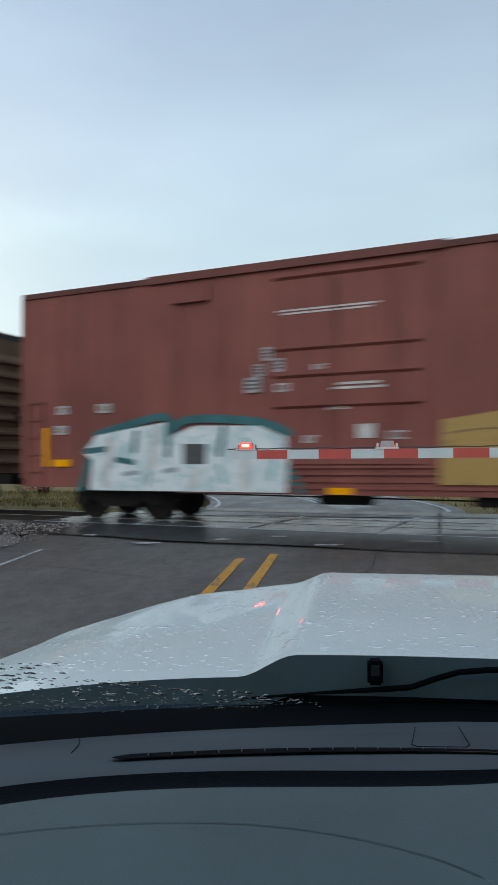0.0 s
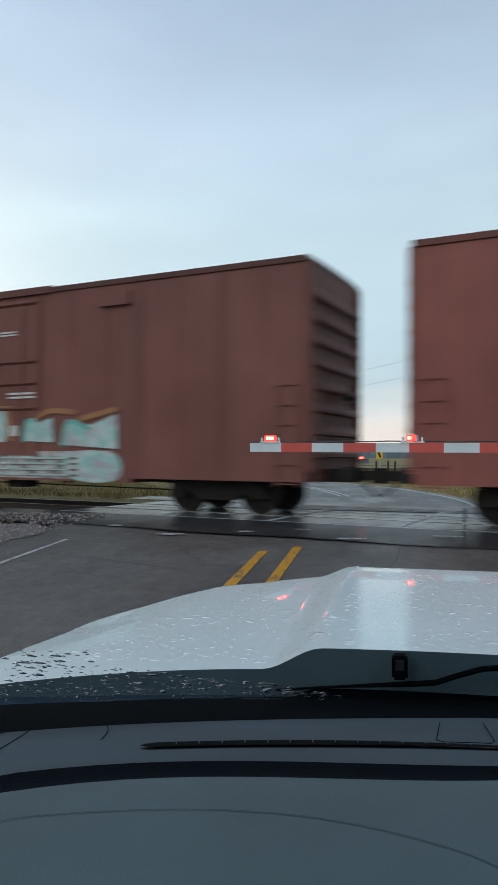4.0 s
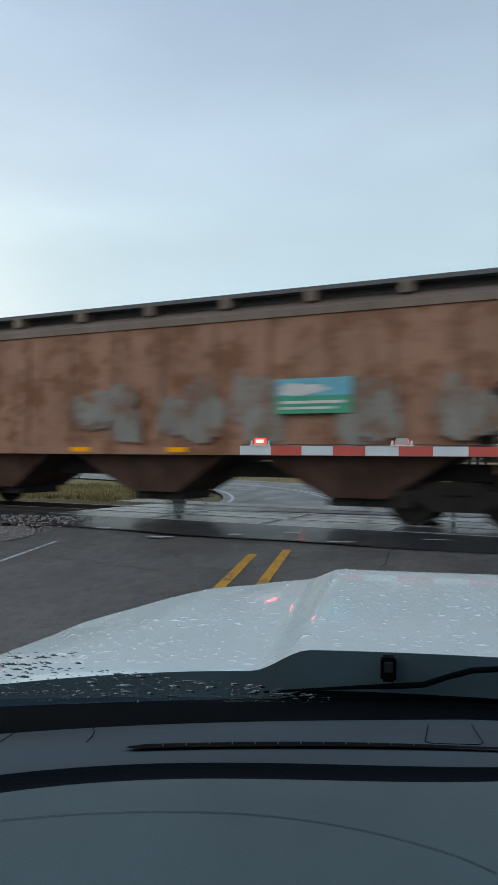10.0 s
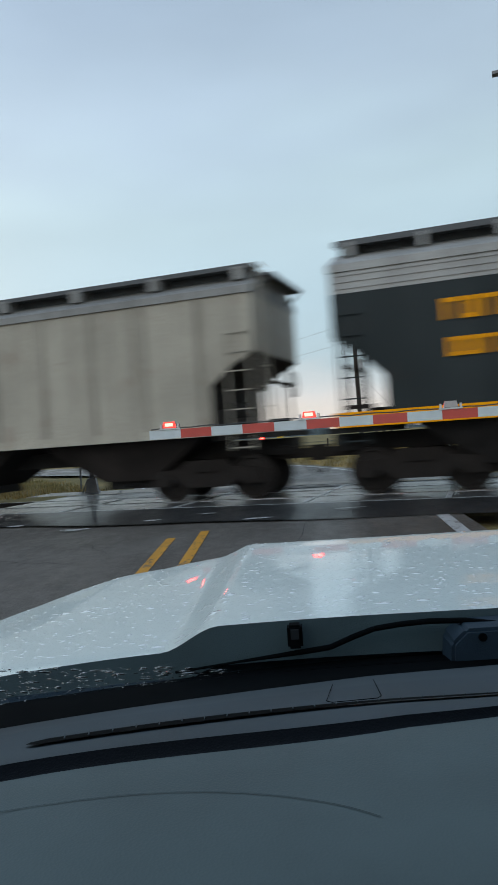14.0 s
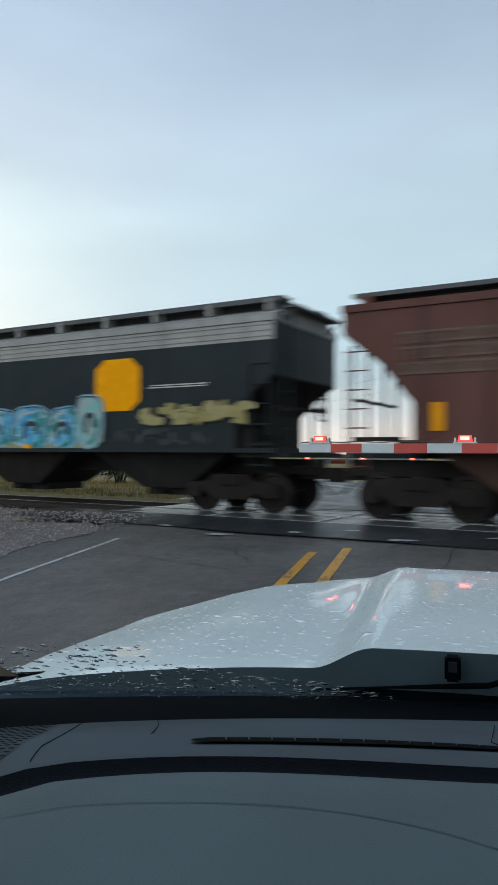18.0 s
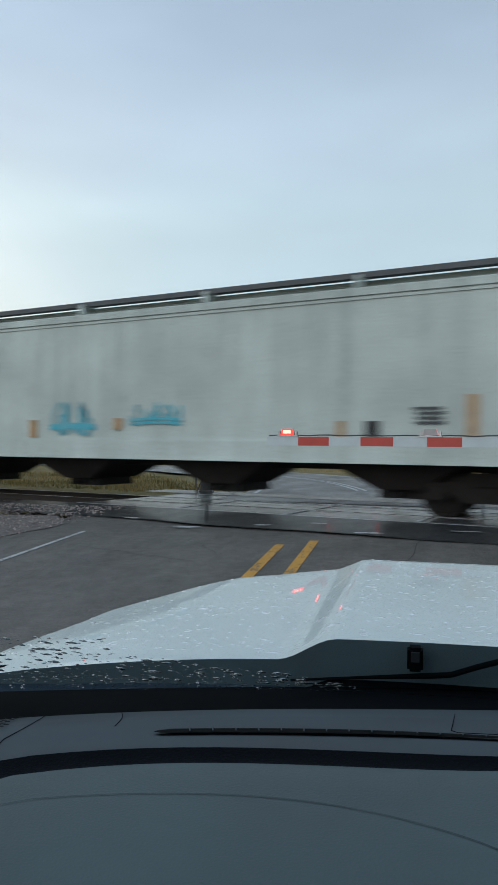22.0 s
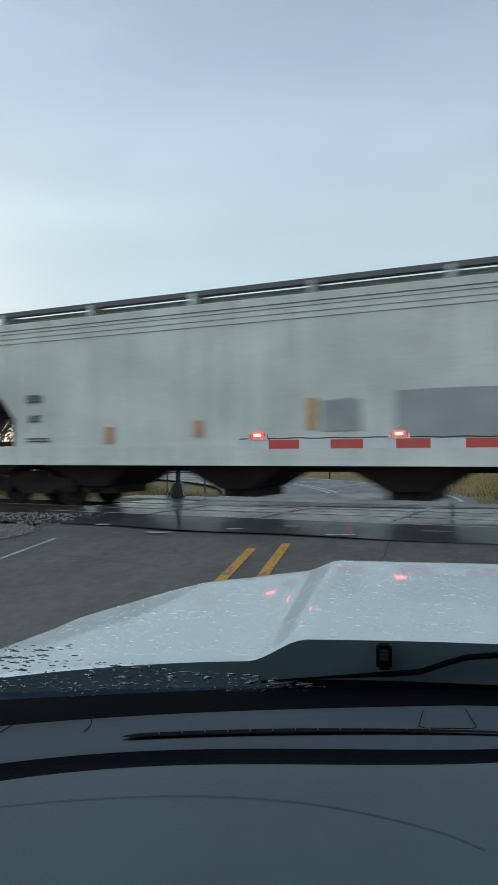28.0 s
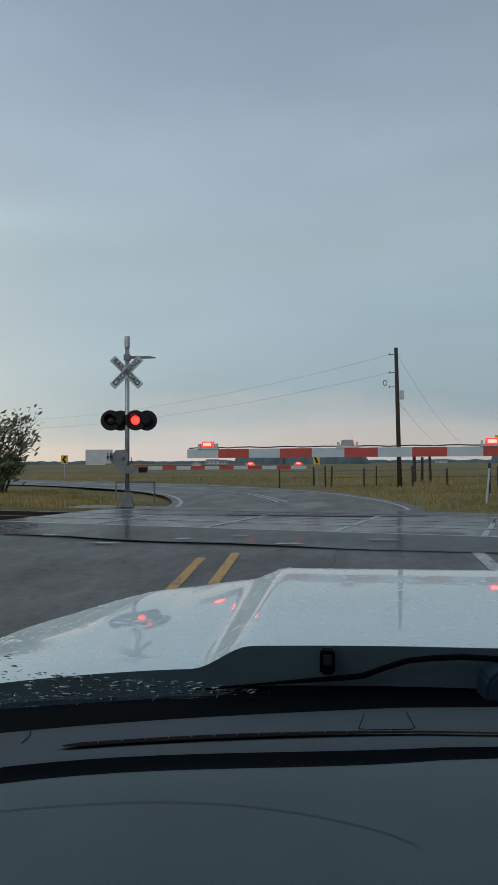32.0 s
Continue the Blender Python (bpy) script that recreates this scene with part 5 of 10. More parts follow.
def build_cab():
    # cowl under the hood's rear edge
    cw = sweep_x("cowl", [(1.62, 0.78), (1.46, 0.846), (1.36, 0.850), (1.27, 0.842), (1.22, 0.838)], COWL_DARK, -1.0, 1.7, 0.28, PICKUP, "dark plastic cowl below the windshield")
    sweep_x("cowl_seal", [(1.385, 0.851), (1.38, 0.862), (1.365, 0.862), (1.36, 0.850)], BLACK_TRIM, -1.0, 1.7, 0.28, cw)
    bm = bmesh.new()
    box(bm, -0.002, 0.024, 1.235, 1.262, 0.892, 0.932)
    bmesh.ops.bevel(bm, geom=list(bm.edges), offset=0.004, segments=2, affect="EDGES")
    nz = part("washer_nozzle", bm, BLACK_TRIM, cw)
    bm = bmesh.new()
    box(bm, 0.004, 0.018, 1.230, 1.2355, 0.910, 0.926)
    part("nozzle_face", bm, matt(plain("nozzle_grey", (0.025, 0.03, 0.034), 0.6), 0.1), nz)
    # wiper: arm, blade and its pivot cover
    bm = bmesh.new()
    pts = [Vector(p) for p in ((-0.20, 1.25, 0.858), (-0.10, 1.25, 0.870), (0.03, 1.25, 0.8835), (0.069, 1.25, 0.888), (0.11, 1.25, 0.904), (0.146, 1.25, 0.916), (0.192, 1.25, 0.9215), (0.24, 1.25, 0.924), (0.30, 1.25, 0.922), (0.36, 1.24, 0.915))]
    for a, b in zip(pts, pts[1:]):
        tube(bm, a, b, 0.0022 if a.x < 0 else 0.0050, 0.0050 if b.x > 0 else 0.0022, seg=8, cap=False)
    wp = part("wiper_arm", bm, BLACK_TRIM, PICKUP)
    bm = bmesh.new()
    pts = [Vector((-0.12 + 0.64 * i / 10, 1.205 + 0.02 * i / 10, 0.858 + 0.006 * math.sin(i * 0.31))) for i in range(11)]
    rows = [[bm.verts.new(p + Vector(o)) for o in ((0, -0.004, -0.004), (0, 0.004, -0.004), (0, 0.004, 0.004), (0, -0.004, 0.004))] for p in pts]
    for a, b in zip(rows, rows[1:]):
        for k in range(4):
            bm.faces.new((a[k], b[k], b[(k + 1) % 4], a[(k + 1) % 4]))
    part("wiper_blade", bm, BLACK_TRIM, wp)
    bm = bmesh.new()
    prism(bm, [(0.262, 0.850), (0.266, 0.898), (0.29, 0.920), (0.40, 0.922), (0.45, 0.905), (0.47, 0.850)], "y", 1.20, 1.28)
    bmesh.ops.bevel(bm, geom=list(bm.edges), offset=0.006, segments=2, affect="EDGES")
    pc = part("pivot_cover", bm, COWL_DARK, wp)
    for x in (0.315, 0.372):
        bm = bmesh.new()
        tube(bm, (x, 1.196, 0.907), (x, 1.201, 0.907), 0.007, seg=10)
        part("screw_hole", bm, BLACK_TRIM, pc)
    for k in range(7):
        bm = bmesh.new()
        box(bm, 0.36 + 0.009 * k, 0.364 + 0.009 * k, 1.195, 1.201, 0.868, 0.882)
        part("slot", bm, BLACK_TRIM, pc)
    # dashboard: strips between edge lines y(x), each at its own height
    edges = {
        "base": (0.862, (0.1943, -0.1781, -0.0171), 1.2297),
        "glass": (0.885, (0.2303, -0.0635, 0.2034), 1.0772),
        "slot": (0.945, (0.1550, -0.24, 0.10), 0.8197),
        "roll": (0.976, (0.1463, 0.1097, 1.3602), 0.697),
        "dip": (0.970, (0.1611, 0.2691, 1.87), 0.6765),
    }

    def edge(name, x):
        z, c, y0 = edges[name]
        x = max(-0.85 if z < 0.95 else -0.6, min(0.12, x)) + 0.5 * max(0, min(x, 0.66) - 0.12) + 0.05 * max(0, x - 0.66)
        sag = min(0.06, {"roll": 10, "dip": 36}.get(name, 0) * max(0, -0.345 - x) ** 2)
        return Vector((x, y0 + c[0] * x + c[1] * x * x + c[2] * x ** 3 - sag, z))

    def strip(name, rows, mat, parent, label="", n=70):
        """A surface through rows; a row is (edge a, edge b, mix, lift, shift in y)."""
        verts, faces = [], []
        for i in range(n + 1):
            x = -0.88 + 2.3 * (i / n) ** 1.2
            for a, b, k, up, sh in rows:
                p = edge(a, x).lerp(edge(b, x), k)
                verts.append((x, p.y + sh, p.z + up))
        r = len(rows)
        for i in range(n):
            for j in range(r - 1):
                faces.append((i * r + j, i * r + j + 1, (i + 1) * r + j + 1, (i + 1) * r + j))
        return part(name, pydata(name, verts, faces, mat, True), None, parent, label)

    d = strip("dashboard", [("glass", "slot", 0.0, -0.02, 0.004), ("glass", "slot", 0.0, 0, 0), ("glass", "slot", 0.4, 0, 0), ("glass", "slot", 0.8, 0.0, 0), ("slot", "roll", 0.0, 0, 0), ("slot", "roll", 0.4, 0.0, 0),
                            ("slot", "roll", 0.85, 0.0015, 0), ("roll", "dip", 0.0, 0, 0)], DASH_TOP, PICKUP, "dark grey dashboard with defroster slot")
    strip("frit_band", [("base", "glass", -0.35, -0.004, 0), ("base", "glass", 0.0, 0, 0), ("base", "glass", 0.5, -0.003, 0), ("base", "glass", 1.0, -0.012, 0.0)], BLACK_TRIM, d, "black band along the foot of the glass")
    # nearly flat strip; its near-black colour also holds the shading of the roll's curve
    strip("dash_roll", [("roll", "dip", 0.0, 0, 0), ("roll", "dip", 0.3, -0.0015, 0), ("roll", "dip", 0.7, -0.002, 0), ("roll", "dip", 1.0, 0, 0)], DARK, d, "dark grained roll across the dashboard, shade put into its colour")
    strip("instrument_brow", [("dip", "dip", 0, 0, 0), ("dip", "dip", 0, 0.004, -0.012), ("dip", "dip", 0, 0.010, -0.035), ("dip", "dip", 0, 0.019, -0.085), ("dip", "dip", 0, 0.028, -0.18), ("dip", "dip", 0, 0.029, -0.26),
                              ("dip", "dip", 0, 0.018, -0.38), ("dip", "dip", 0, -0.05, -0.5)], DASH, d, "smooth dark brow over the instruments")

    def dash_at(x, k):
        """A point of the dashboard's top: k is 0 at the glass, 1 at the slot, 2 at the roll."""
        p = edge("glass", x).lerp(edge("slot", x), k) if k <= 1 else edge("slot", x).lerp(edge("roll", x), k - 1)
        return Vector((x, p.y, p.z))

    # defroster slot with its vanes
    verts, faces = [], []
    xs = np.linspace(-0.272, 0.70, 80)
    for x in xs:
        w = 0.021 * min(1, max(0.35, (x + 0.275) / 0.012)) * (1 - 0.45 * min(1, max(0, x + 0.1) / 0.2))
        p = edge("slot", x)
        q = (edge("roll", x) - p).normalized()
        for k in (-w, w):
            e = p + q * k
            verts.append((x, e.y, e.z + 0.0032))
    for i in range(79):
        faces.append((2 * i, 2 * i + 2, 2 * i + 3, 2 * i + 1))
    v = part("defroster_slot", pydata("defroster_slot", verts, faces, BLACK_TRIM), None, d)
    for x in np.arange(-0.236, 0.69, 0.0245):
        p = edge("slot", x)
        q = (edge("roll", x) - p).normalized()
        w = 0.014 * (1 - 0.45 * min(1, max(0, x + 0.1) / 0.2))
        bm = bmesh.new()
        bar(bm, p - q * w + Vector((x - p.x + w * x / p.y, 0, 0.0045)), p + q * w + Vector((x - p.x - w * x / p.y, 0, 0.0045)), 0.0011, 0.0011)
        part("vane", bm, DASH_TOP, v)
    # hatch lid outline
    verts, faces = [], []
    cr = [(0.062, 0.25), (0.048, 0.84), (0.054, 0.9), (0.108, 0.9), (0.114, 0.84), (0.120, 0.25)]
    pts = [dash_at(x, k) + Vector((0, 0, 0.0022)) for x, k in cr]
    bm = bmesh.new()
    for a, b in zip(pts, pts[1:]):
        tube(bm, a, b, 0.0005, seg=5, cap=False)
    part("hatch_gap", bm, BLACK_TRIM, d)
    # seams
    for a, b in (((-0.394, 0.02), (-0.343, 0.68)), ((-0.4905, 0.02), (-0.388, 1.61))):
        bm = bmesh.new()
        pts = [dash_at(a[0] + (b[0] - a[0]) * i / 8 + 0.004 * math.sin(i * 0.39), a[1] + (b[1] - a[1]) * i / 8) + Vector((0, 0, 0.001)) for i in range(9)]
        for p, q in zip(pts, pts[1:]):
            tube(bm, p, q, 0.0005, seg=5, cap=False)
        part("seam", bm, BLACK_TRIM, d)
    # corner loudspeaker grille
    bm = bmesh.new()
    for i in range(17):
        for j in range(46):
            x = -0.80 + 0.0085 * j + 0.00425 * (i % 2)
            k = 0.03 + 0.079 * i
            if x > -0.518 + 0.069 * k:
                continue
            p = dash_at(x, k)
            bm.faces.new([bm.verts.new((p.x + 0.0033 * math.cos(q * 1.0472), p.y + 0.0056 * math.sin(q * 1.0472), p.z + 0.0022 - 0.0015 * math.sin(q * 1.0472))) for q in range(6)])
    tagged(part("speaker_grille", bm, BLACK_TRIM, d), kind="stuff")
    # faint moulded line on the brow
    verts, faces = [], []
    for i in range(40):
        x = -0.40 + 0.47 * i / 39
        sh = -0.108 - 4.6 * max(0, x + 0.20) ** 3 - 0.35 * max(0, -0.28 - x)
        p = edge("dip", x)
        z = p.z + np.interp(-sh, [0, 0.012, 0.035, 0.085, 0.18, 0.26], [0, 0.004, 0.010, 0.019, 0.028, 0.029])
        verts.extend(((x, p.y + sh - 0.0006, z + 0.0008), (x, p.y + sh + 0.0006, z + 0.0007)))
    for i in range(39):
        faces.append((2 * i, 2 * i + 2, 2 * i + 3, 2 * i + 1))
    part("brow_line", pydata("brow_line", verts, faces, matt(plain("brow_seam", (0.088, 0.116, 0.121), 0.7), 0.1)), None, d)

    # windshield
    m, nt, b = tree_nodes("windshield_glass")
    nt.nodes.remove(b)
    tr = nt.nodes.new("ShaderNodeBsdfTransparent")
    gl = nt.nodes.new("ShaderNodeBsdfGlossy")
    gl.inputs["Roughness"].default_value = 0.02
    mx = nt.nodes.new("ShaderNodeMixShader")
    mx.inputs[0].default_value = 0.012
    nt.links.new(tr.outputs[0], mx.inputs[1])
    nt.links.new(gl.outputs[0], mx.inputs[2])
    nt.links.new(mx.outputs[0], nt.nodes["Material Output"].inputs[0])

    def glass_pt(x, k):
        a = x - MID
        return (x, 1.24 - 0.98 * k - 0.13 * a * a, 0.85 + 0.79 * k)
    verts, faces = [], []
    for i in range(21):
        for j in range(9):
            verts.append(glass_pt(-0.80 + 2.34 * i / 20, j / 8))
    for i in range(20):
        for j in range(8):
            faces.append((i * 9 + j, i * 9 + j + 1, (i + 1) * 9 + j + 1, (i + 1) * 9 + j))
    w = part("windshield", pydata("windshield", verts, faces, m, True), None, PICKUP, "clear windshield with rain drops low down")
    w.visible_shadow = False
    rng = random.Random(31)
    dv, df = [], []
    for n in range(1500):
        x = -0.78 + 0.70 * rng.random() ** 0.9
        lim = 0.125 - 0.10 * max(0, (x + 0.46) / 0.46)
        k = rng.uniform(0.0, max(0.02, lim))
        if 560 <= n < 680:
            x = -0.78 + 0.34 * rng.random()
            k = 0.125 * rng.uniform(0.85, 1.3)
        if n >= 680:
            x = -0.80 + 0.80 * rng.random()
            k = max(0.0, 0.055 - 0.05 * max(0, (x + 0.5) / 0.5)) * rng.random()
        p = glass_pt(x, k)
        r = rng.choice((0.001, 0.0013, 0.0016, 0.0022, 0.004 if k > 0.45 * lim else 0.0012)) * rng.uniform(0.7, 1.2) * (1.0 if k > 0.5 * lim else 0.62 if n < 680 else 0.5)
        s = rng.uniform(1.2, 3.2)
        b0 = len(dv)
        for q in range(8):
            a = 0.7854 * q
            dx, dk = r * s * math.cos(a), r * math.sin(a) * 0.9
            dv.append((p[0] + dx, p[1] + 0.002 - dk * 0.78, p[2] + dk * 0.63))
        dv.append((p[0], p[1] + 0.002 + r * 0.4, p[2] + r * 0.5))
        for q in range(8):
            df.append((b0 + q, b0 + (q + 1) % 8, b0 + 8))
        df.append(tuple(b0 + q for q in range(7, -1, -1)))
    dm, nt, b = tree_nodes("rain_drop")
    b.inputs["Base Color"].default_value = (0.27, 0.32, 0.35, 1)
    b.inputs["Roughness"].default_value = 0.05
    b.inputs["IOR"].default_value = 1.33
    b.inputs["Transmission Weight"].default_value = 1.0
    o = part("glass_drops", pydata("glass_drops", dv, df, dm, True), None, w)
    tagged(o, kind="stuff")
    # sticker in the corner of the glass
    bm = bmesh.new()
    p = [glass_pt(-0.80, 0.070), glass_pt(-0.660, 0.070), glass_pt(-0.694, 0.155), glass_pt(-0.80, 0.155)]
    bm.faces.new([bm.verts.new((q[0], q[1] - 0.004, q[2])) for q in p])
    st = part("sticker", bm, plain("beige_sticker", (0.66, 0.60, 0.49), 0.6), w, "beige sticker with a dark panel")
    bm = bmesh.new()
    p = [glass_pt(-0.80, 0.086), glass_pt(-0.688, 0.086), glass_pt(-0.710, 0.140), glass_pt(-0.80, 0.140)]
    bm.faces.new([bm.verts.new((q[0], q[1] - 0.007, q[2])) for q in p])
    part("sticker_panel", bm, MAT["black"], st)
    # the shell that closes the cab: roof, back, sides, floor, seats unseen
    liner = plain("headliner_cloth", (0.16, 0.155, 0.15), 0.9)
    bm = bmesh.new()
    box(bm, -0.86, 1.62, -1.9, 0.16, 1.66, 1.74)
    part("roof", bm, liner, PICKUP)
    bm = bmesh.new()
    box(bm, -0.90, 1.64, -1.96, -1.9, 0.1, 1.66)
    part("rear_wall", bm, DARK, PICKUP)
    for x in (-0.98, 1.66):
        bm = bmesh.new()
        box(bm, x, x + 0.06, -1.9, 1.0, 0.0, 0.90)
        part("door", bm, DARK, PICKUP)
    bm = bmesh.new()
    box(bm, -0.9, 1.64, -1.9, 0.7, -0.06, -0.01)
    part("cab_floor", bm, DARK, PICKUP)
    for x0 in (-0.40, 0.70):
        bm = bmesh.new()
        box(bm, x0, x0 + 0.6, -0.95, -0.7, 0.5, 1.5)
        box(bm, x0, x0 + 0.6, -0.75, -0.15, 0.3, 0.56)
        bmesh.ops.bevel(bm, geom=list(bm.edges), offset=0.04, segments=2, affect="EDGES")
        part("seat", bm, DARK, PICKUP)
    # fenders, nose and wheels, so that the pickup stands on the road
    bm = bmesh.new()
    prism(bm, [(-0.60, -0.42), (2.40, -0.42), (2.50, 0.4), (2.30, 0.58), (1.2, 0.70), (-0.6, 0.70)], "x", -0.80, 1.54)
    part("lower_body", bm, white_paint(), PICKUP)
    bm = bmesh.new()
    prism(bm, [(-4.6, -0.30), (-1.98, -0.30), (-1.98, 0.86), (-4.6, 0.86)], "x", -0.86, 1.60)
    part("cargo_bed", bm, white_paint(), PICKUP)
    for x in (-0.72, 1.46):
        for y in (1.7, -3.1):
            bm = bmesh.new()
            lathe_y(bm, [(0.25, -0.16), (0.44, -0.16), (0.48, -0.11), (0.48, 0.11), (0.44, 0.16), (0.25, 0.16)], 24)
            bmesh.ops.rotate(bm, matrix=Matrix.Rotation(math.pi / 2, 3, "Z"), verts=bm.verts)
            part("tyre", bm, BLACK_TRIM, PICKUP, loc=(x, y, -0.36))


build_hood()
build_cab()


# ---- freight cars: local x ahead along the track, -y the side towards the road, z up from the rail ----
SIDE = 1.585
cache = {}


def shared(name, make, mat, smooth=False):
    if name not in cache:
        bm = bmesh.new()
        make(bm)
        cache[name] = mesh_of(name, bm, mat, smooth)
    return cache[name]


def make_frame_mesh(bm):
    for y in (-1.06, 0.94):
        prism(bm, [(-1.22, 0.36), (-1.16, 0.66), (-0.62, 0.70), (-0.42, 0.86), (0.42, 0.86), (0.62, 0.70), (1.16, 0.66), (1.22, 0.36),
                   (0.98, 0.34), (0.78, 0.50), (0.46, 0.30), (-0.46, 0.30), (-0.78, 0.50), (-0.98, 0.34)], "y", y, y + 0.12)
        for x in (-0.9, 0.9):
            tube(bm, (x, y - 0.06 if y < 0 else y + 0.06, 0.46), (x, y + 0.12, 0.46), 0.13, seg=10)
        for x in (-0.24, -0.08, 0.08, 0.24):
            tube(bm, (x, y + 0.06, 0.36), (x, y + 0.06, 0.64), 0.07, seg=8)
    box(bm, -0.24, 0.24, -1.12, 1.12, 0.62, 0.84)
    tube(bm, (0, 0, 0.8), (0, 0, 0.98), 0.3, seg=14)
    for x in (-0.42, 0.42):
        bar(bm, (x, -0.85, 0.42), (x, 0.85, 0.42), 0.09)


def make_wheelset(bm):
    for sgn in (-1, 1):
        prof = [(0.10, 0.62), (0.15, 0.66), (0.37, 0.70), (0.40, 0.67), (0.485, 0.67), (0.485, 0.70), (0.455, 0.715), (0.45, 0.80), (0.39, 0.81), (0.36, 0.755), (0.16, 0.79), (0.10, 0.82)]
        lathe_y(bm, [(r, sgn * y) for r, y in prof], 28)
        for k in range(6):
            a = k * math.pi / 3
            tube(bm, (0.26 * math.cos(a), sgn * 0.74, 0.26 * math.sin(a)), (0.26 * math.cos(a), sgn * 0.785, 0.26 * math.sin(a)), 0.035, seg=6)
    tube(bm, (0, -1.02, 0), (0, 1.02, 0), 0.085, seg=12)


def truck(car, x):
    t = part("truck", shared("truck", make_frame_mesh, MAT["truck_steel"]), None, car, loc=(x, 0, 0))
    for dx in (-0.9, 0.9):
        w = part("wheelset", shared("wheelset", make_wheelset, MAT["wheel"]), None, t, loc=(dx, 0, 0.46))
        wheels.append((w, car, x, dx))


def make_coupler(bm):
    box(bm, -0.75, 0.0, -0.09, 0.09, 0.76, 0.96)
    prism(bm, [(0, -0.16), (0.22, -0.18), (0.30, -0.02), (0.16, 0.02), (0.14, 0.14), (0.0, 0.16)], "z", 0.70, 1.02)
    tube(bm, (-0.1, -0.34, 0.72), (0.24, -0.30, 0.42), 0.03, seg=6)
    bar(bm, (-0.2, 0.3, 1.0), (-0.2, -1.3, 1.05), 0.03)


def couplers(car, half):
    me = shared("coupler", make_coupler, MAT["truck_steel"])
    part("coupler", me, None, car, loc=(half - 0.2, 0, 0))
    r = part("coupler", me, None, car, loc=(-half + 0.2, 0, 0))
    r.rotation_euler = (0, 0, math.pi)


def quad_side(bm, x0, x1, z0, z1, off):
    v = [bm.verts.new(p) for p in ((x0, -SIDE - off, z0), (x1, -SIDE - off, z0), (x1, -SIDE - off, z1), (x0, -SIDE - off, z1))]
    bm.faces.new(v)


OFF = [0.03]


def next_off():
    OFF[0] += 0.0012
    return OFF[0]


# -- marks on the car sides --
def bars(c, x0, x1, z0, z1, col):
    """Unreadable lettering: rows of blocks of the same size and colour."""
    bm = bmesh.new()
    rng = random.Random(round(x0 * 100 + z0 * 31))
    rows = max(1, round((z1 - z0) / 0.34))
    rh = (z1 - z0) / rows
    o = next_off()
    for r in range(rows):
        n = max(2, round((x1 - x0) / (rh * 0.62)))
        w = (x1 - x0) / n
        for i in range(n):
            a, b = x0 + i * w + w * 0.1, x0 + (i + 1) * w - w * 0.1
            lo, hi = z0 + r * rh + rh * 0.1, z0 + (r + 1) * rh - rh * 0.1
            k = rng.random()
            t = (b - a) * 0.32
            quad_side(bm, a, a + t, lo, hi, o)
            if k < 0.7:
                quad_side(bm, b - t, b, lo, hi, o)
            if k > 0.2:
                quad_side(bm, a + t, b - (t if k < 0.7 else 0), hi - rh * 0.16, hi, o)
            if k < 0.8:
                quad_side(bm, a + t, b - (t if k < 0.7 else 0), lo, lo + rh * 0.16, o)
    part("stencil", bm, MAT[col], c)


def blanked(c, spans, z0, z1, col):
    """Plain blocks in place of a few large stencilled marks on a plate."""
    bm = bmesh.new()
    o = next_off() + 0.009
    for a, b in spans:
        quad_side(bm, a, a + (b - a) * 0.36, z0, z1, o)
        quad_side(bm, b - (b - a) * 0.30, b, z0 + (z1 - z0) * 0.2, z1, o)
        quad_side(bm, a + (b - a) * 0.36, b - (b - a) * 0.30, z0, z0 + (z1 - z0) * 0.22, o)
    part("stencil", bm, MAT[col], c)


def lines(c, x0, x1, z0, z1, col):
    bm = bmesh.new()
    n = max(2, min(4, round((z1 - z0) / 0.085)))
    h = (z1 - z0) / n
    rng = random.Random(round(x0 * 70))
    o = next_off()
    for i in range(n):
        a = x0 + rng.random() * 0.12 * (x1 - x0)
        b = x1 - rng.random() * 0.16 * (x1 - x0)
        quad_side(bm, a, b, z0 + i * h + h * 0.2, z0 + (i + 1) * h - h * 0.25, o)
    part("stencil", bm, MAT[col], c)


def plate(c, x0, x1, z0, z1, col):
    bm = bmesh.new()
    o = next_off()
    box(bm, x0, x1, -SIDE - o - 0.006, -SIDE - 0.02, z0, z1)
    p = part("placard", bm, MAT[col], c)
    if col == "G" and z1 - z0 > 0.2:
        bm = bmesh.new()
        for k in range(3):
            z = z0 + (z1 - z0) * (0.2 + 0.25 * k)
            quad_side(bm, x0 + 0.03, x1 - 0.04, z, z + 0.04, o + 0.009)
        part("stencil", bm, MAT["D"], p)


def refl(c, x0, x1, z0, z1, col):
    bm = bmesh.new()
    box(bm, x0, x1, -SIDE - next_off() - 0.01, -SIDE - 0.02, z0, z1)
    part("reflector", bm, MAT[col], c)


def wobbly(bm, x0, x1, z0, z1, off, rng, n=14, rough=0.07):
    """A soft-cornered patch with an uneven outline."""
    cx, cz, w, h = (x0 + x1) / 2, (z0 + z1) / 2, (x1 - x0) / 2, (z1 - z0) / 2
    vs = []
    ph = rng.random() * 6.28
    for i in range(n):
        a = 2 * math.pi * i / n
        ca, sa = math.cos(a), math.sin(a)
        k = (abs(ca) ** 3.2 + abs(sa) ** 3.2) ** (-1 / 3.2)
        k *= 1 + rough * (math.sin(3 * a + ph) + rng.uniform(-1, 1))
        vs.append(bm.verts.new((cx + w * k * ca, -SIDE - off, cz + h * k * sa)))
    bm.faces.new(vs)


def sill_refl(c, x0, x1, z0=1.395, z1=1.50):
    """A reflector strip on the face of the side sill."""
    bm = bmesh.new()
    quad_side(bm, x0, x1, z0, z1, 0.056)
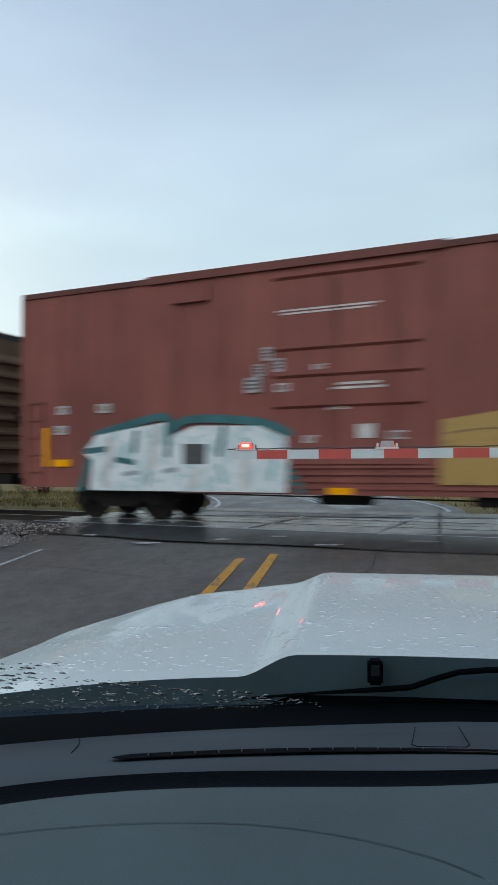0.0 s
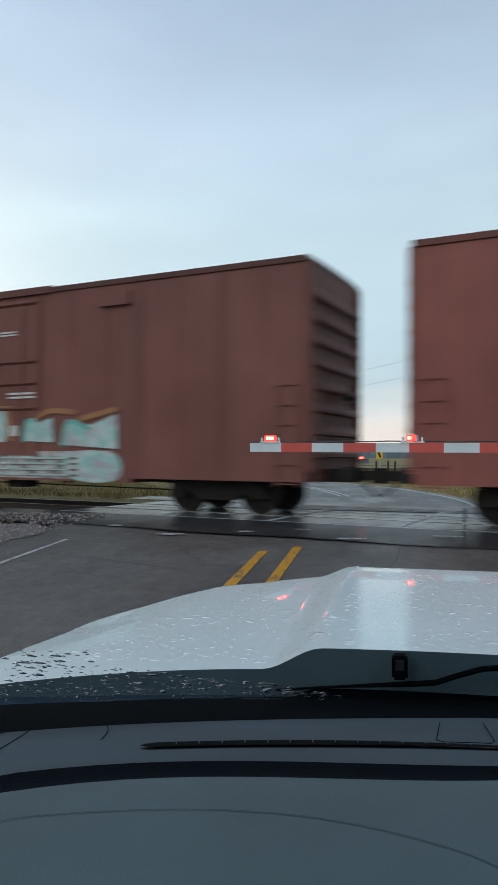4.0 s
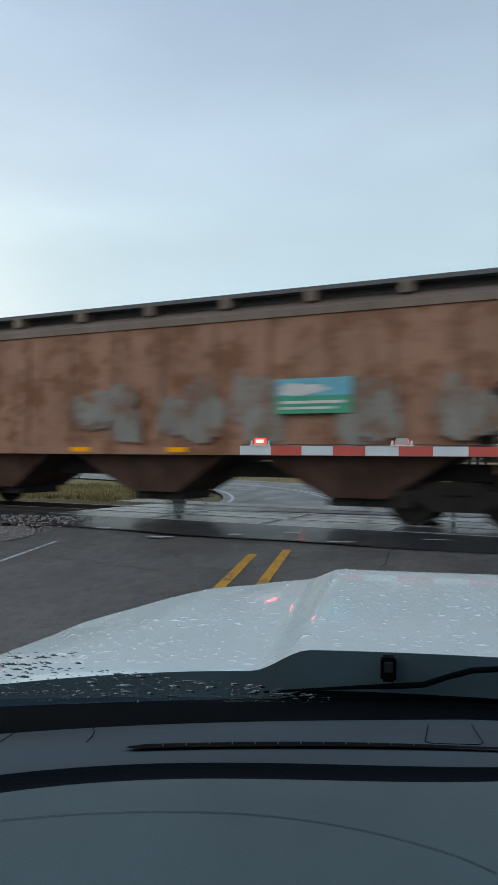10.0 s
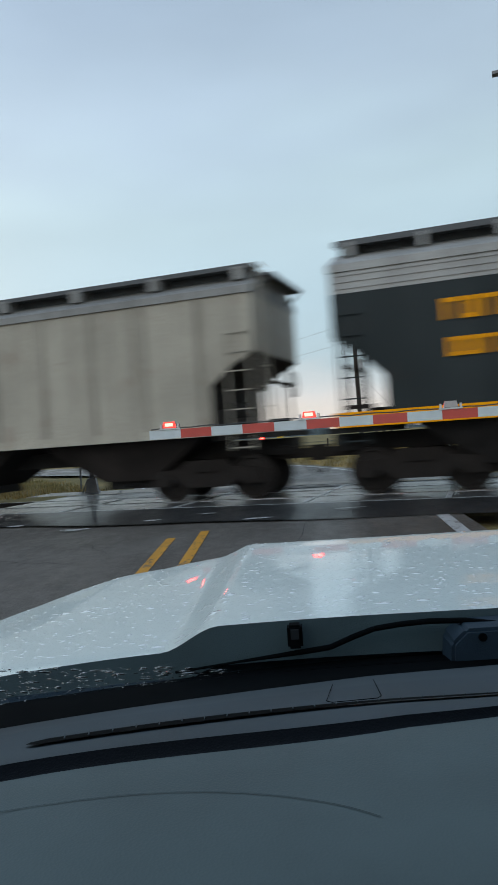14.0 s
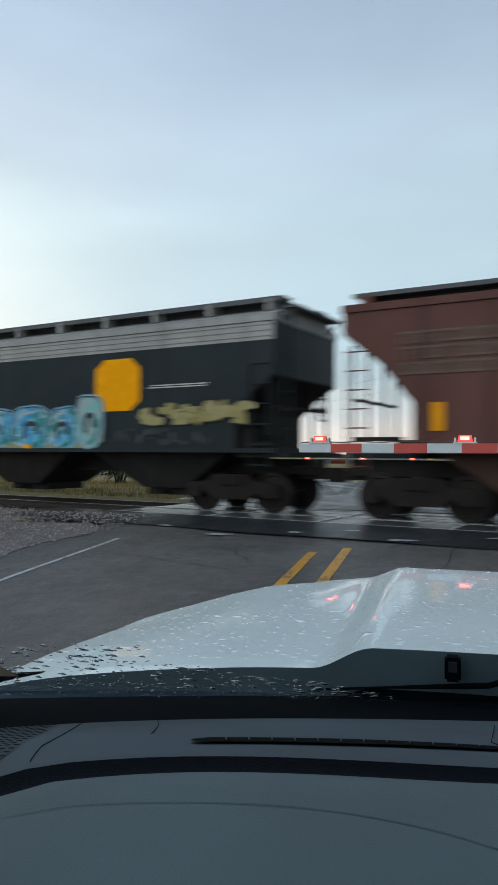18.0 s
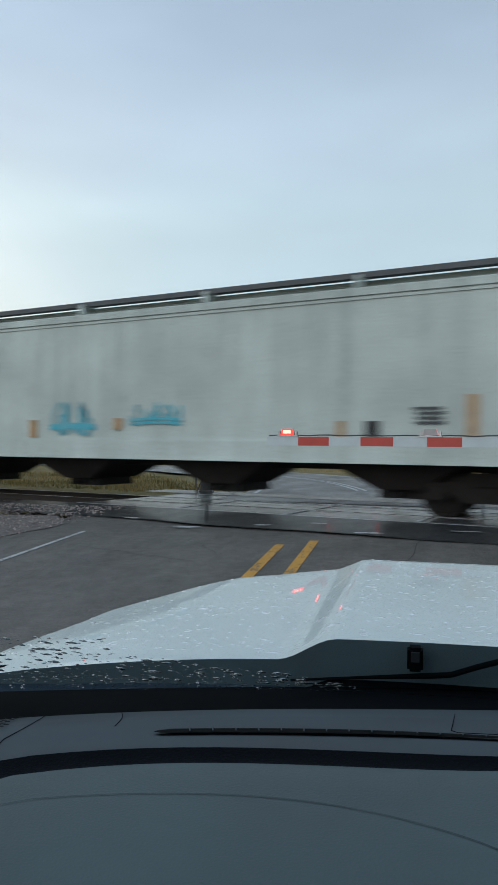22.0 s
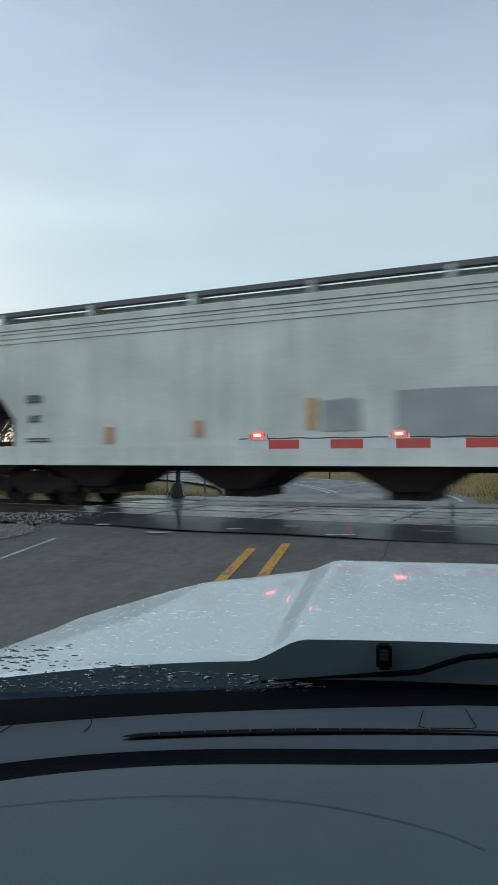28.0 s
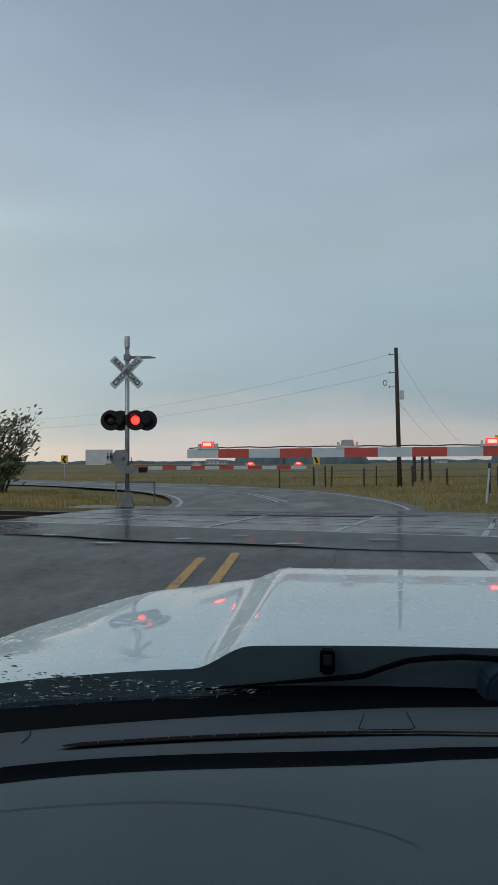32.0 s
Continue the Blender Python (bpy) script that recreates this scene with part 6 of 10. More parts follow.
    part("reflector", bm, MAT["Y"], c)


def patch(c, x0, x1, z0, z1, col):
    bm = bmesh.new()
    quad = random.Random(round(x0 * 50))
    if col == "L":
        for _ in range(24):
            a, b = quad.uniform(x0 - 0.4, x1 - 0.1), quad.uniform(z0 - 0.05, z1 - 0.5)
            wobbly(bm, a, a + quad.uniform(0.25, 0.6), b, b + quad.uniform(0.3, 0.75) * (z1 - z0), next_off(), quad, 14, 0.16)
        part("bare_patch", bm, MAT[col], c)
        return
    j = [quad.uniform(-0.03, 0.03) for _ in range(10)]
    shape(bm, [(x0 + j[0], z0 + 0.02), ((x0 + x1) / 2, z0 + j[1]), (x1 + j[2], z0 + 0.03), (x1 + j[3], (z0 + z1) / 2), (x1 + j[4], z1 - 0.03), (x0 * 0.3 + x1 * 0.7, z1 + j[5]), (x0 * 0.7 + x1 * 0.3, z1 + j[6]), (x0 + j[7], z1 - 0.02), (x0 + j[8], (z0 + z1) / 2)], next_off())
    part("overpaint", bm, MAT[col], c)


def block(c, x0, x1, z0, z1, col):
    """One plain block in place of a large painted letter."""
    bm = bmesh.new()
    quad_side(bm, x0, x1, z0, z1, next_off())
    part("logo_block", bm, MAT[col], c)


def smears(c, x0, x1, z0, z1, col):
    """Runs of rust and grime: many thin tapering streaks."""
    rng = random.Random(round(x0 * 70 + z0 * 11))
    bm = bmesh.new()
    o = next_off() + 0.075
    for _ in range(round((x1 - x0) * 9)):
        x = rng.uniform(x0, x1)
        w = rng.uniform(0.015, 0.07)
        zt = z0 + (z1 - z0) * rng.uniform(0.25, 1.0)
        zb = max(z0, zt - (z1 - z0) * rng.uniform(0.12, 0.6))
        s = rng.uniform(-0.03, 0.03)
        zm = zb + (zt - zb) * rng.uniform(0.4, 0.8)
        bm.faces.new([bm.verts.new((px, -SIDE - o, pz)) for px, pz in ((x - w * 0.3 + s, zb), (x + w * 0.3 + s, zb + 0.03), (x + w, zm), (x + w * 0.5, zt), (x - w * 0.4, zt - 0.03), (x - w, zm - 0.05))])
    part("rust_streaks", bm, MAT[col], c)


def shape(bm, pts, off):
    bm.faces.new([bm.verts.new((x, -SIDE - off, z)) for x, z in pts])


def rounded(pts, closed, n=4):
    """Points of a smooth curve through pts."""
    k, out = len(pts), []
    for i in range(k if closed else k - 1):
        q = [pts[(i + j) % k] if closed else pts[min(max(i + j, 0), k - 1)] for j in (-1, 0, 1, 2)]
        for m in range(n):
            t = m / n
            out.append(tuple(0.5 * (2 * b + (d - a) * t + (2 * a - 5 * b + 4 * d - e) * t * t + (3 * b - a - 3 * d + e) * t ** 3) for a, b, d, e in zip(*q)))
    return out if closed else out + [tuple(pts[-1])]


def daub(c, polys, mat, off, name="graffiti", soft=True):
    """Sprayed fields with rounded outlines."""
    bm = bmesh.new()
    for i, p in enumerate(polys):
        shape(bm, rounded(p, True) if soft else p, off + 0.0004 * i)
    return part(name, bm, mat, c)


def stroke(bm, pts, w, off):
    """One sprayed line of width w with round ends."""
    line = [Vector((x, 0, z)) for x, z in rounded(pts, False)]
    left, right = [], []
    for i, p in enumerate(line):
        t = line[min(i + 1, len(line) - 1)] - line[max(i - 1, 0)]
        t = t.normalized() if t.length > 1e-5 else Vector((1, 0, 0))
        q = Vector((-t.z, 0, t.x)) * w / 2
        left.append(bm.verts.new((p.x + q.x, -SIDE - off, p.z + q.z)))
        right.append(bm.verts.new((p.x - q.x, -SIDE - off, p.z - q.z)))
    for i in range(len(line) - 1):
        bm.faces.new((left[i], right[i], right[i + 1], left[i + 1]))
    for a, b, p, q in ((left[0], right[0], line[0], line[1]), (right[-1], left[-1], line[-1], line[-2])):
        t = (p - q).normalized() * w / 2
        d = Vector(((b.co.x - a.co.x) / 2, 0, (b.co.z - a.co.z) / 2))
        arc = [bm.verts.new((p.x + t.x * s2 + d.x * c2, -SIDE - off, p.z + t.z * s2 + d.z * c2)) for c2, s2 in ((0.7, 0.71), (0.0, 1.0), (-0.7, 0.71))]
        bm.faces.new((a, b, *arc))


def strokes(c, paths, w, mat, off, name="graffiti_stroke"):
    bm = bmesh.new()
    for i, p in enumerate(paths):
        stroke(bm, p, w, off + 0.0004 * i)
    return part(name, bm, mat, c)


def spots(c, x0, x1, z0, z1, n, size, mat, off, seed, name="graffiti"):
    rng = random.Random(seed)
    bm = bmesh.new()
    for i in range(n):
        a, b = rng.uniform(x0, x1), rng.uniform(z0, z1)
        wobbly(bm, a, a + size * rng.uniform(0.5, 1.5), b, b + size * rng.uniform(0.4, 1.1), off + 0.0003 * i, rng, 12, 0.12)
    return part(name, bm, mat, c)


def worn_sign(c, x0, x1, z0, z1):
    """A large white emblem, flaked to a ragged shield."""
    rng = random.Random(round(x0 * 10))
    bm = bmesh.new()
    o = next_off()
    for i in range(46):
        v = rng.random()
        half = (x1 - x0) * (0.25 + 0.3 * math.sin(3.14 * min(1, v + 0.12)))
        x, z = (x0 + x1) / 2 + rng.uniform(-half, half) * 0.8, z0 + (z1 - z0) * v
        wobbly(bm, x - 0.07, x + 0.08, z - 0.05, z + 0.06, o + 0.0002 * i, rng, 9, 0.25)
    part("worn_emblem", bm, MAT["G"], c, "flaked pale emblem")
    OFF[0] = o + 0.009


DOORS = {}


def graf(c, x0, x1, z0, z1, key):
    """A sprayed piece; where it crosses the doors it runs on over their face."""
    piece(c, x0, x1, z0, z1, key)
    if c.name in DOORS:
        d0, d1, low = DOORS[c.name]
        a, b, z = max(x0, d0 + 0.04), min(x1, d1 - 0.04), max(z0, low + 0.02)
        if b - a > 0.5 and z1 - z > 0.3:
            kept = OFF[0]
            OFF[0] = 0.044
            piece(c, a, b, z, z1, key)
            OFF[0] = kept


def piece(c, x0, x1, z0, z1, key):
    """A sprayed piece: one crowded mass of slanted colour fields with a darker rim, slits and strokes; no lettering."""
    rng = random.Random(round(x0 * 100) * 7 + round(z0 * 50))
    w, h = x1 - x0, z1 - z0
    o = next_off() + 0.004
    OFF[0] = o
    thin = key in ("scribble", "blue_thin", "teal_thin")
    n = max(2, round(w / max(0.35, h * 0.66)))
    lw = w / n
    if thin:
        bm = bmesh.new()
        for i in range(n * 3):
            xx = x0 + w * (i + rng.random()) / (n * 3 + 1)
            path = [(xx, z0 + h * rng.uniform(0.05, 0.4))]
            for _ in range(rng.choice((2, 3, 4))):
                path.append((min(x1, max(x0, path[-1][0] + lw * rng.uniform(-0.25, 0.5))), z0 + h * rng.uniform(0.0, 1.0)))
            stroke(bm, path, min(0.09, h * 0.10), o + 0.0004 * i)
        for i in range(2):
            zz = z0 + h * rng.uniform(0.0, 0.3)
            stroke(bm, [(x0 + w * 0.05, zz), (x0 + w * 0.5, zz + 0.04), (x0 + w * 0.95, zz)], min(0.09, h * 0.10), o + 0.0004 * (n * 3 + i))
        part("graffiti", bm, SPRAY[key], c)
        return
    tops = [(x0 + w * i / (2 * n), z0 + h * rng.uniform(0.80, 1.0) * (0.82 if i in (0, 2 * n) else 1)) for i in range(2 * n + 1)]
    daub(c, [[(x0 - 0.05, z0)] + tops + [(x1 + 0.06, z0 + h * 0.3), (x1 + 0.04, z0)]], SPRAY[key], o, "graffiti")
    fill, rim, wide = bmesh.new(), bmesh.new(), min(0.26, h * 0.16)
    k = 0
    for i in range(n):
        lean = rng.uniform(-0.10, 0.16)
        up = rng.uniform(0.86, 1.0)
        for path in GLYPHS[rng.randrange(len(GLYPHS))]:
            pts = [(x0 + lw * (i + 0.04 + 0.92 * min(1, max(0, u + rng.uniform(-0.09, 0.09) + lean * (v - 0.5)))), z0 + h * (0.08 + 0.84 * up * (v + rng.uniform(-0.05, 0.05)))) for u, v in path]
            stroke(rim, pts, wide * 1.42, o + 0.002 + 0.0007 * k)
            stroke(fill, pts, wide, o + 0.0023 + 0.0007 * k)
            k += 1
    part("graffiti_edge", rim, edge_mat(key), c)
    part("graffiti", fill, SPRAY[key], c)
    top = o + 0.004 + 0.0007 * k
    if key != "white_soft":
        bm = bmesh.new()
        for i in range(n * 2):
            a, zz = x0 + w * rng.uniform(0.03, 0.93), z0 + h * rng.uniform(0.2, 0.85)
            ln = lw * rng.uniform(0.10, 0.24)
            stroke(bm, [(a, zz), (a + ln * 0.6, zz + ln * 0.25), (a + ln, zz + ln * rng.uniform(-0.2, 0.5))], wide * 0.22, top)
        part("graffiti_highlight", bm, MAT["W"], c)
    OFF[0] = top + 0.001


# bent strokes of crowded sprayed shapes, in a cell one wide and one high
GLYPHS = (
    [[(0.12, 0.0), (0.16, 0.5), (0.12, 1.0)], [(0.2, 0.95), (0.75, 0.85), (0.6, 0.5), (0.25, 0.5)], [(0.4, 0.45), (0.85, 0.0)]],
    [[(0.85, 0.85), (0.5, 1.0), (0.12, 0.7), (0.12, 0.25), (0.5, 0.02), (0.86, 0.2)]],
    [[(0.15, 1.0), (0.2, 0.0)], [(0.8, 1.0), (0.78, 0.5), (0.85, 0.0)], [(0.2, 0.45), (0.8, 0.55)]],
    [[(0.82, 0.92), (0.3, 0.95), (0.2, 0.62), (0.72, 0.42), (0.7, 0.08), (0.15, 0.06)]],
    [[(0.5, 0.0), (0.46, 0.5), (0.52, 0.95)], [(0.05, 0.9), (0.95, 1.0)]],
    [[(0.1, 0.0), (0.15, 0.95), (0.5, 0.4), (0.85, 1.0), (0.9, 0.0)]],
    [[(0.2, 0.3), (0.5, 0.02), (0.85, 0.35), (0.8, 0.8), (0.45, 0.98), (0.15, 0.7), (0.22, 0.3)]],
)


def dome(c, x0, x1, z0, z1):
    """A dome-shaped mint piece: pale fields above, green lumps below, black strokes and a mustard patch."""
    rng = random.Random(4)
    w, h = x1 - x0, z1 - z0
    o = next_off() + 0.004
    OFF[0] = o

    def at(pts):
        return [(x0 + w * a, z0 + h * b) for a, b in pts]
    bm = bmesh.new()
    shape(bm, at([(0, 0.08), (0.02, 0.24), (0.10, 0.47), (0.18, 0.62), (0.24, 0.77), (0.35, 0.89), (0.45, 1.0), (0.52, 0.90), (0.62, 0.84), (0.76, 0.80), (0.86, 0.66), (0.91, 0.48), (1.0, 0.2), (1.0, 0.0), (0.5, 0.0), (0.47, 0.05), (0.13, 0.06)]), o)
    part("graffiti", bm, mottle("graffiti_dome", (0.30, 0.54, 0.50), (0.46, 0.57, 0.54), (0.24, 0.50, 0.49), (0.05, 0.32, 0.24), 2.4), c)
    for nm, key2, polys in (
            ("graffiti", "mint_white", [[(0.21, 0.52), (0.26, 0.76), (0.36, 0.80), (0.39, 0.78), (0.38, 0.52)], [(0.43, 0.55), (0.42, 0.78), (0.52, 0.82), (0.555, 0.78), (0.55, 0.54)], [(0.58, 0.42), (0.585, 0.78), (0.69, 0.80), (0.71, 0.76), (0.70, 0.42)]]),
            ("graffiti", "green_dark", [[(0.17, 0.04), (0.19, 0.24), (0.22, 0.46), (0.34, 0.50), (0.36, 0.25), (0.44, 0.24), (0.47, 0.45), (0.495, 0.46), (0.50, 0.05), (0.42, 0.05), (0.41, 0.2), (0.27, 0.2), (0.26, 0.04)],
                                        [(0.56, 0.02), (0.57, 0.40), (0.70, 0.46), (0.74, 0.34), (0.73, 0.22), (0.63, 0.20), (0.61, 0.02)], [(0.72, 0.02), (0.75, 0.22), (0.79, 0.20), (0.80, 0.02)]]),
            ("graffiti", "mustard", [[(0.395, 0.25), (0.39, 0.46), (0.43, 0.47), (0.44, 0.25)]]),
            ("graffiti_edge", None, [[(0.71, 0.44), (0.715, 0.60), (0.80, 0.61), (0.795, 0.43)]])):
        o += 0.003
        bm = bmesh.new()
        for q in polys:
            shape(bm, at(q), o)
        part(nm, bm, SPRAY[key2] if key2 else plain("brick_red_gap", (0.17, 0.055, 0.045), 0.6), c)
    o += 0.003
    bm = bmesh.new()
    for _ in range(44):
        a, b = rng.uniform(0.08, 0.93), rng.uniform(0.04, 0.84)
        if b > 0.9 - 1.5 * abs(a - 0.48):
            continue
        ln, g = rng.uniform(0.04, 0.10), rng.uniform(0.012, 0.03)
        shape(bm, at([(a, b), (a + ln * 0.6, b - g * 0.5), (a + ln, b + g * 0.5), (a + ln * 0.5, b + g), (a + 0.01, b + g * 1.2)]), o)
    part("graffiti_stroke", bm, plain("black_spray", (0.03, 0.035, 0.035), 0.6), c)
    bm = bmesh.new()
    for _ in range(16):
        a, b = rng.uniform(0.10, 0.95), rng.uniform(0.04, 0.22)
        ln, g = rng.uniform(0.03, 0.09), rng.uniform(0.02, 0.05)
        shape(bm, at([(a, b), (a + ln, b - g * 0.2), (a + ln * 0.8, b + g), (a + 0.01, b + g * 0.8)]), o + 0.001)
    part("graffiti_stroke", bm, SPRAY["white_teal"], c)
    OFF[0] = o + 0.002


def lettered(c, txt, x0, x1, z0, z1, mat, off, bold=0.05, arch=0.0, name="graffiti"):
    """A sprayed letter or word stretched to its box; arch lifts its middle."""
    bm = letters(txt, 1.0, bold)
    lo = [min(v.co[k] for v in bm.verts) for k in range(3)]
    hi = [max(v.co[k] for v in bm.verts) for k in range(3)]
    for v in bm.verts:
        u, q = (v.co.x - lo[0]) / (hi[0] - lo[0]), (v.co.z - lo[2]) / (hi[2] - lo[2])
        v.co = (x0 + (x1 - x0) * u, -SIDE - off, z0 + (z1 - z0) * q + arch * (1 - (2 * u - 1) ** 2) * q)
    return part(name, bm, mat, c)


def hype(c):
    """A white word arched over a dark crescent."""
    o = next_off()
    black, white = edge_mat("white_black"), SPRAY["white_black"]
    daub(c, [[(2.25, 2.20), (2.65, 2.39), (3.53, 2.50), (4.36, 2.50), (5.34, 2.32), (6.27, 2.13), (6.55, 1.81), (6.40, 0.74), (4.4, 0.70), (2.64, 0.70), (2.24, 1.05)]], white, o)
    daub(c, [[(2.40, 2.18), (3.53, 2.42), (4.40, 2.42), (5.34, 2.24), (6.20, 2.02), (6.32, 1.5), (6.2, 0.82), (5.4, 1.0), (4.2, 1.30), (3.0, 1.26), (2.42, 1.36)]], black, o + 0.003)
    for ch, xa, xb, za, zb in (("H", 2.48, 3.56, 1.34, 2.34), ("Y", 3.48, 4.60, 1.38, 2.42), ("P", 4.60, 5.46, 1.16, 2.30), ("E", 5.46, 6.34, 0.84, 2.10)):
        lettered(c, ch, xa, xb, za, zb, white, o + 0.006, 0.055)
    daub(c, [[(2.38, 0.98), (3.09, 1.28), (3.94, 1.33), (4.75, 1.18), (5.60, 0.80), (5.33, 0.71), (2.75, 0.68)]], MAT["D"], o + 0.008)
    strokes(c, [[(4.55, 1.36), (5.1, 1.10), (5.7, 0.84), (6.45, 0.76)], [(2.42, 0.95), (2.9, 1.32), (3.9, 1.40)]], 0.09, SPRAY["green_mint"], o + 0.010)
    spots(c, 6.45, 7.2, 0.8, 1.6, 9, 0.34, SPRAY["white_soft"], o, 3)
    OFF[0] = o + 0.013


def white_lobes(c):
    """Joined white block forms under a teal rim, with dark teal gaps between them."""
    o = next_off()
    rim = edge_mat("white_teal")
    strokes(c, [[(-7.16, 1.92), (-6.31, 2.12), (-5.41, 2.27), (-5.21, 2.0)], [(-5.21, 1.98), (-4.73, 2.20), (-3.19, 2.10), (-2.55, 1.86)], [(-7.6, 0.72), (-7.35, 1.4)], [(-2.58, 1.2), (-2.3, 0.74)]], 0.17, rim, o)
    daub(c, [[(-7.35, 0.68), (-7.27, 1.35), (-7.54, 1.53), (-7.16, 1.90), (-6.31, 2.03), (-5.36, 2.15), (-5.33, 1.67), (-5.16, 1.88), (-4.64, 2.06), (-3.19, 2.02), (-2.61, 1.79), (-2.56, 1.24), (-2.60, 0.68)]], mottle("graffiti_white_block", (0.60, 0.65, 0.67), (0.68, 0.71, 0.72), (0.63, 0.67, 0.68), (0.42, 0.54, 0.56), 3.4), o + 0.003, soft=False)
    daub(c, [[(-4.94, 1.68), (-4.38, 1.67), (-4.40, 1.25), (-4.93, 1.25)]], MAT["D"], o + 0.005, "graffiti_shade", False)
    strokes(c, [[(-7.45, 1.55), (-6.9, 1.60)], [(-5.29, 2.05), (-5.31, 1.45)], [(-3.97, 1.98), (-4.07, 1.45)], [(-6.11, 1.94), (-6.16, 1.55)], [(-6.6, 1.36), (-6.2, 1.30)]], 0.13, rim, o + 0.006)
    strokes(c, [[(-6.42, 1.04), (-6.05, 1.08)], [(-4.09, 1.22), (-3.95, 0.88)], [(-2.85, 1.4), (-2.94, 0.95)], [(-5.4, 1.1), (-5.1, 1.15)], [(-3.5, 1.75), (-3.3, 1.5)], [(-5.8, 0.8), (-5.75, 1.05)]], 0.10, SPRAY["grey_teal"], o + 0.007)
    strokes(c, [[(-6.9, 0.8), (-6.8, 1.8)], [(-5.7, 1.2), (-5.6, 2.0)], [(-4.7, 0.8), (-4.6, 1.1)], [(-3.5, 0.8), (-3.5, 1.4)]], 0.16, MAT["W"], o + 0.009, "graffiti")
    OFF[0] = o + 0.011


def upright_blocks(c):
    """A short row of upright blocks in blue, teal, lilac and aqua under a pale ragged rim."""
    o = next_off()
    strokes(c, [[(3.17, 2.14), (3.33, 2.42), (4.18, 2.47), (5.25, 2.47), (5.64, 2.46), (5.90, 2.59)], [(5.85, 2.4), (5.75, 1.9), (5.8, 1.6)]], 0.15, SPRAY["grey_teal"], o)
    for i, (x0, x1, z0, z1, col) in enumerate(((3.33, 3.83, 1.48, 2.39, (0.03, 0.13, 0.36)), (3.88, 4.53, 1.86, 2.41, (0.05, 0.40, 0.37)), (3.84, 4.49, 1.46, 1.87, (0.34, 0.40, 0.42)), (4.52, 5.10, 1.46, 2.40, (0.34, 0.30, 0.46)), (5.13, 5.74, 1.97, 2.40, (0.04, 0.38, 0.46)), (5.12, 5.6, 1.5, 1.98, (0.26, 0.36, 0.16)))):
        j = 0.05 * math.sin(7.0 * i)
        daub(c, [[(x0 + j, z0), (x0 - j, (z0 + z1) / 2), (x0, z1 - 0.04), (x1 + j, z1), (x1, (z0 + z1) / 2), (x1 - j, z0 + 0.02)]], mottle("graffiti_block_%d" % i, col, tuple(v * 0.75 for v in col), tuple(min(0.6, v * 1.25 + 0.03) for v in col), col, 4.0, 0.08), o + 0.003, soft=False)
    strokes(c, [[(3.5, 2.2), (3.6, 1.9), (3.5, 1.6)], [(4.0, 1.75), (4.4, 1.7)], [(4.7, 2.2), (4.8, 1.7)], [(5.2, 1.7), (5.5, 1.75)]], 0.07, SPRAY["white_blue"], o + 0.006, "graffiti_highlight")
    spots(c, 1.6, 2.9, 1.8, 2.05, 16, 0.2, SPRAY["white_soft"], o, 4)
    OFF[0] = o + 0.008


def faint_bubbles(c):
    """Weathered tan, green and mauve writing, only its dark upper strokes still clear."""
    o = next_off()
    for mat, box4, seed, size in ((mottle("graffiti_tan_haze", (0.40, 0.33, 0.19), (0.44, 0.37, 0.24), (0.45, 0.39, 0.28), (0.36, 0.32, 0.10), 2.6, 0.08), (-5.5, -2.5, 1.75, 2.4), 3, 0.42),
                                  (mottle("graffiti_mauve_haze", (0.30, 0.265, 0.25), (0.36, 0.315, 0.285), (0.27, 0.24, 0.235), (0.36, 0.32, 0.275), 2.6, 0.08), (0.75, 3.8, 1.62, 2.25), 5, 0.42)):
        spots(c, *box4, 34, size, mat, o, seed)
    daub(c, [[(-2.1, 1.6), (-2.15, 2.1), (-1.8, 2.5), (-1.1, 2.62), (-0.3, 2.55), (0.1, 2.6), (0.25, 2.1), (0.2, 1.6), (-1.0, 1.52)]], mottle("graffiti_green_haze", (0.27, 0.33, 0.24), (0.33, 0.37, 0.28), (0.24, 0.32, 0.25), (0.37, 0.37, 0.30), 2.4, 0.08), o + 0.011)
    dark = MAT["D"]
    strokes(c, [[(-2.0, 1.7), (-2.0, 2.2), (-1.6, 2.55)], [(-1.2, 2.58), (-0.8, 2.50)], [(-0.5, 2.5), (0.05, 2.56)], [(-1.5, 1.75), (-1.5, 2.15), (-1.1, 2.3), (-0.9, 2.0), (-1.1, 1.8)], [(-0.5, 2.2), (-0.2, 2.2)], [(-0.5, 1.85), (-0.1, 1.85)],
                [(0.8, 1.9), (0.85, 2.3), (1.25, 2.43)], [(1.4, 2.36), (1.9, 2.45)], [(2.1, 2.38), (2.5, 2.44)], [(2.7, 2.40), (3.5, 2.38)], [(0.9, 1.85), (1.3, 1.88)], [(1.7, 2.1), (2.0, 2.0)], [(2.2, 1.95), (2.6, 1.95)], [(2.9, 2.15), (3.3, 2.15)], [(3.0, 1.9), (3.3, 1.88)],
                [(-5.1, 2.35), (-4.6, 2.3)], [(-5.0, 2.0), (-4.6, 2.05)], [(-4.2, 2.3), (-4.0, 1.9)], [(-3.6, 2.2), (-3.5, 1.95), (-3.3, 2.2)], [(-3.0, 2.25), (-2.95, 1.9)], [(-4.4, 2.5), (-3.6, 2.48)]], 0.055, dark, o + 0.014)
    strokes(c, [[(-5.2, 2.5), (-4.8, 2.55)], [(-4.4, 2.52), (-3.4, 2.5)], [(-5.8, 2.3), (-5.6, 2.4), (-5.4, 2.2), (-5.5, 1.95)]], 0.10, SPRAY["mustard"], o + 0.013)
    spots(c, -6.95, -5.3, 2.65, 3.5, 26, 0.16, dark, o, 8, "stain")
    OFF[0] = o + 0.017


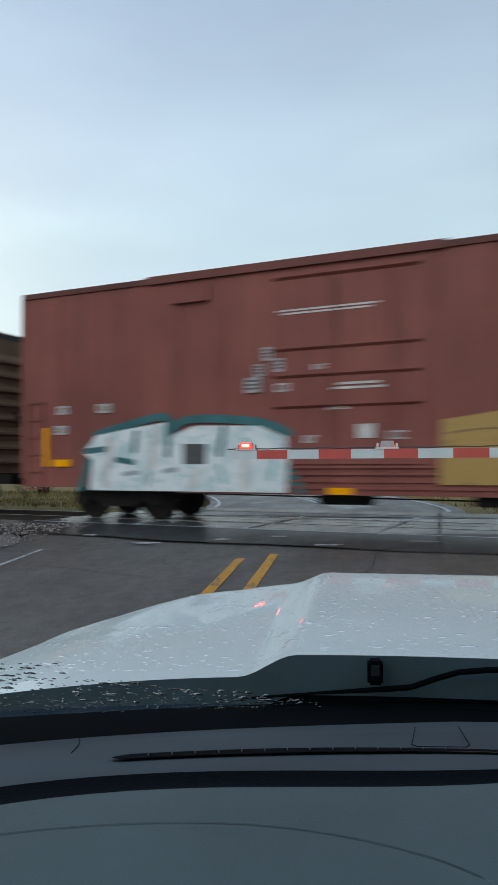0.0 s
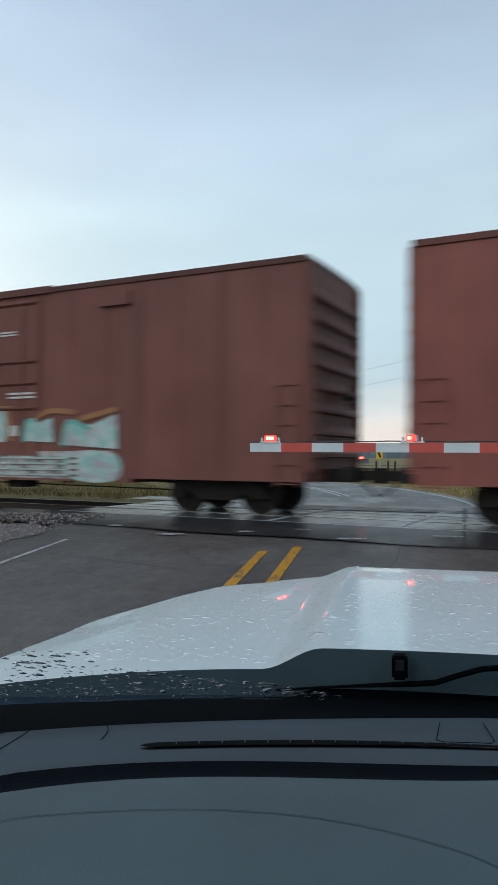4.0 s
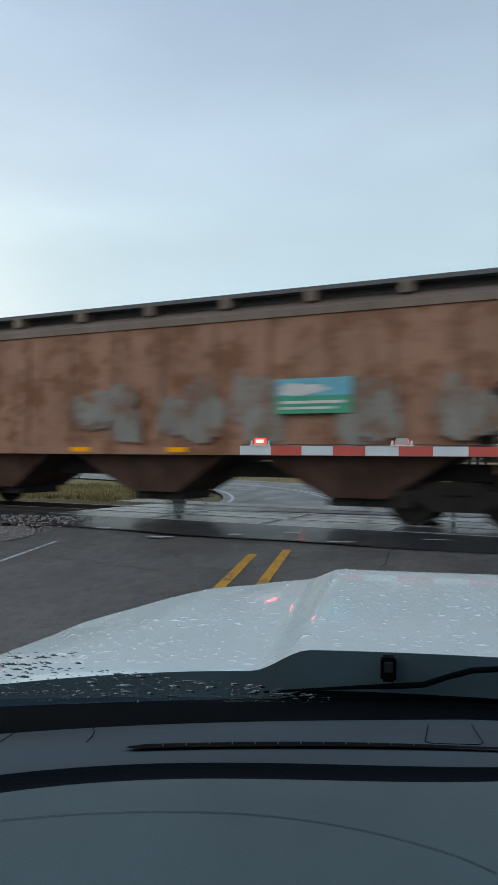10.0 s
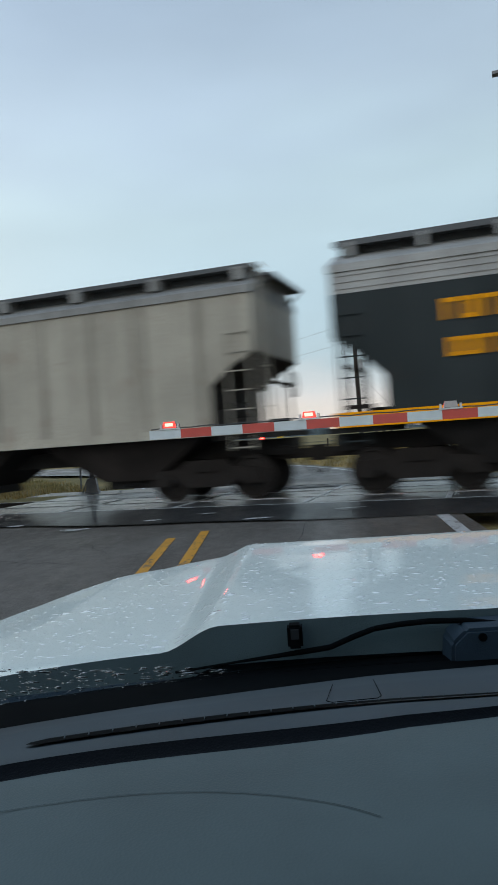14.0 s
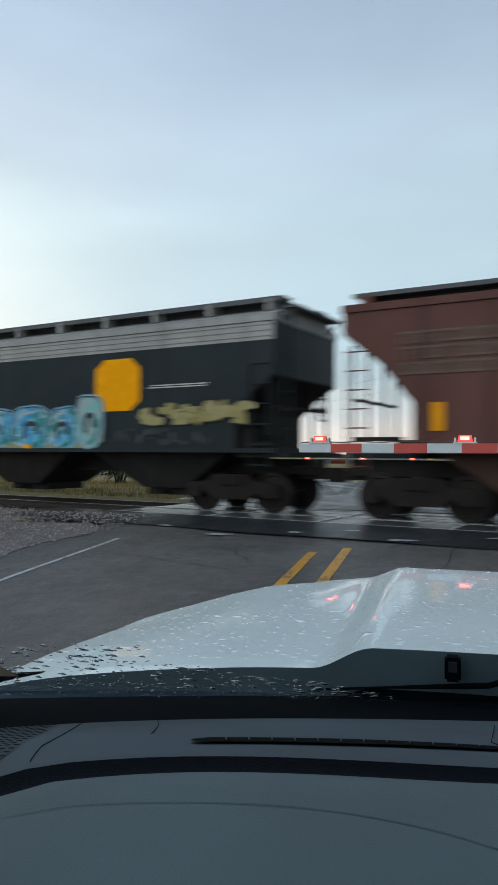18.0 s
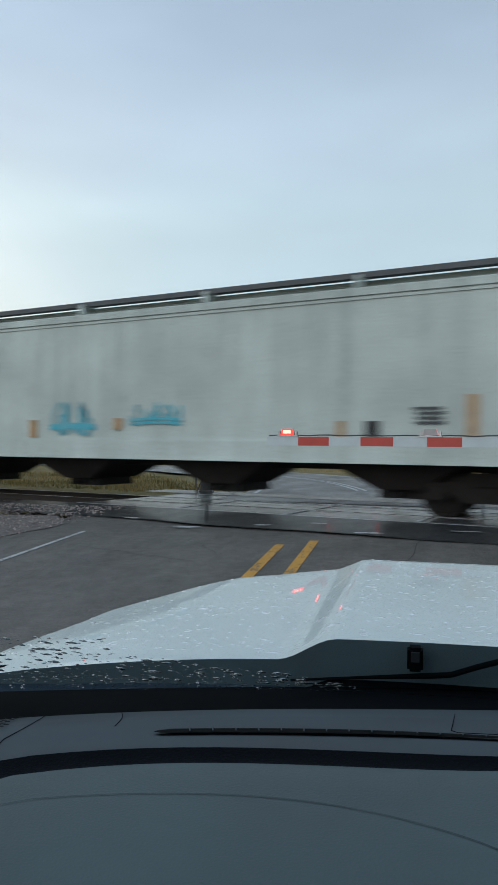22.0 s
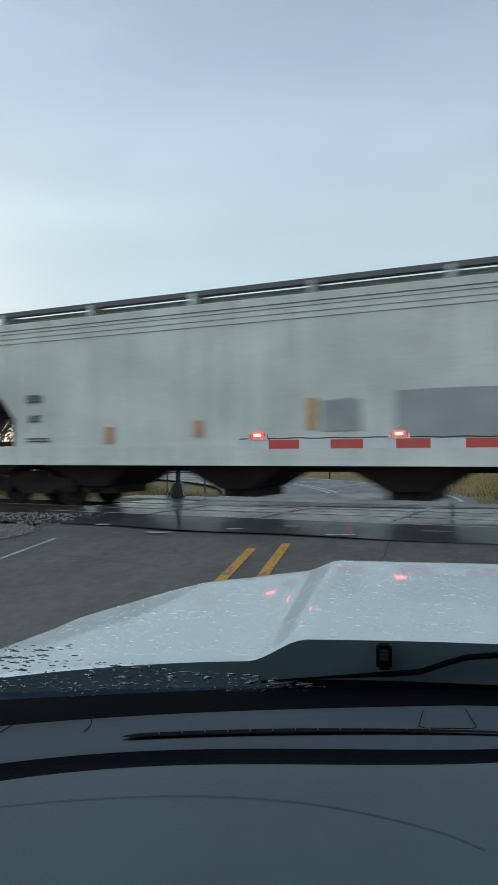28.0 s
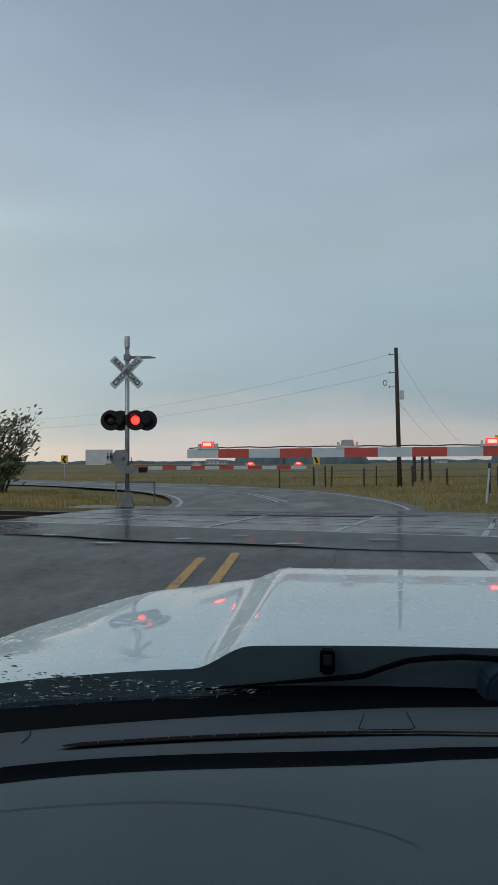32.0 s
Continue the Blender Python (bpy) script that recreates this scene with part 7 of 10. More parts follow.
def ochre_patch(c):
    daub(c, [[(0.42, 2.03), (1.36, 2.16), (2.4, 2.12), (3.5, 2.05), (3.52, 0.9), (2.2, 0.86), (0.36, 0.86)]], SPRAY["ochre"], next_off(), "graffiti", False)
    strokes(c, [[(0.5, 1.78), (1.2, 1.86), (2.3, 1.80), (3.3, 1.76)]], 0.03, edge_mat("ochre"), next_off() + 0.003)


def hektik(c):
    """Stepped white and mint block letters on a black shadow."""
    o = next_off()
    black = edge_mat("white_black")
    daub(c, [[(1.2, 1.90), (2.86, 2.10), (2.89, 2.46), (3.86, 2.48), (3.82, 2.83), (6.80, 2.79), (6.83, 2.45), (7.33, 2.40), (7.33, 2.14), (8.40, 2.14), (8.42, 0.85), (6.40, 0.70), (6.29, 0.80), (1.21, 0.56)]], SPRAY["mint_black"], o, "graffiti", False)
    for ch, xa, xb, za, zb in (("H", 1.60, 2.86, 0.72, 1.98), ("E", 2.94, 3.96, 0.88, 2.38), ("K", 3.94, 5.22, 1.10, 2.74), ("T", 4.98, 6.74, 1.06, 2.76), ("I", 6.56, 7.30, 0.84, 2.36), ("K", 7.20, 8.34, 0.90, 2.08)):
        lettered(c, ch, xa - 0.06, xb - 0.03, za - 0.05, zb + 0.02, black, o + 0.003, 0.085, name="graffiti_edge")
        lettered(c, ch, xa + 0.03, xb, za + 0.03, zb, SPRAY["mint_block"], o + 0.006, 0.04)
        half = (za + zb) / 2
        strokes(c, [[(xa + 0.12, zb - 0.14), (xb - 0.15, zb - 0.12)]], 0.16, SPRAY["green_mint"], o + 0.008, "graffiti")
        strokes(c, [[(xa + 0.1, za + 0.1), (xb - 0.1, za + 0.12)], [(xa + 0.3, half), (xb - 0.35, half - 0.06)]], 0.06, black, o + 0.009)
    daub(c, [[(8.22, 2.10), (8.64, 2.13), (8.62, 0.99), (7.95, 0.99), (8.3, 1.5)], [(4.72, 1.16), (4.95, 1.6), (5.02, 1.15)], [(1.98, 1.3), (2.12, 1.6), (2.2, 1.25)]], MAT["Y"], o + 0.010, "graffiti", False)
    OFF[0] = o + 0.013


def ring_and_wedges(c):
    """A seafoam ring with a lilac middle, then wedges under orange arcs with bare gaps, running on over the doors."""
    o = 0.05
    orange, mint = edge_mat("teal_orange"), SPRAY["seafoam"]
    teal = plain("teal_spray", (0.13, 0.38, 0.33), 0.6, 0, 0.3, 3.0)
    daub(c, [[(-5.83, 1.95), (-6.28, 1.66), (-6.23, 1.18), (-5.81, 0.89), (-5.46, 1.04), (-5.33, 1.55)]], SPRAY["purple_grey"], o)
    daub(c, [[(-5.34, 1.98), (-5.07, 2.05), (-4.85, 1.69), (-5.02, 1.26), (-5.45, 1.0)]], orange, o + 0.001)
    daub(c, [[(-5.03, 2.23), (-4.69, 1.97), (-4.35, 2.04), (-4.22, 1.55), (-4.34, 0.99), (-4.84, 0.70), (-6.46, 0.64), (-6.92, 0.95), (-6.97, 1.63), (-6.71, 1.96), (-6.10, 1.99), (-6.38, 1.70), (-6.39, 1.26), (-6.09, 0.93), (-5.72, 0.81), (-5.28, 1.05), (-4.98, 1.55)]], mint, o + 0.002)
    strokes(c, [[(-6.85, 1.7), (-6.75, 1.1), (-6.3, 0.8)], [(-5.0, 2.1), (-4.85, 1.6), (-5.05, 1.1)], [(-4.4, 1.9), (-4.4, 1.2)]], 0.12, teal, o + 0.004)
    strokes(c, [[(-6.28, 1.75), (-6.3, 1.2), (-6.0, 0.95)]], 0.07, orange, o + 0.005)
    strokes(c, [[(-4.43, 2.07), (-4.02, 2.24), (-3.53, 2.42), (-2.91, 2.39), (-2.30, 2.01), (-1.82, 1.84)], [(-4.55, 2.2), (-4.35, 2.0)], [(-1.50, 2.32), (-0.88, 2.33)], [(0.05, 2.13), (0.32, 2.17)],
                [(1.0, 2.42), (1.57, 2.38)], [(2.42, 2.16), (2.79, 2.31), (3.5, 2.26)], [(3.7, 2.1), (4.7, 2.3)], [(-3.1, 2.29), (-2.75, 1.55)], [(-0.60, 2.17), (-0.42, 1.57)], [(1.45, 2.3), (1.54, 1.65)]], 0.13, orange, o + 0.001)
    wedge = [[(-4.22, 1.86), (-3.85, 2.10), (-3.18, 2.29), (-3.19, 1.53), (-4.13, 1.48)], [(-2.97, 2.16), (-2.30, 1.91), (-1.68, 1.64), (-2.0, 1.53), (-2.71, 1.46), (-2.86, 1.81)], [(-1.68, 1.77), (-1.43, 2.15), (-0.67, 2.22), (-0.70, 1.55), (-1.64, 1.56)],
             [(-0.34, 2.22), (0.02, 2.04), (0.37, 2.12), (0.80, 2.32), (1.34, 2.36), (1.41, 1.89), (1.34, 1.57), (-0.21, 1.55)], [(1.86, 1.60), (2.0, 2.08), (2.26, 2.16), (2.42, 2.02), (2.85, 2.15), (2.9, 1.55)], [(3.1, 1.5), (3.3, 2.1), (4.0, 1.95), (4.75, 2.2), (4.78, 1.4)]]
    daub(c, wedge, mint, o + 0.004, soft=False)
    strokes(c, [[(p[0][0] + 0.1, p[0][1]), (p[1][0] + 0.05, p[1][1] - 0.06), (p[2][0] - 0.05, p[2][1] - 0.07)] for p in wedge], 0.11, teal, o + 0.008)
    daub(c, [[(-4.21, 1.34), (-3.52, 1.46), (-2.82, 1.44), (-2.22, 1.22), (-2.36, 0.72), (-4.17, 0.66)], [(3.3, 1.3), (4.7, 1.3), (4.75, 0.7), (3.5, 0.7)]], mint, o + 0.003)
    strokes(c, [[(-4.1, 1.0), (-3.4, 1.25), (-2.7, 1.2)], [(-3.9, 0.8), (-3.1, 0.95), (-2.6, 0.8)]], 0.09, teal, o + 0.006)
    strokes(c, [[(-3.8, 1.66), (-3.4, 1.7)], [(-1.3, 1.75), (-0.9, 1.8)], [(0.4, 1.8), (1.0, 1.76)], [(-5.95, 1.5), (-5.55, 1.52)], [(-5.9, 1.2), (-5.6, 1.2)]], 0.05, MAT["D"], o + 0.010)
    OFF[0] = o + 0.013


def blue_bubbles(c):
    """A row of overlapping blue and teal loops over a mustard haze."""
    o = next_off()
    daub(c, [[(-6.3, 1.44), (-6.2, 1.9), (-5.01, 2.50), (-4.14, 2.56), (-2.8, 2.62), (-1.69, 2.62), (-1.03, 2.24), (-0.41, 2.5), (0.32, 2.2), (1.01, 2.5), (1.68, 2.1), (2.0, 2.40), (2.75, 2.3), (2.85, 1.43)]], SPRAY["mustard"], o)
    teal = plain("dark_teal_spray", (0.015, 0.21, 0.18), 0.55, 0, 0.4, 3.0)
    k = 0
    for x, z, rx, rz, key in ((-5.13, 1.93, 0.66, 0.55, "sea"), (-4.13, 2.12, 0.52, 0.45, "teal"), (-3.2, 1.84, 0.6, 0.46, "sea"), (-2.4, 2.06, 0.62, 0.56, "teal"), (-1.5, 1.98, 0.5, 0.6, "sea"), (-0.38, 1.90, 0.76, 0.58, "sea"), (1.04, 1.90, 0.72, 0.58, "sea"), (2.16, 1.88, 0.52, 0.55, "sea"), (3.07, 2.05, 0.42, 0.66, "pale")):
        mat = {"sea": SPRAY["sea"], "teal": teal, "pale": SPRAY["grey_teal"]}[key]
        for grow, m in ((1.10, SPRAY["white_blue"]), (1.04, MAT["K"]), (0.98, mat)):
            bm = bmesh.new()
            wobbly(bm, x - rx * grow, x + rx * grow, max(1.44, z - rz * grow), z + rz * grow, o + 0.003 + 0.0008 * k, random.Random(round(x * 9)), 22, 0.035)
            part("graffiti", bm, m, c)
            k += 1
        top = o + 0.0034 + 0.0008 * k
        strokes(c, [[(x - rx * 0.35, z - rz * 0.3), (x - rx * 0.3, z + rz * 0.2), (x + rx * 0.15, z + rz * 0.28), (x + rx * 0.35, z - rz * 0.1)]], 0.13, MAT["K"], top)
        strokes(c, [[(x - rx * 0.05, z - rz * 0.75), (x + rx * 0.5, z - rz * 0.5), (x + rx * 0.7, z + rz * 0.1)]], 0.10, teal, top + 0.0004)
        strokes(c, [[(x - rx * 0.75, z + rz * 0.3), (x - rx * 0.5, z + rz * 0.68), (x + rx * 0.1, z + rz * 0.82)]], 0.07, SPRAY["white_soft"], top + 0.0008, "graffiti_highlight")
    OFF[0] = o + 0.03


def slate_blocks(c):
    """Slate-blue block shapes with orange upper rims and dark gaps."""
    o = next_off()
    daub(c, [[(-8.0, 0.64), (-7.75, 1.62), (-6.25, 1.64), (-6.2, 2.34), (-5.0, 2.52), (-1.95, 2.44), (-1.75, 1.95), (-1.75, 1.3), (-1.3, 0.68)]], edge_mat("blue_bright"), o, "graffiti_edge", False)
    daub(c, [[(-7.9, 0.63), (-7.70, 1.55), (-6.2, 1.56), (-6.1, 2.26), (-5.0, 2.42), (-2.1, 2.34), (-1.85, 1.95), (-1.85, 1.3), (-1.45, 0.66)]], SPRAY["block"], o + 0.003, "graffiti", False)
    strokes(c, [[(-5.45, 2.40), (-5.35, 2.0)], [(-4.5, 2.42), (-4.4, 1.95)], [(-3.55, 2.4), (-3.4, 1.8)], [(-2.5, 2.38), (-2.45, 1.9)]], 0.17, edge_mat("blue_bright"), o + 0.005)
    strokes(c, [[(-6.5, 1.5), (-6.4, 0.9)], [(-5.5, 1.7), (-5.3, 1.0)], [(-4.6, 1.6), (-4.5, 1.3)], [(-3.7, 1.2), (-3.5, 0.9)], [(-2.7, 1.8), (-2.6, 1.2)], [(-4.2, 1.05), (-3.9, 1.0)]], 0.15, edge_mat("slate_blue"), o + 0.007)
    strokes(c, [[(-6.0, 2.1), (-5.6, 2.2)], [(-5.1, 1.9), (-4.7, 2.2)], [(-4.2, 2.1), (-3.7, 2.2)], [(-3.1, 1.7), (-2.8, 2.2)], [(-5.0, 1.2), (-4.4, 0.9)], [(-3.3, 1.0), (-2.4, 0.9)]], 0.12, SPRAY["grey_pale"], o + 0.009, "graffiti_highlight")
    daub(c, [[(-1.9, 1.9), (-0.85, 1.6), (-1.1, 0.8), (-1.6, 0.8)]], plain("faded_orange_spray", (0.34, 0.09, 0.04), 0.6, 0, 0.4, 3.0), o + 0.010)
    OFF[0] = o + 0.012


def blue_figure(c):
    """Three joined bright blue forms with a thin orange and black upper rim, deep blue blots and small bare gaps."""
    o = next_off()
    deep = plain("deep_blue_spray", (0.012, 0.09, 0.34), 0.55, 0, 0.3, 3.0)
    bare = plain("bare_red_gap", (0.25, 0.10, 0.10), 0.6)
    daub(c, [[(6.92, 1.24), (7.14, 1.34), (7.32, 1.18), (7.29, 0.82), (6.9, 0.81)], [(2.75, 0.92), (3.2, 0.94), (3.2, 1.08), (2.8, 1.06)]], SPRAY["ochre"], o)
    strokes(c, [[(3.45, 2.1), (3.70, 2.34), (4.17, 2.38), (4.42, 2.2)], [(4.53, 2.29), (5.70, 2.25)], [(5.83, 2.09), (6.06, 2.29), (6.42, 2.27)]], 0.09, edge_mat("blue_bright"), o + 0.001)
    strokes(c, [[(3.72, 2.28), (4.3, 2.30)], [(4.58, 2.24), (5.68, 2.20)], [(5.98, 2.22), (6.42, 2.20)], [(4.44, 2.1), (4.5, 1.7)], [(5.72, 2.1), (5.8, 1.75)]], 0.06, MAT["K"], o + 0.002)
    daub(c, [[(3.14, 0.64), (3.22, 1.07), (3.45, 1.52), (3.80, 1.71), (3.63, 1.87), (3.45, 1.97), (3.67, 2.25), (4.04, 2.31), (4.35, 2.20), (4.44, 1.91), (4.32, 1.67), (4.46, 1.69), (4.51, 1.94), (4.56, 2.20), (5.66, 2.18), (5.74, 1.95), (5.69, 1.72), (5.80, 1.92), (5.91, 2.14), (6.18, 2.25), (6.49, 2.18),
              (6.61, 1.91), (6.57, 1.76), (6.23, 1.74), (6.12, 1.62), (6.50, 1.50), (6.80, 1.34), (7.07, 1.01), (7.11, 0.84), (6.43, 0.80), (6.23, 0.68), (4.72, 0.64)]], SPRAY["blue_bright"], o + 0.003, soft=False)
    light = plain("pale_blue_spray", (0.020, 0.36, 0.60), 0.55, 0, 0.3, 3.0)
    daub(c, [[(3.2, 0.68), (3.35, 1.1), (3.8, 1.35), (4.3, 1.0), (4.9, 1.15), (5.3, 0.95), (5.35, 0.68)], [(5.8, 0.72), (5.9, 1.2), (6.4, 1.4), (6.9, 1.05), (6.9, 0.85)]], light, o + 0.005)
    for x, z, w, h in ((4.05, 1.34, 0.26, 0.27), (5.01, 1.66, 0.22, 0.12), (5.01, 1.30, 0.16, 0.20), (6.35, 1.22, 0.25, 0.28)):
        daub(c, [[(x - w, z + h * 0.7), (x - w * 0.2, z + h * 0.55), (x + w * 0.9, z + h), (x + w * 0.7, z + h * 0.1), (x + w * 0.9, z - h * 0.7), (x - w * 0.1, z - h), (x - w * 0.4, z - h * 0.1)]], deep, o + 0.007, "graffiti_shade")
    daub(c, [[(5.39, 1.27), (5.71, 1.24), (5.76, 0.75), (5.55, 0.68), (5.39, 0.89)]], SPRAY["purple_grey"], o + 0.008, "graffiti_shade", False)
    daub(c, [[(3.68, 1.87), (3.89, 1.88), (3.82, 1.69)], [(4.23, 1.79), (4.42, 1.91), (4.36, 1.66)], [(5.41, 1.82), (5.61, 1.93), (5.56, 1.65)], [(6.08, 1.68), (6.3, 1.79), (6.54, 1.75), (6.19, 1.6)]], bare, o + 0.008, "graffiti_gap", False)
    strokes(c, [[(4.79, 1.53), (6.11, 1.50)], [(3.36, 0.98), (3.64, 1.0)], [(4.50, 1.0), (4.88, 0.98)], [(4.6, 1.62), (4.55, 2.1)]], 0.05, MAT["K"], o + 0.009)
    strokes(c, [[(5.2, 1.0), (5.65, 1.0)]], 0.11, MAT["Y"], o + 0.010, "reflector")
    OFF[0] = o + 0.012


def mint_crowd(c):
    """Pale mint shapes with small lilac tufts and green blotches along the leading half."""
    o = next_off()
    green, lilac = edge_mat("mint_multi"), plain("lilac_spray", (0.20, 0.25, 0.50), 0.6, 0, 0.35, 4.0)
    daub(c, [[(x - 0.32, z - 0.22), (x - 0.14, z - 0.02), (x - 0.05, z + 0.03), (x + 0.07, z + 0.0), (x + 0.2, z - 0.09), (x + 0.34, z - 0.24)] for x, z in ((2.28, 2.26), (3.05, 2.35), (3.75, 2.33), (4.67, 2.27), (5.34, 2.35), (5.92, 2.27), (6.79, 2.26), (7.31, 2.18))], lilac, o)
    daub(c, [[(2.28, 2.11), (2.65, 2.25), (3.10, 2.24), (3.36, 2.20), (3.71, 2.29), (4.22, 2.23), (4.55, 2.13), (4.87, 2.09), (5.03, 2.23), (5.57, 2.27), (5.95, 2.14), (6.32, 2.20), (6.75, 2.08), (7.24, 2.01), (7.58, 2.22), (7.92, 2.30), (8.24, 2.20), (8.37, 1.92), (8.41, 1.60), (8.70, 1.40), (8.74, 0.94), (6.54, 0.84), (6.40, 0.72), (2.30, 0.66)]], SPRAY["crowd"], o + 0.004, "graffiti", False)
    for x, z, w, h, m in ((2.74, 1.85, 0.13, 0.2, green), (3.76, 1.55, 0.13, 0.2, edge_mat("white_teal")), (3.28, 1.19, 0.22, 0.16, green), (2.52, 1.12, 0.26, 0.2, green), (5.38, 2.13, 0.5, 0.07, green), (5.15, 1.27, 0.3, 0.1, green), (6.58, 1.28, 0.2, 0.13, green), (3.88, 2.18, 0.3, 0.06, green), (6.2, 1.9, 0.3, 0.06, green), (7.9, 1.0, 0.3, 0.05, green)):
        daub(c, [[(x - w, z + h * 0.4), (x - w * 0.2, z + h), (x + w * 0.9, z + h * 0.5), (x + w, z - h * 0.6), (x + w * 0.1, z - h), (x - w * 0.8, z - h * 0.5)]], m, o + 0.006)
    daub(c, [[(8.25, 1.85), (8.56, 1.89), (8.99, 1.73), (8.98, 1.64), (8.3, 1.67)]], plain("blue_spray_flag", (0.09, 0.22, 0.5), 0.6, 0, 0.3, 3.0), o + 0.007)
    daub(c, [[(3.1, 1.34), (3.13, 1.68), (3.28, 1.68), (3.26, 1.32)], [(6.25, 1.45), (6.27, 1.75), (6.38, 1.72), (6.36, 1.45)]], MAT["stripe"], o + 0.009)
    strokes(c, [[(4.95, 1.62), (6.0, 1.60)], [(5.1, 1.9), (5.5, 1.88)], [(5.12, 1.78), (5.45, 1.76)], [(7.62, 1.95), (7.95, 1.95)], [(7.6, 1.86), (7.98, 1.86)], [(7.62, 1.77), (7.98, 1.77)], [(7.7, 1.68), (7.95, 1.68)], [(6.7, 1.1), (7.1, 1.08)], [(7.6, 0.98), (8.1, 1.0)], [(4.9, 1.25), (5.5, 1.2)]], 0.05, edge_mat("mint_white"), o + 0.010)
    for z in (0.0, 0.13, 0.27, 0.40):
        bm = bmesh.new()
        quad_side(bm, 2.3, 3.58, 0.762 + z, 0.803 + z, 0.0715)
        part("graffiti", bm, SPRAY["crowd"], c)
    OFF[0] = o + 0.012


def mint_trail(c):
    """The trailing half: aqua cloud, pale pink letter forms under a green rim, lilac lower field, on over the doors."""
    o = 0.05
    green = edge_mat("mint_multi")
    aqua = mottle("graffiti_aqua", (0.14, 0.43, 0.55), (0.22, 0.48, 0.58), (0.05, 0.38, 0.36), (0.24, 0.30, 0.50), 2.6)
    pink = plain("faded_pink_spray", (0.60, 0.53, 0.52), 0.6, 0, 0.3, 3.0)
    rng = random.Random(21)
    tops = [(-6.2 + 0.29 * i, 2.24 + 0.16 * min(1, i / 6) + rng.uniform(-0.09, 0.05)) for i in range(30)]
    daub(c, [[(-6.3, 0.66), (-6.35, 1.6)] + tops + [(2.4, 2.2), (2.4, 1.26), (-2.34, 1.26), (-2.34, 0.7)]], SPRAY["cloud"], o, "graffiti", False)
    daub(c, [[(-2.34, 1.24), (2.4, 1.24), (2.4, 0.70), (-2.34, 0.70)]], SPRAY["faded"], 0.03, soft=False)
    daub(c, [[(-7.50, 0.81), (-7.24, 1.09), (-7.50, 1.31), (-7.84, 1.52), (-7.75, 1.74), (-7.41, 1.90), (-7.07, 2.0), (-6.66, 2.19), (-6.10, 2.21), (-6.07, 1.63), (-6.25, 1.3), (-6.3, 0.72)]], aqua, o + 0.003)
    daub(c, [[(-7.9 + 0.12 * k, 1.5 + 0.15 * k), (-7.7 + 0.14 * k, 1.62 + 0.14 * k), (-7.3 + 0.14 * k, 1.6 + 0.13 * k), (-7.5 + 0.12 * k, 1.46 + 0.14 * k)] for k in range(4)], aqua, o + 0.002)
    strokes(c, [[(-7.0, 1.75), (-7.15, 1.3), (-6.95, 1.0)], [(-6.6, 0.85), (-6.42, 1.3), (-6.2, 1.6)]], 0.11, green, o + 0.005)
    daub(c, [[(-6.91, 1.65), (-6.8, 1.2), (-6.51, 1.3), (-6.55, 1.6)]], plain("lilac_grey_spray", (0.23, 0.25, 0.46), 0.6, 0, 0.35, 3.0), o + 0.006)
    strokes(c, [[(-6.1, 2.14), (-5.48, 2.19), (-4.89, 2.2), (-4.38, 2.24), (-3.96, 2.39)], [(-3.62, 2.28), (-3.29, 2.39), (-2.96, 2.31)], [(-2.7, 2.1), (-2.2, 2.3), (-1.7, 2.26)], [(-1.2, 2.3), (-0.6, 2.2), (-0.1, 2.3)], [(0.3, 2.25), (0.9, 2.3), (1.6, 2.2)]], 0.10, green, o + 0.005)
    daub(c, [[(-6.02, 2.12), (-5.95, 1.56), (-5.80, 1.56), (-5.84, 1.93), (-5.53, 1.56), (-5.34, 1.58), (-5.41, 2.10), (-5.55, 2.10), (-5.53, 1.85), (-5.79, 2.12)], [(-5.22, 2.04), (-5.16, 1.56), (-4.90, 1.56), (-4.97, 2.06)],
              [(-4.78, 2.06), (-4.64, 1.67), (-4.32, 2.02), (-4.0, 2.13), (-3.73, 1.96), (-3.73, 1.68), (-3.97, 1.58), (-4.22, 1.63), (-4.32, 1.82), (-4.61, 1.57)], [(-3.59, 2.21), (-3.5, 1.58), (-3.33, 1.57), (-3.23, 1.86), (-3.04, 1.6), (-2.72, 1.6), (-3.0, 1.85), (-2.87, 2.06), (-3.03, 2.25), (-3.36, 2.3)]], pink, o + 0.008, soft=False)
    daub(c, [[(-6.22, 1.50), (-4.3, 1.52), (-2.34, 1.46), (-2.34, 0.68), (-6.19, 0.66)]], SPRAY["low_field"], o + 0.004, soft=False)
    daub(c, [[(-3.3, 2.1), (-3.32, 1.85), (-3.16, 1.86), (-3.1, 2.08)], [(-4.05, 1.95), (-4.08, 1.74), (-3.92, 1.74), (-3.9, 1.92)]], green, o + 0.011)
    strokes(c, [[(-6.1, 1.53), (-5.2, 1.50), (-4.2, 1.52), (-2.6, 1.55)], [(-5.66, 1.3), (-5.4, 1.32)], [(-4.9, 0.95), (-4.5, 0.97)], [(-3.6, 1.05), (-3.2, 1.02)]], 0.05, edge_mat("mint_white"), o + 0.010)
    strokes(c, [[(-1.9, 1.9), (-1.3, 1.85)], [(-0.9, 2.1), (-0.3, 2.05)], [(0.75, 1.82), (1.2, 1.82)], [(-1.7, 1.5), (-0.8, 1.48)], [(1.3, 2.1), (1.9, 2.0)]], 0.05, edge_mat("mint_white"), o + 0.006)
    daub(c, [[(0.35, 1.94), (0.73, 1.93), (0.75, 1.7), (0.38, 1.7)]], MAT["K"], o + 0.007, soft=False)
    daub(c, [[(-0.64, 1.86), (-0.43, 1.85), (-0.46, 1.38), (-0.61, 1.38)]], MAT["stripe"], o + 0.007, soft=False)
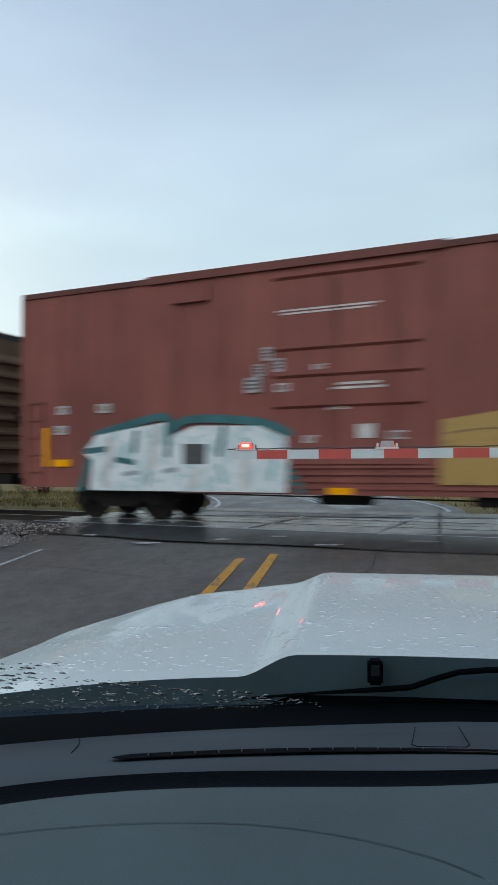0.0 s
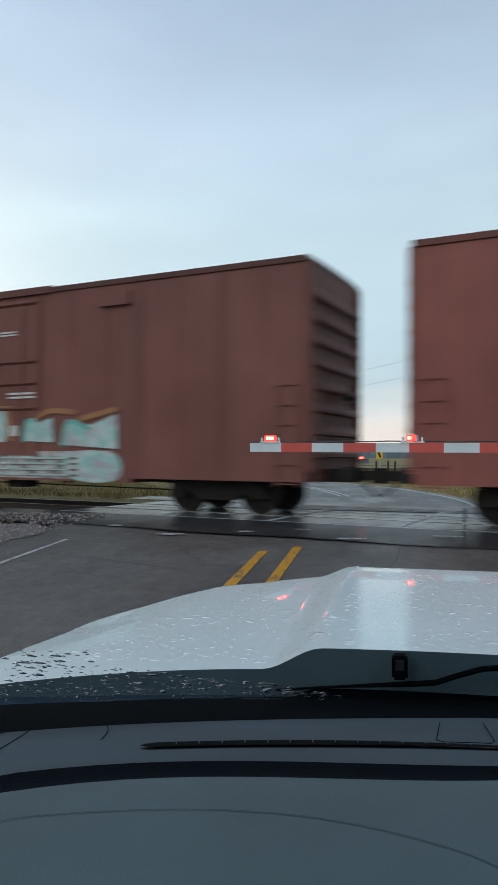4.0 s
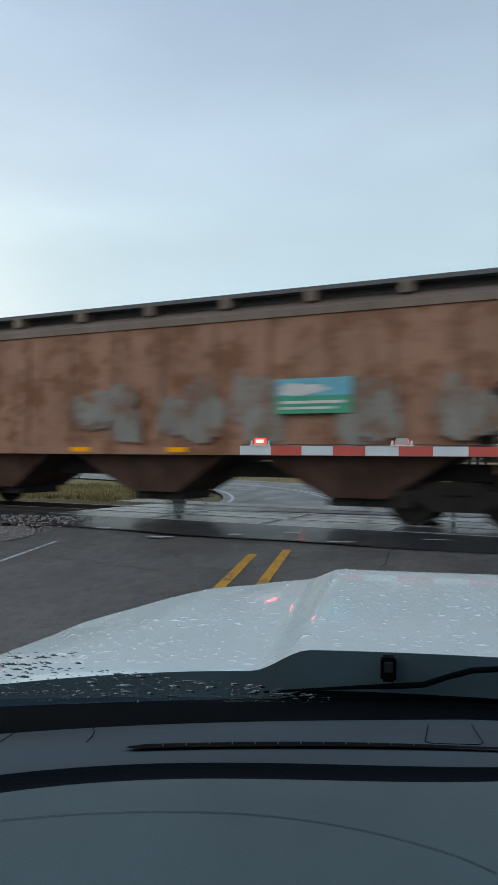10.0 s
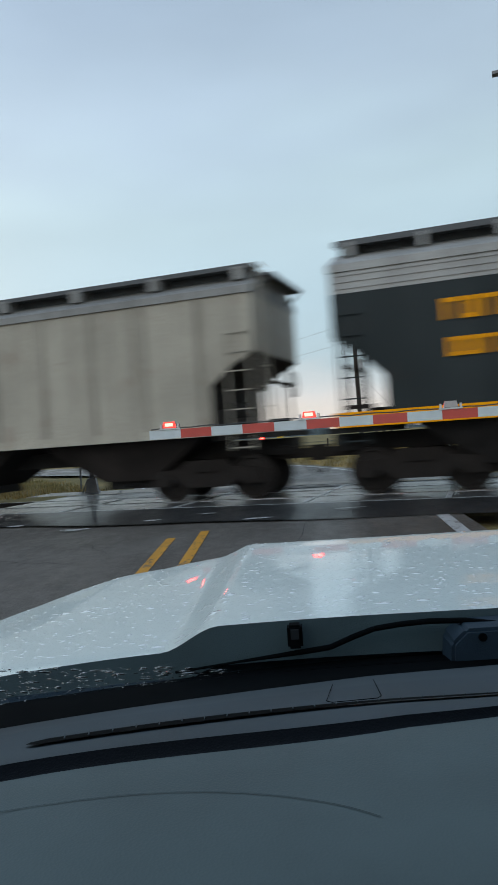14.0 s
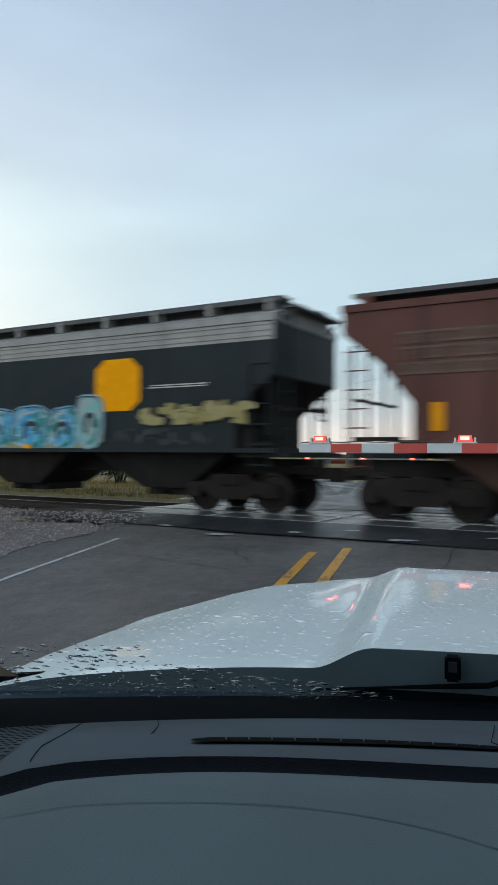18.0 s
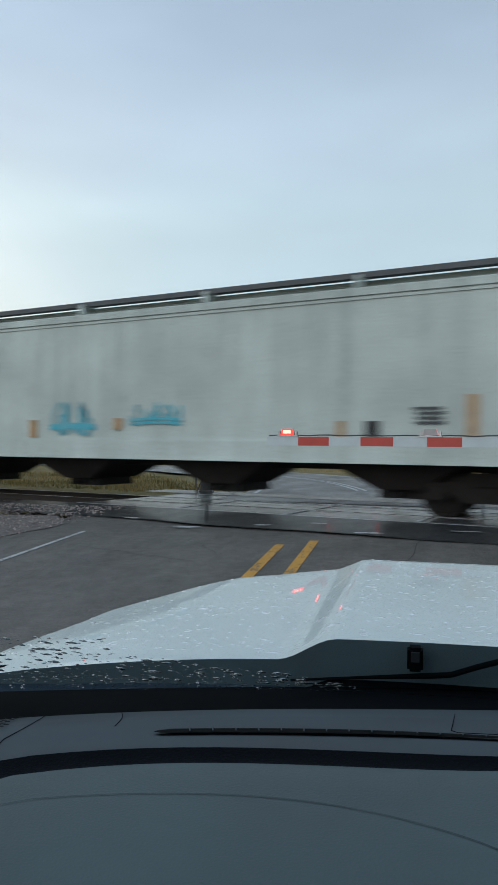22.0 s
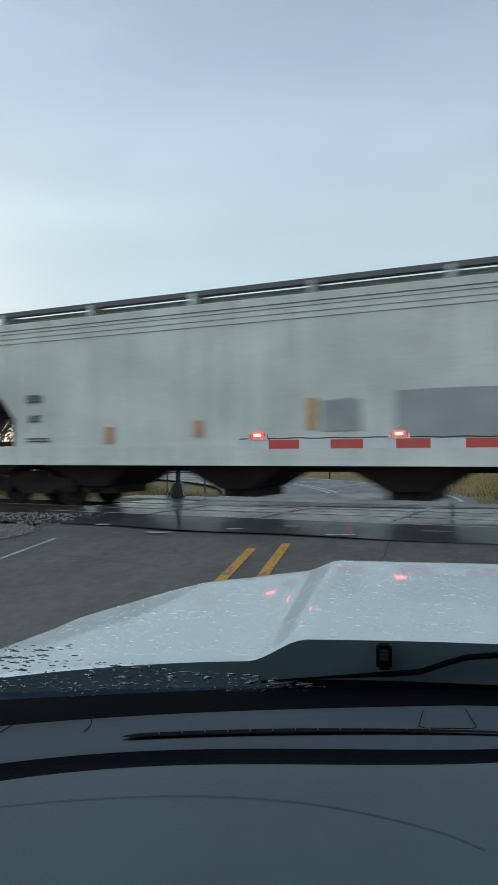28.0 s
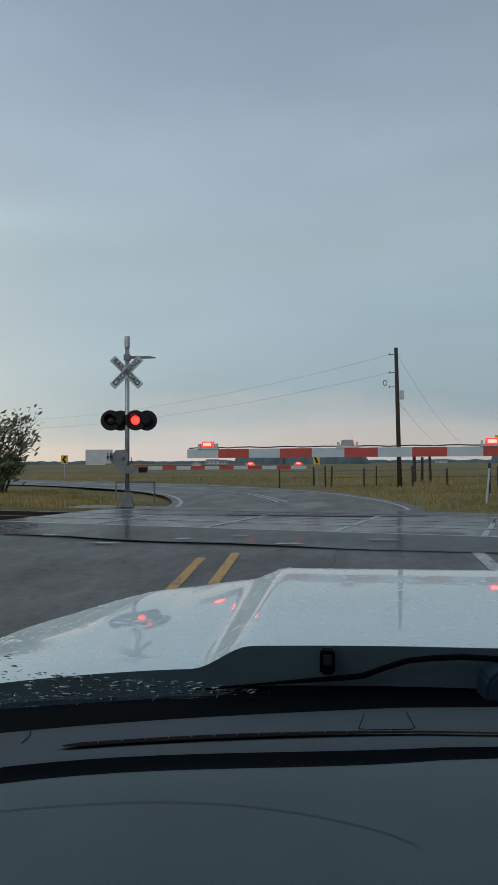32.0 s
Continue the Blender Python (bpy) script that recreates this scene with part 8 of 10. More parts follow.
    daub(c, [[(-0.32, 1.85), (-0.1, 1.85), (-0.1, 1.42), (-0.33, 1.42)], [(-2.1, 1.9), (-1.95, 2.0), (-1.9, 1.6), (-2.1, 1.5)]], green, o + 0.007, soft=False)
    for z in (0.0, 0.13, 0.27, 0.40):
        bm = bmesh.new()
        for i in range(15):
            x = -2.34 + i * 0.31
            quad_side(bm, x, x + rng.uniform(0.22, 0.31), 0.762 + z, 0.803 + z, 0.0715)
        part("graffiti", bm, pink, c)
        bm = bmesh.new()
        quad_side(bm, -4.04, -2.36, 0.762 + z, 0.803 + z, 0.0715)
        part("graffiti", bm, SPRAY["low_field"], c)
    OFF[0] = o + 0.013


def outlined_humps(c):
    """Round-topped shapes drawn in one dark line over a pale fill."""
    o = next_off()
    humps = ((3.30, 4.16, 2.26), (4.22, 4.76, 2.24), (4.84, 5.24, 2.0), (5.27, 5.95, 2.25))
    daub(c, [[(a, 1.5), (a + 0.04, z - 0.2), ((a + b) / 2, z), (b - 0.04, z - 0.2), (b, 1.5)] for a, b, z in humps], SPRAY["outline"], o)
    strokes(c, [[(a, 1.52), (a + 0.03, z - 0.25), ((a + b) / 2, z + 0.01), (b - 0.03, z - 0.25), (b, 1.52)] for a, b, z in humps], 0.05, MAT["D"], o + 0.003)
    OFF[0] = o + 0.006


def track_paint(c, x0, x1, mat, sill=0.74):
    """Overspray on the bars of the door track."""
    for z in (0.0, 0.13, 0.27, 0.40):
        bm = bmesh.new()
        quad_side(bm, x0, x1, sill + 0.022 + z, sill + 0.063 + z, 0.0715)
        part("graffiti", bm, mat, c)


def octagon(c, x0, x1, z0, z1, col):
    bm = bmesh.new()
    cx, cz = (x0 + x1) / 2, (z0 + z1) / 2
    w, h = (x1 - x0) / 2, (z1 - z0) / 2
    pts = [(cx + w * sx, cz + h * sz) for sx, sz in ((0.58, 1), (1, 0.62), (1, -0.62), (0.58, -1), (-0.58, -1), (-1, -0.62), (-1, 0.62), (-0.58, 1))]
    bm.faces.new([bm.verts.new((x, -SIDE - 0.028, z)) for x, z in pts])
    part("logo_panel", bm, MAT["Y"], c, "yellow octagon panel")


def round_face(bm, cx, cz, rx, rz, off, n=28):
    bm.faces.new([bm.verts.new((cx + rx * math.cos(6.2832 * i / n), -SIDE - off, cz + rz * math.sin(6.2832 * i / n))) for i in range(n)])


def disc(c, x0, x1, z0, z1, col):
    """A tall red panel with a flat top and foot, crossed by rows of worn white lettering that cannot be read."""
    cx, cz, w, h = (x0 + x1) / 2, (z0 + z1) / 2, (x1 - x0) / 2, (z1 - z0) / 2
    rng = random.Random(round(x0 * 10))
    for name, grow, mat, off in (("panel_rim", 1.0, MAT["W"], 0.028), ("logo_panel", 0.94, MAT["red_logo"], 0.030)):
        bm = bmesh.new()
        shape(bm, rounded([(cx + w * grow * u, cz + h * grow * v) for u, v in ((-0.58, 1), (0.58, 1), (0.96, 0.6), (1, 0), (0.96, -0.6), (0.58, -1), (-0.58, -1), (-0.96, -0.6), (-1, 0), (-0.96, 0.6))], True, 2), off)
        p = part(name, bm, mat, c, "worn red panel with rows of white stencil" if name == "logo_panel" else "")
    bm = bmesh.new()
    for k, hw, tall in ((0.66, 0.5, 0.10), (0.30, 0.62, 0.13), (-0.10, 0.78, 0.09), (-0.45, 0.74, 0.10), (-0.74, 0.6, 0.07)):
        a = cx - hw * w
        while a < cx + hw * w - 0.05:
            b = min(a + rng.uniform(0.07, 0.16), cx + hw * w)
            z = cz + k * h + rng.uniform(-0.02, 0.02)
            wobbly(bm, a, b, z - tall * rng.uniform(0.6, 1), z + tall * rng.uniform(0.5, 1), 0.033, rng, 8, 0.12)
            a = b + rng.uniform(0.02, 0.06)
    part("stencil", bm, MAT["W"], p)


def badge(c, x0, x1, z0, z1, col):
    cx, cz, r = (x0 + x1) / 2, (z0 + z1) / 2, (x1 - x0) / 2
    bm = bmesh.new()
    round_face(bm, cx, cz, r, (z1 - z0) / 2, 0.03)
    p = part("logo_panel", bm, MAT["W"], c, "round white badge")
    bm = bmesh.new()
    for k, wd in ((0.5, 0.2), (0.2, 0.35), (-0.1, 0.28), (-0.4, 0.42)):
        wobbly(bm, cx - r * wd, cx + r * wd, cz + r * (k - 0.17), cz + r * (k + 0.12), 0.034, random.Random(3), 12, 0.08)
    part("stencil", bm, MAT["print_green"] if col == "green" else MAT["R"], p)


def panel(c, x0, x1, z0, z1, col):
    h, o = z1 - z0, next_off() + 0.004
    bm = bmesh.new()
    box(bm, x0, x1, -SIDE - o, -SIDE - 0.01, z0, z1)
    p = part("picture_board", bm, MAT["print_green"], c, "painted board of sky, cloud and green field")
    bm = bmesh.new()
    quad_side(bm, x0, x1, z0 + h * 0.5, z1, o + 0.004)
    part("stencil", bm, MAT["sky_blue"], p)
    bm = bmesh.new()
    wobbly(bm, x0 + 0.05, x0 + (x1 - x0) * 0.65, z0 + h * 0.52, z0 + h * 0.85, o + 0.007, random.Random(8), 16, 0.12)
    quad_side(bm, x0 + 0.1, x1 - 0.15, z0 + h * 0.28, z0 + h * 0.36, o + 0.007)
    quad_side(bm, x0 + 0.1, x1 - 0.3, z0 + h * 0.12, z0 + h * 0.19, o + 0.007)
    part("stencil", bm, MAT["W"], p)


# -- shared fittings --
def ladder(car, x, z0, z1, mat, depth=0.0, wide=0.46):
    bm = bmesh.new()
    y = -SIDE - 0.05 + depth
    for dx in (0, wide):
        bar(bm, (x + dx, y, z0), (x + dx, y, z1), 0.03, 0.03)
    n = int((z1 - z0) / 0.38)
    for i in range(n + 1):
        z = z0 + 0.06 + i * (z1 - z0 - 0.1) / n
        bar(bm, (x, y, z), (x + wide, y, z), 0.025)
    part("ladder", bm, mat, car)


def end_ladder(car, x, z0, z1, mat):
    bm = bmesh.new()
    for y in (-1.45, -1.0):
        bar(bm, (x, y, z0), (x, y, z1), 0.03)
    for i in range(int((z1 - z0) / 0.4) + 1):
        z = z0 + 0.1 + 0.4 * i
        bar(bm, (x, -1.45, z), (x, -1.0, z), 0.025)
    part("ladder", bm, mat, car)


def brake_wheel(car, x, z, mat):
    bm = bmesh.new()
    pts = [Vector((x, 0.42 + 0.26 * math.cos(k * math.pi / 9), z + 0.26 * math.sin(k * math.pi / 9))) for k in range(18)]
    for a, b in zip(pts, pts[1:] + pts[:1]):
        tube(bm, a, b, 0.025, seg=6, cap=False)
    for k in (0, 6, 12):
        tube(bm, (x, 0.42, z), pts[k], 0.015, seg=5)
    tube(bm, (x - 0.2, 0.42, z), (x, 0.42, z), 0.05, seg=8)
    part("brake_wheel", bm, mat, car)


def boxcar(label, col, length, eave, doors, sill=0.74, louvre=False, white_end=False, roof=None, stripes=False, raised=True, rust=0.25, soil=0.38):
    body_l = length - 2.15
    h = body_l / 2
    mat = car_paint("boxcar_paint", col, rust=rust, soil=soil)
    c = thing("boxcar", label, "freight car", "freight cars of the passing train")
    c["half"] = length / 2
    bm = bmesh.new()
    box(bm, -h, h, -SIDE, SIDE, sill + 0.24, eave - 0.06)
    part("body", bm, mat, c)
    # side posts and sheet seams, a finger proud
    bm = bmesh.new()
    d0, d1 = doors[0], doors[-1]
    DOORS[c.name] = (d0, d1, sill + 0.5)
    k = 0
    for a, b in ((-h, d0), (d1, h)):
        n = max(2, round((b - a) / 1.05))
        for i in range(n + 1):
            x = a + (b - a) * i / n
            x = min(max(x, -h + 0.05), h - 0.05)
            box(bm, x - 0.045, x + 0.045, -SIDE - 0.016, SIDE + 0.016, sill + 0.25, eave - 0.14)
            k += 1
    part("side_posts", bm, mat, c)
    for x0, x1, dz in ((-h, -h + 4.2, 0.0), (-h + 4.2, h - 4.2, -0.16), (h - 4.2, h, 0.0)):
        bm = bmesh.new()
        box(bm, x0 + 0.01, x1 - 0.01, -SIDE - 0.02, SIDE + 0.02, sill + dz * 0.6, sill + 0.24)
        part("side_sill", bm, mat, c)
    bm = bmesh.new()
    pk = 0.02 if raised else 0.26
    prism(bm, [(-SIDE - 0.05, eave - 0.14), (-SIDE - 0.05, eave - 0.02), (-0.8, eave + pk * 0.7), (-0.3, eave + pk), (0.3, eave + pk), (0.8, eave + pk * 0.7), (SIDE + 0.05, eave - 0.02), (SIDE + 0.05, eave - 0.14)], "x", -h - 0.03, h + 0.03)
    r = part("roof", bm, car_paint("roof_paint", roof or tuple(v * 0.5 for v in col)), c)
    bm = bmesh.new()
    n = int(body_l / 1.2)
    for i in range(n + 1):
        x = -h + 0.05 + (body_l - 0.1) * i / n
        prism(bm, [(-SIDE - 0.055, eave - 0.03), (-SIDE - 0.055, eave - 0.012), (-0.8, eave + pk * 0.7 + 0.02), (-0.3, eave + pk + 0.02), (0.3, eave + pk + 0.02), (0.8, eave + pk * 0.7 + 0.02), (SIDE + 0.055, eave - 0.012), (SIDE + 0.055, eave - 0.03)], "x", x - 0.04, x + 0.04)
    part("roof_rib", bm, mat, r)
    # door track and header
    if raised:
        bm = bmesh.new()
        box(bm, max(-h + 0.4, d0 - 2.9), min(h - 0.4, d1 + 0.4), -SIDE - 0.09, -SIDE - 0.02, eave - 0.16, eave + 0.01)
        part("door_header", bm, car_paint("header_paint", roof or tuple(v * 0.7 for v in col)), c)
    bm = bmesh.new()
    for z in (0.0, 0.13, 0.27, 0.4):
        box(bm, d0 - 1.6, d1 + 1.2, -SIDE - 0.07, -SIDE - 0.018, sill + 0.02 + z, sill + 0.065 + z)
    part("door_track", bm, mat, c)
    dmat = car_paint("door_paint", tuple(v * 0.9 for v in col), rust=0.9, soil=0.8) if louvre else mat
    for a, b in zip(doors, doors[1:]):
        bm = bmesh.new()
        box(bm, a + 0.02, b - 0.02, -SIDE - 0.045, -SIDE - 0.012, sill + 0.5, eave - 0.26)
        door = part("door", bm, dmat, c)
        if louvre:
            for i in range(17):
                z = sill + 0.62 + i * (eave - sill - 1.0) / 17
                bm = bmesh.new()
                prism(bm, [(-SIDE - 0.045, z), (-SIDE - 0.10, z + 0.03), (-SIDE - 0.045, z + 0.12)], "x", a + 0.08, b - 0.08)
                part("rib", bm, dmat, door)
        else:
            for f in (0.30, 0.46, 0.60, 0.975):
                z = sill + 0.5 + f * (eave - 0.76 - sill)
                bm = bmesh.new()
                prism(bm, [(-SIDE - 0.045, z - 0.05), (-SIDE - 0.115, z), (-SIDE - 0.115, z + 0.035), (-SIDE - 0.045, z + 0.035)], "x", a + 0.1, b - 0.1)
                part("rib", bm, mat, door)
            bm = bmesh.new()
            for dx in (0.45, 0.8):
                x = a + (b - a) * dx
                tube(bm, (x, -SIDE - 0.10, sill + 0.62), (x, -SIDE - 0.10, eave - 0.5), 0.018, seg=6)
            part("lock_rod", bm, mat, door)
    # vent or bracket plates near the eaves
    for x in (-h + 4.6, h - 4.6):
        bm = bmesh.new()
        box(bm, x - 0.5, x + 0.35, -SIDE - 0.07, -SIDE - 0.015, eave - 0.62, eave - 0.34)
        prism(bm, [(-SIDE - 0.12, eave - 0.64), (-SIDE - 0.12, eave - 0.60), (-SIDE - 0.02, eave - 0.60), (-SIDE - 0.02, eave - 0.64)], "x", x - 0.5, x + 0.35)
        part("roof_bracket", bm, mat, c)
    # pressed ends
    for sgn in (-1, 1):
        bm = bmesh.new()
        xe = sgn * h
        box(bm, min(xe, xe + sgn * 0.02), max(xe, xe + sgn * 0.02), -SIDE + 0.02, SIDE - 0.02, sill + 0.24, eave - 0.1)
        e = part("end_wall", bm, mat, c)
        for i in range(8):
            z = sill + 0.55 + i * (eave - sill - 1.15) / 7.4
            bm = bmesh.new()
            prism(bm, [(xe + sgn * 0.02, z - 0.06), (xe + sgn * 0.15, z - 0.035), (xe + sgn * 0.15, z + 0.03), (xe + sgn * 0.02, z + 0.20)], "y", -SIDE + 0.12, SIDE - 0.12)
            part("rib", bm, mat, e)
        for y in (-SIDE + 0.07, SIDE - 0.07):
            bm = bmesh.new()
            box(bm, min(xe + sgn * 0.01, xe + sgn * 0.105), max(xe + sgn * 0.01, xe + sgn * 0.105), y - 0.05, y + 0.05, sill + 0.2, eave - 0.12)
            part("corner_post", bm, mat, e)
        if white_end and sgn > 0:
            bm = bmesh.new()
            box(bm, xe + 0.02, xe + 0.035, -SIDE + 0.03, SIDE - 0.03, eave - 0.75, eave - 0.12)
            part("end_panel", bm, MAT["W"] if white_end == "white" else MAT["G"], c, "pale panel at the end's top")
    ladder(c, h - 0.62, sill - 0.1, sill + 2.0, mat)
    ladder(c, -h + 0.14, sill - 0.1, sill + 2.0, mat)
    end_ladder(c, h + 0.16, sill, sill + 2.3, mat)
    brake_wheel(c, h + 0.30, 2.55, MAT["black_under"])
    if stripes:
        for z in (3.32, 2.78):
            bm = bmesh.new()
            quad_side(bm, -h + 0.03, d0 - 0.05, z, z + 0.16, 0.026)
            quad_side(bm, d1 + 0.05, h - 0.03, z, z + 0.16, 0.026)
            for a, b in zip(doors, doors[1:]):
                quad_side(bm, a + 0.06, b - 0.06, z, z + 0.16, 0.05)
            part("stripe", bm, MAT["stripe"], c, "yellow painted stripe")
    bm = bmesh.new()
    box(bm, -length / 2 + 0.45, length / 2 - 0.45, -0.42, 0.42, sill - 0.02, sill + 0.26)
    for x in (-2.6, -1.0, 0.8, 2.4):
        box(bm, x - 0.12, x + 0.12, -1.3, 1.3, sill + 0.02, sill + 0.22)
    tube(bm, (-2.2, -0.75, sill - 0.14), (-1.1, -0.75, sill - 0.14), 0.19, seg=12)
    box(bm, 0.9, 1.5, -1.1, -0.6, sill - 0.3, sill)
    bar(bm, (-6.2, -0.9, sill - 0.12), (6.0, -0.9, sill - 0.26), 0.03)
    part("underframe", bm, MAT["black_under"], c)
    for x in (h - 2.3, -h + 2.3):
        truck(c, x)
    couplers(c, length / 2)
    return c


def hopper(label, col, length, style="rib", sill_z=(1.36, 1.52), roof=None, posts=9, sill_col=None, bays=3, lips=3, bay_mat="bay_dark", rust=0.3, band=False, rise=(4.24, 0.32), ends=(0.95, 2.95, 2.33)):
    half = length / 2 - 0.78
    zs0, zs1 = sill_z
    top, rz = rise
    cut, knee, brk = ends
    mat = car_paint("hopper_paint", col, rust=rust if style != "smooth" else 0.12, soil=0.22 if style == "smooth" else 0.34)
    rmat = car_paint("hopper_roof_paint", roof or col, rust=0.15)
    c = thing("covered_hopper", label, "freight car", "freight cars of the passing train")
    c["half"] = length / 2
    bm = bmesh.new()
    prof = [(-half, top), (half, top), (half, knee), (half - cut * 0.55, knee - (knee - brk) * 0.45), (half - cut, brk), (half - cut, zs1), (-half + cut, zs1), (-half + cut, brk), (-half + cut * 0.55, knee - (knee - brk) * 0.45), (-half, knee)]
    prism(bm, prof, "y", -SIDE, SIDE)
    part("body", bm, mat, c)
    if style == "rib":
        seam = car_paint("hopper_rib_paint", tuple(v * 0.72 for v in col), rust=rust, soil=0.6)
        for i in range(12):
            x = -half + cut + 0.2 + (2 * half - 2 * cut - 0.4) * i / 11
            bm = bmesh.new()
            prism(bm, [(x - 0.06, -SIDE - 0.022), (x + 0.06, -SIDE - 0.022), (x + 0.06, -SIDE + 0.02), (x - 0.06, -SIDE + 0.02)], "z", zs1, top - 0.12)
            part("rib", bm, seam, c)
    else:
        for i in range(7):
            x = -half + cut + 0.4 + (2 * half - 2 * cut - 0.8) * i / 6
            bm = bmesh.new()
            box(bm, x - 0.02, x + 0.02, -SIDE - 0.006, -SIDE + 0.01, zs1, top - 0.1)
            part("seam", bm, mat, c)
    airy = style == "smooth" and (roof is None or roof == col)
    bm = bmesh.new()
    prism(bm, [(-SIDE - 0.05, top - 0.16), (-SIDE - 0.05, top - 0.02), (-0.75, top + rz), (0.75, top + rz), (SIDE + 0.05, top - 0.02), (SIDE + 0.05, top - 0.16)], "x", -half - 0.02, half + 0.02)
    r = part("roof", bm, rmat, c)
    if band:
        bm = bmesh.new()
        quad_side(bm, -half + 0.01, half - 0.01, top - 0.56, top - 0.14, 0.009)
        part("roof_band", bm, rmat, c, "light grey band under the roof")
    if style == "smooth":
        for z in (top - 0.24, top - 0.36, top - 0.48)[:lips]:
            bm = bmesh.new()
            box(bm, -half + 0.05, half - 0.05, -SIDE - 0.03, -SIDE + 0.01, z, z + 0.05)
            part("moulding", bm, rmat if band else mat, c)
    bm = bmesh.new()
    box(bm, -half + 0.1, half - 0.1, -0.80, 0.80, top + rz - 0.04, top + rz + (0.085 if airy else 0.14))
    part("hatch_cover", bm, rmat if airy else MAT["hatch"], r)
    for y in (-0.98, 0.98):
        bm = bmesh.new()
        box(bm, -half + 0.05, half - 0.05, y - 0.2, y + 0.2, top + rz + 0.12, top + rz + 0.17)
        box(bm, -half + 0.05, half - 0.05, y - 0.21, y - 0.18, top + rz + (0.07 if style == "smooth" else 0.09), top + rz + 0.18)
        part("roof_walk", bm, MAT["grating"], r)
    bm = bmesh.new()
    box(bm, half - 0.04, half + 0.34, -1.15, 1.15, top + rz - 0.10, top + rz - 0.05)
    for y in (-1.1, 1.1):
        bar(bm, (half + 0.3, y, top + rz - 0.1), (half - 0.03, y, top + rz - 0.4), 0.04)
    part("end_walk", bm, MAT["grating"], r)
    pw = 0.05 if band or airy else 0.11
    for i in range(posts):
        x = -half + 0.35 + (2 * half - 0.7) * i / (posts - 1)
        bm = bmesh.new()
        box(bm, x - pw, x + pw, -1.22, 1.22, top + rz - 0.12, top + rz + 0.13)
        part("roof_walk_bracket", bm, rmat, r)
    sm = MAT[sill_col] if sill_col else mat
    bm = bmesh.new()
    steep = style == "rib" and knee > 3.5
    reach = half - cut + 0.3 if steep else length / 2 - 0.72
    box(bm, -reach, reach, -SIDE - 0.05, SIDE + 0.05, zs0, zs1)
    box(bm, -reach, reach, -SIDE - 0.09, SIDE + 0.09, zs0 - 0.02, zs0 + 0.02)
    part("side_sill", bm, sm, c)
    # open ends: slope sheet, posts, ladders, platform
    for sgn in (-1, 1):
        line = [(half + 0.012, knee - 0.03), (half - cut * 0.55 + 0.012, knee - (knee - brk) * 0.45 - 0.012), (half - cut + 0.012, brk - 0.012), (half - cut + 0.012, zs1)]
        bm = bmesh.new()
        for (xa, za), (xb, zb) in zip(line, line[1:]):
            bar(bm, (sgn * xa, 0, za), (sgn * xb, 0, zb), 0.02, 2 * SIDE - 0.04)
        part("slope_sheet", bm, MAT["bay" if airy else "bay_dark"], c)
        bm = bmesh.new()
        xe = sgn * (half - 0.12)
        for y in (-1.32, -0.5, 0.5, 1.32):
            bar(bm, (xe, y, zs1), (xe, y, 3.5), 0.05, 0.07)
        for y in (-1.32, 1.32):
            bar(bm, (xe, y, zs1 + 0.1), (sgn * (half - cut + 0.3), y, zs1 + 0.1), 0.08, 0.1)
        bar(bm, (xe, -1.32, zs1 + 0.9), (xe, 1.32, zs1 + 0.9), 0.06)
        part("end_post", bm, MAT["truck_steel"], c)
        bm = bmesh.new()
        box(bm, min(sgn * (half - cut), sgn * (half + 0.28)), max(sgn * (half - cut), sgn * (half + 0.28)), -0.6 if steep else -1.5, 0.6 if steep else 1.5, zs0 - 0.12, zs0 - 0.02)
        part("end_platform", bm, MAT["black_under"], c)
    ladder(c, half - 0.55, zs0 - 0.34, zs1 + 1.85, mat)
    ladder(c, -half + 0.09, zs0 - 0.34, zs1 + 1.85, mat)
    end_ladder(c, half + 0.12, zs0, 4.6, mat)
    brake_wheel(c, half + 0.2, 2.35, MAT["black_under"])
    bm = bmesh.new()
    tube(bm, (half - 0.9, -0.8, zs0 + 0.45), (half - 0.9, 0.2, zs0 + 0.45), 0.24, seg=12)
    box(bm, half - 1.2, half - 0.7, -1.3, -0.9, zs0 + 0.05, zs0 + 0.5)
    part("air_tank", bm, MAT["black_under"], c)
    # discharge bays
    span = 2 * (half - cut)
    for i in range(bays):
        x = -span / 2 + span * (i + 0.5) / bays
        w = span / bays * (0.36 if bays == 4 else 0.44)
        lo = 0.42 if bays == 4 else 0.62
        bm = bmesh.new()
        tops = [(x - w, -1.3), (x + w, -1.3), (x + w, 1.3), (x - w, 1.3)]
        bots = [(x - lo, -0.95), (x + lo, -0.95), (x + lo, 0.95), (x - lo, 0.95)]
        a = [bm.verts.new((px, py, zs0 + 0.06)) for px, py in tops]
        b = [bm.verts.new((px, py, 0.50)) for px, py in bots]
        bm.faces.new(a)
        bm.faces.new(b[::-1])
        for k in range(4):
            bm.faces.new((a[k], b[k], b[(k + 1) % 4], a[(k + 1) % 4]))
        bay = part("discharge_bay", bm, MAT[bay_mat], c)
        bm = bmesh.new()
        box(bm, x - lo - 0.04, x + lo + 0.04, -0.7, 0.7, 0.32, 0.50)
        tube(bm, (x, -1.15, 0.40), (x, -0.7, 0.40), 0.05, seg=8)
        part("outlet_gate", bm, MAT["black_under"], bay)
    bm = bmesh.new()
    box(bm, -length / 2 + 0.4, length / 2 - 0.4, -0.28, 0.28, 0.86, 1.2)
    part("centre_sill", bm, MAT["black_under"], c)
    for x in (length / 2 - 2.15, -length / 2 + 2.15):
        truck(c, x)
    couplers(c, length / 2)
    return c


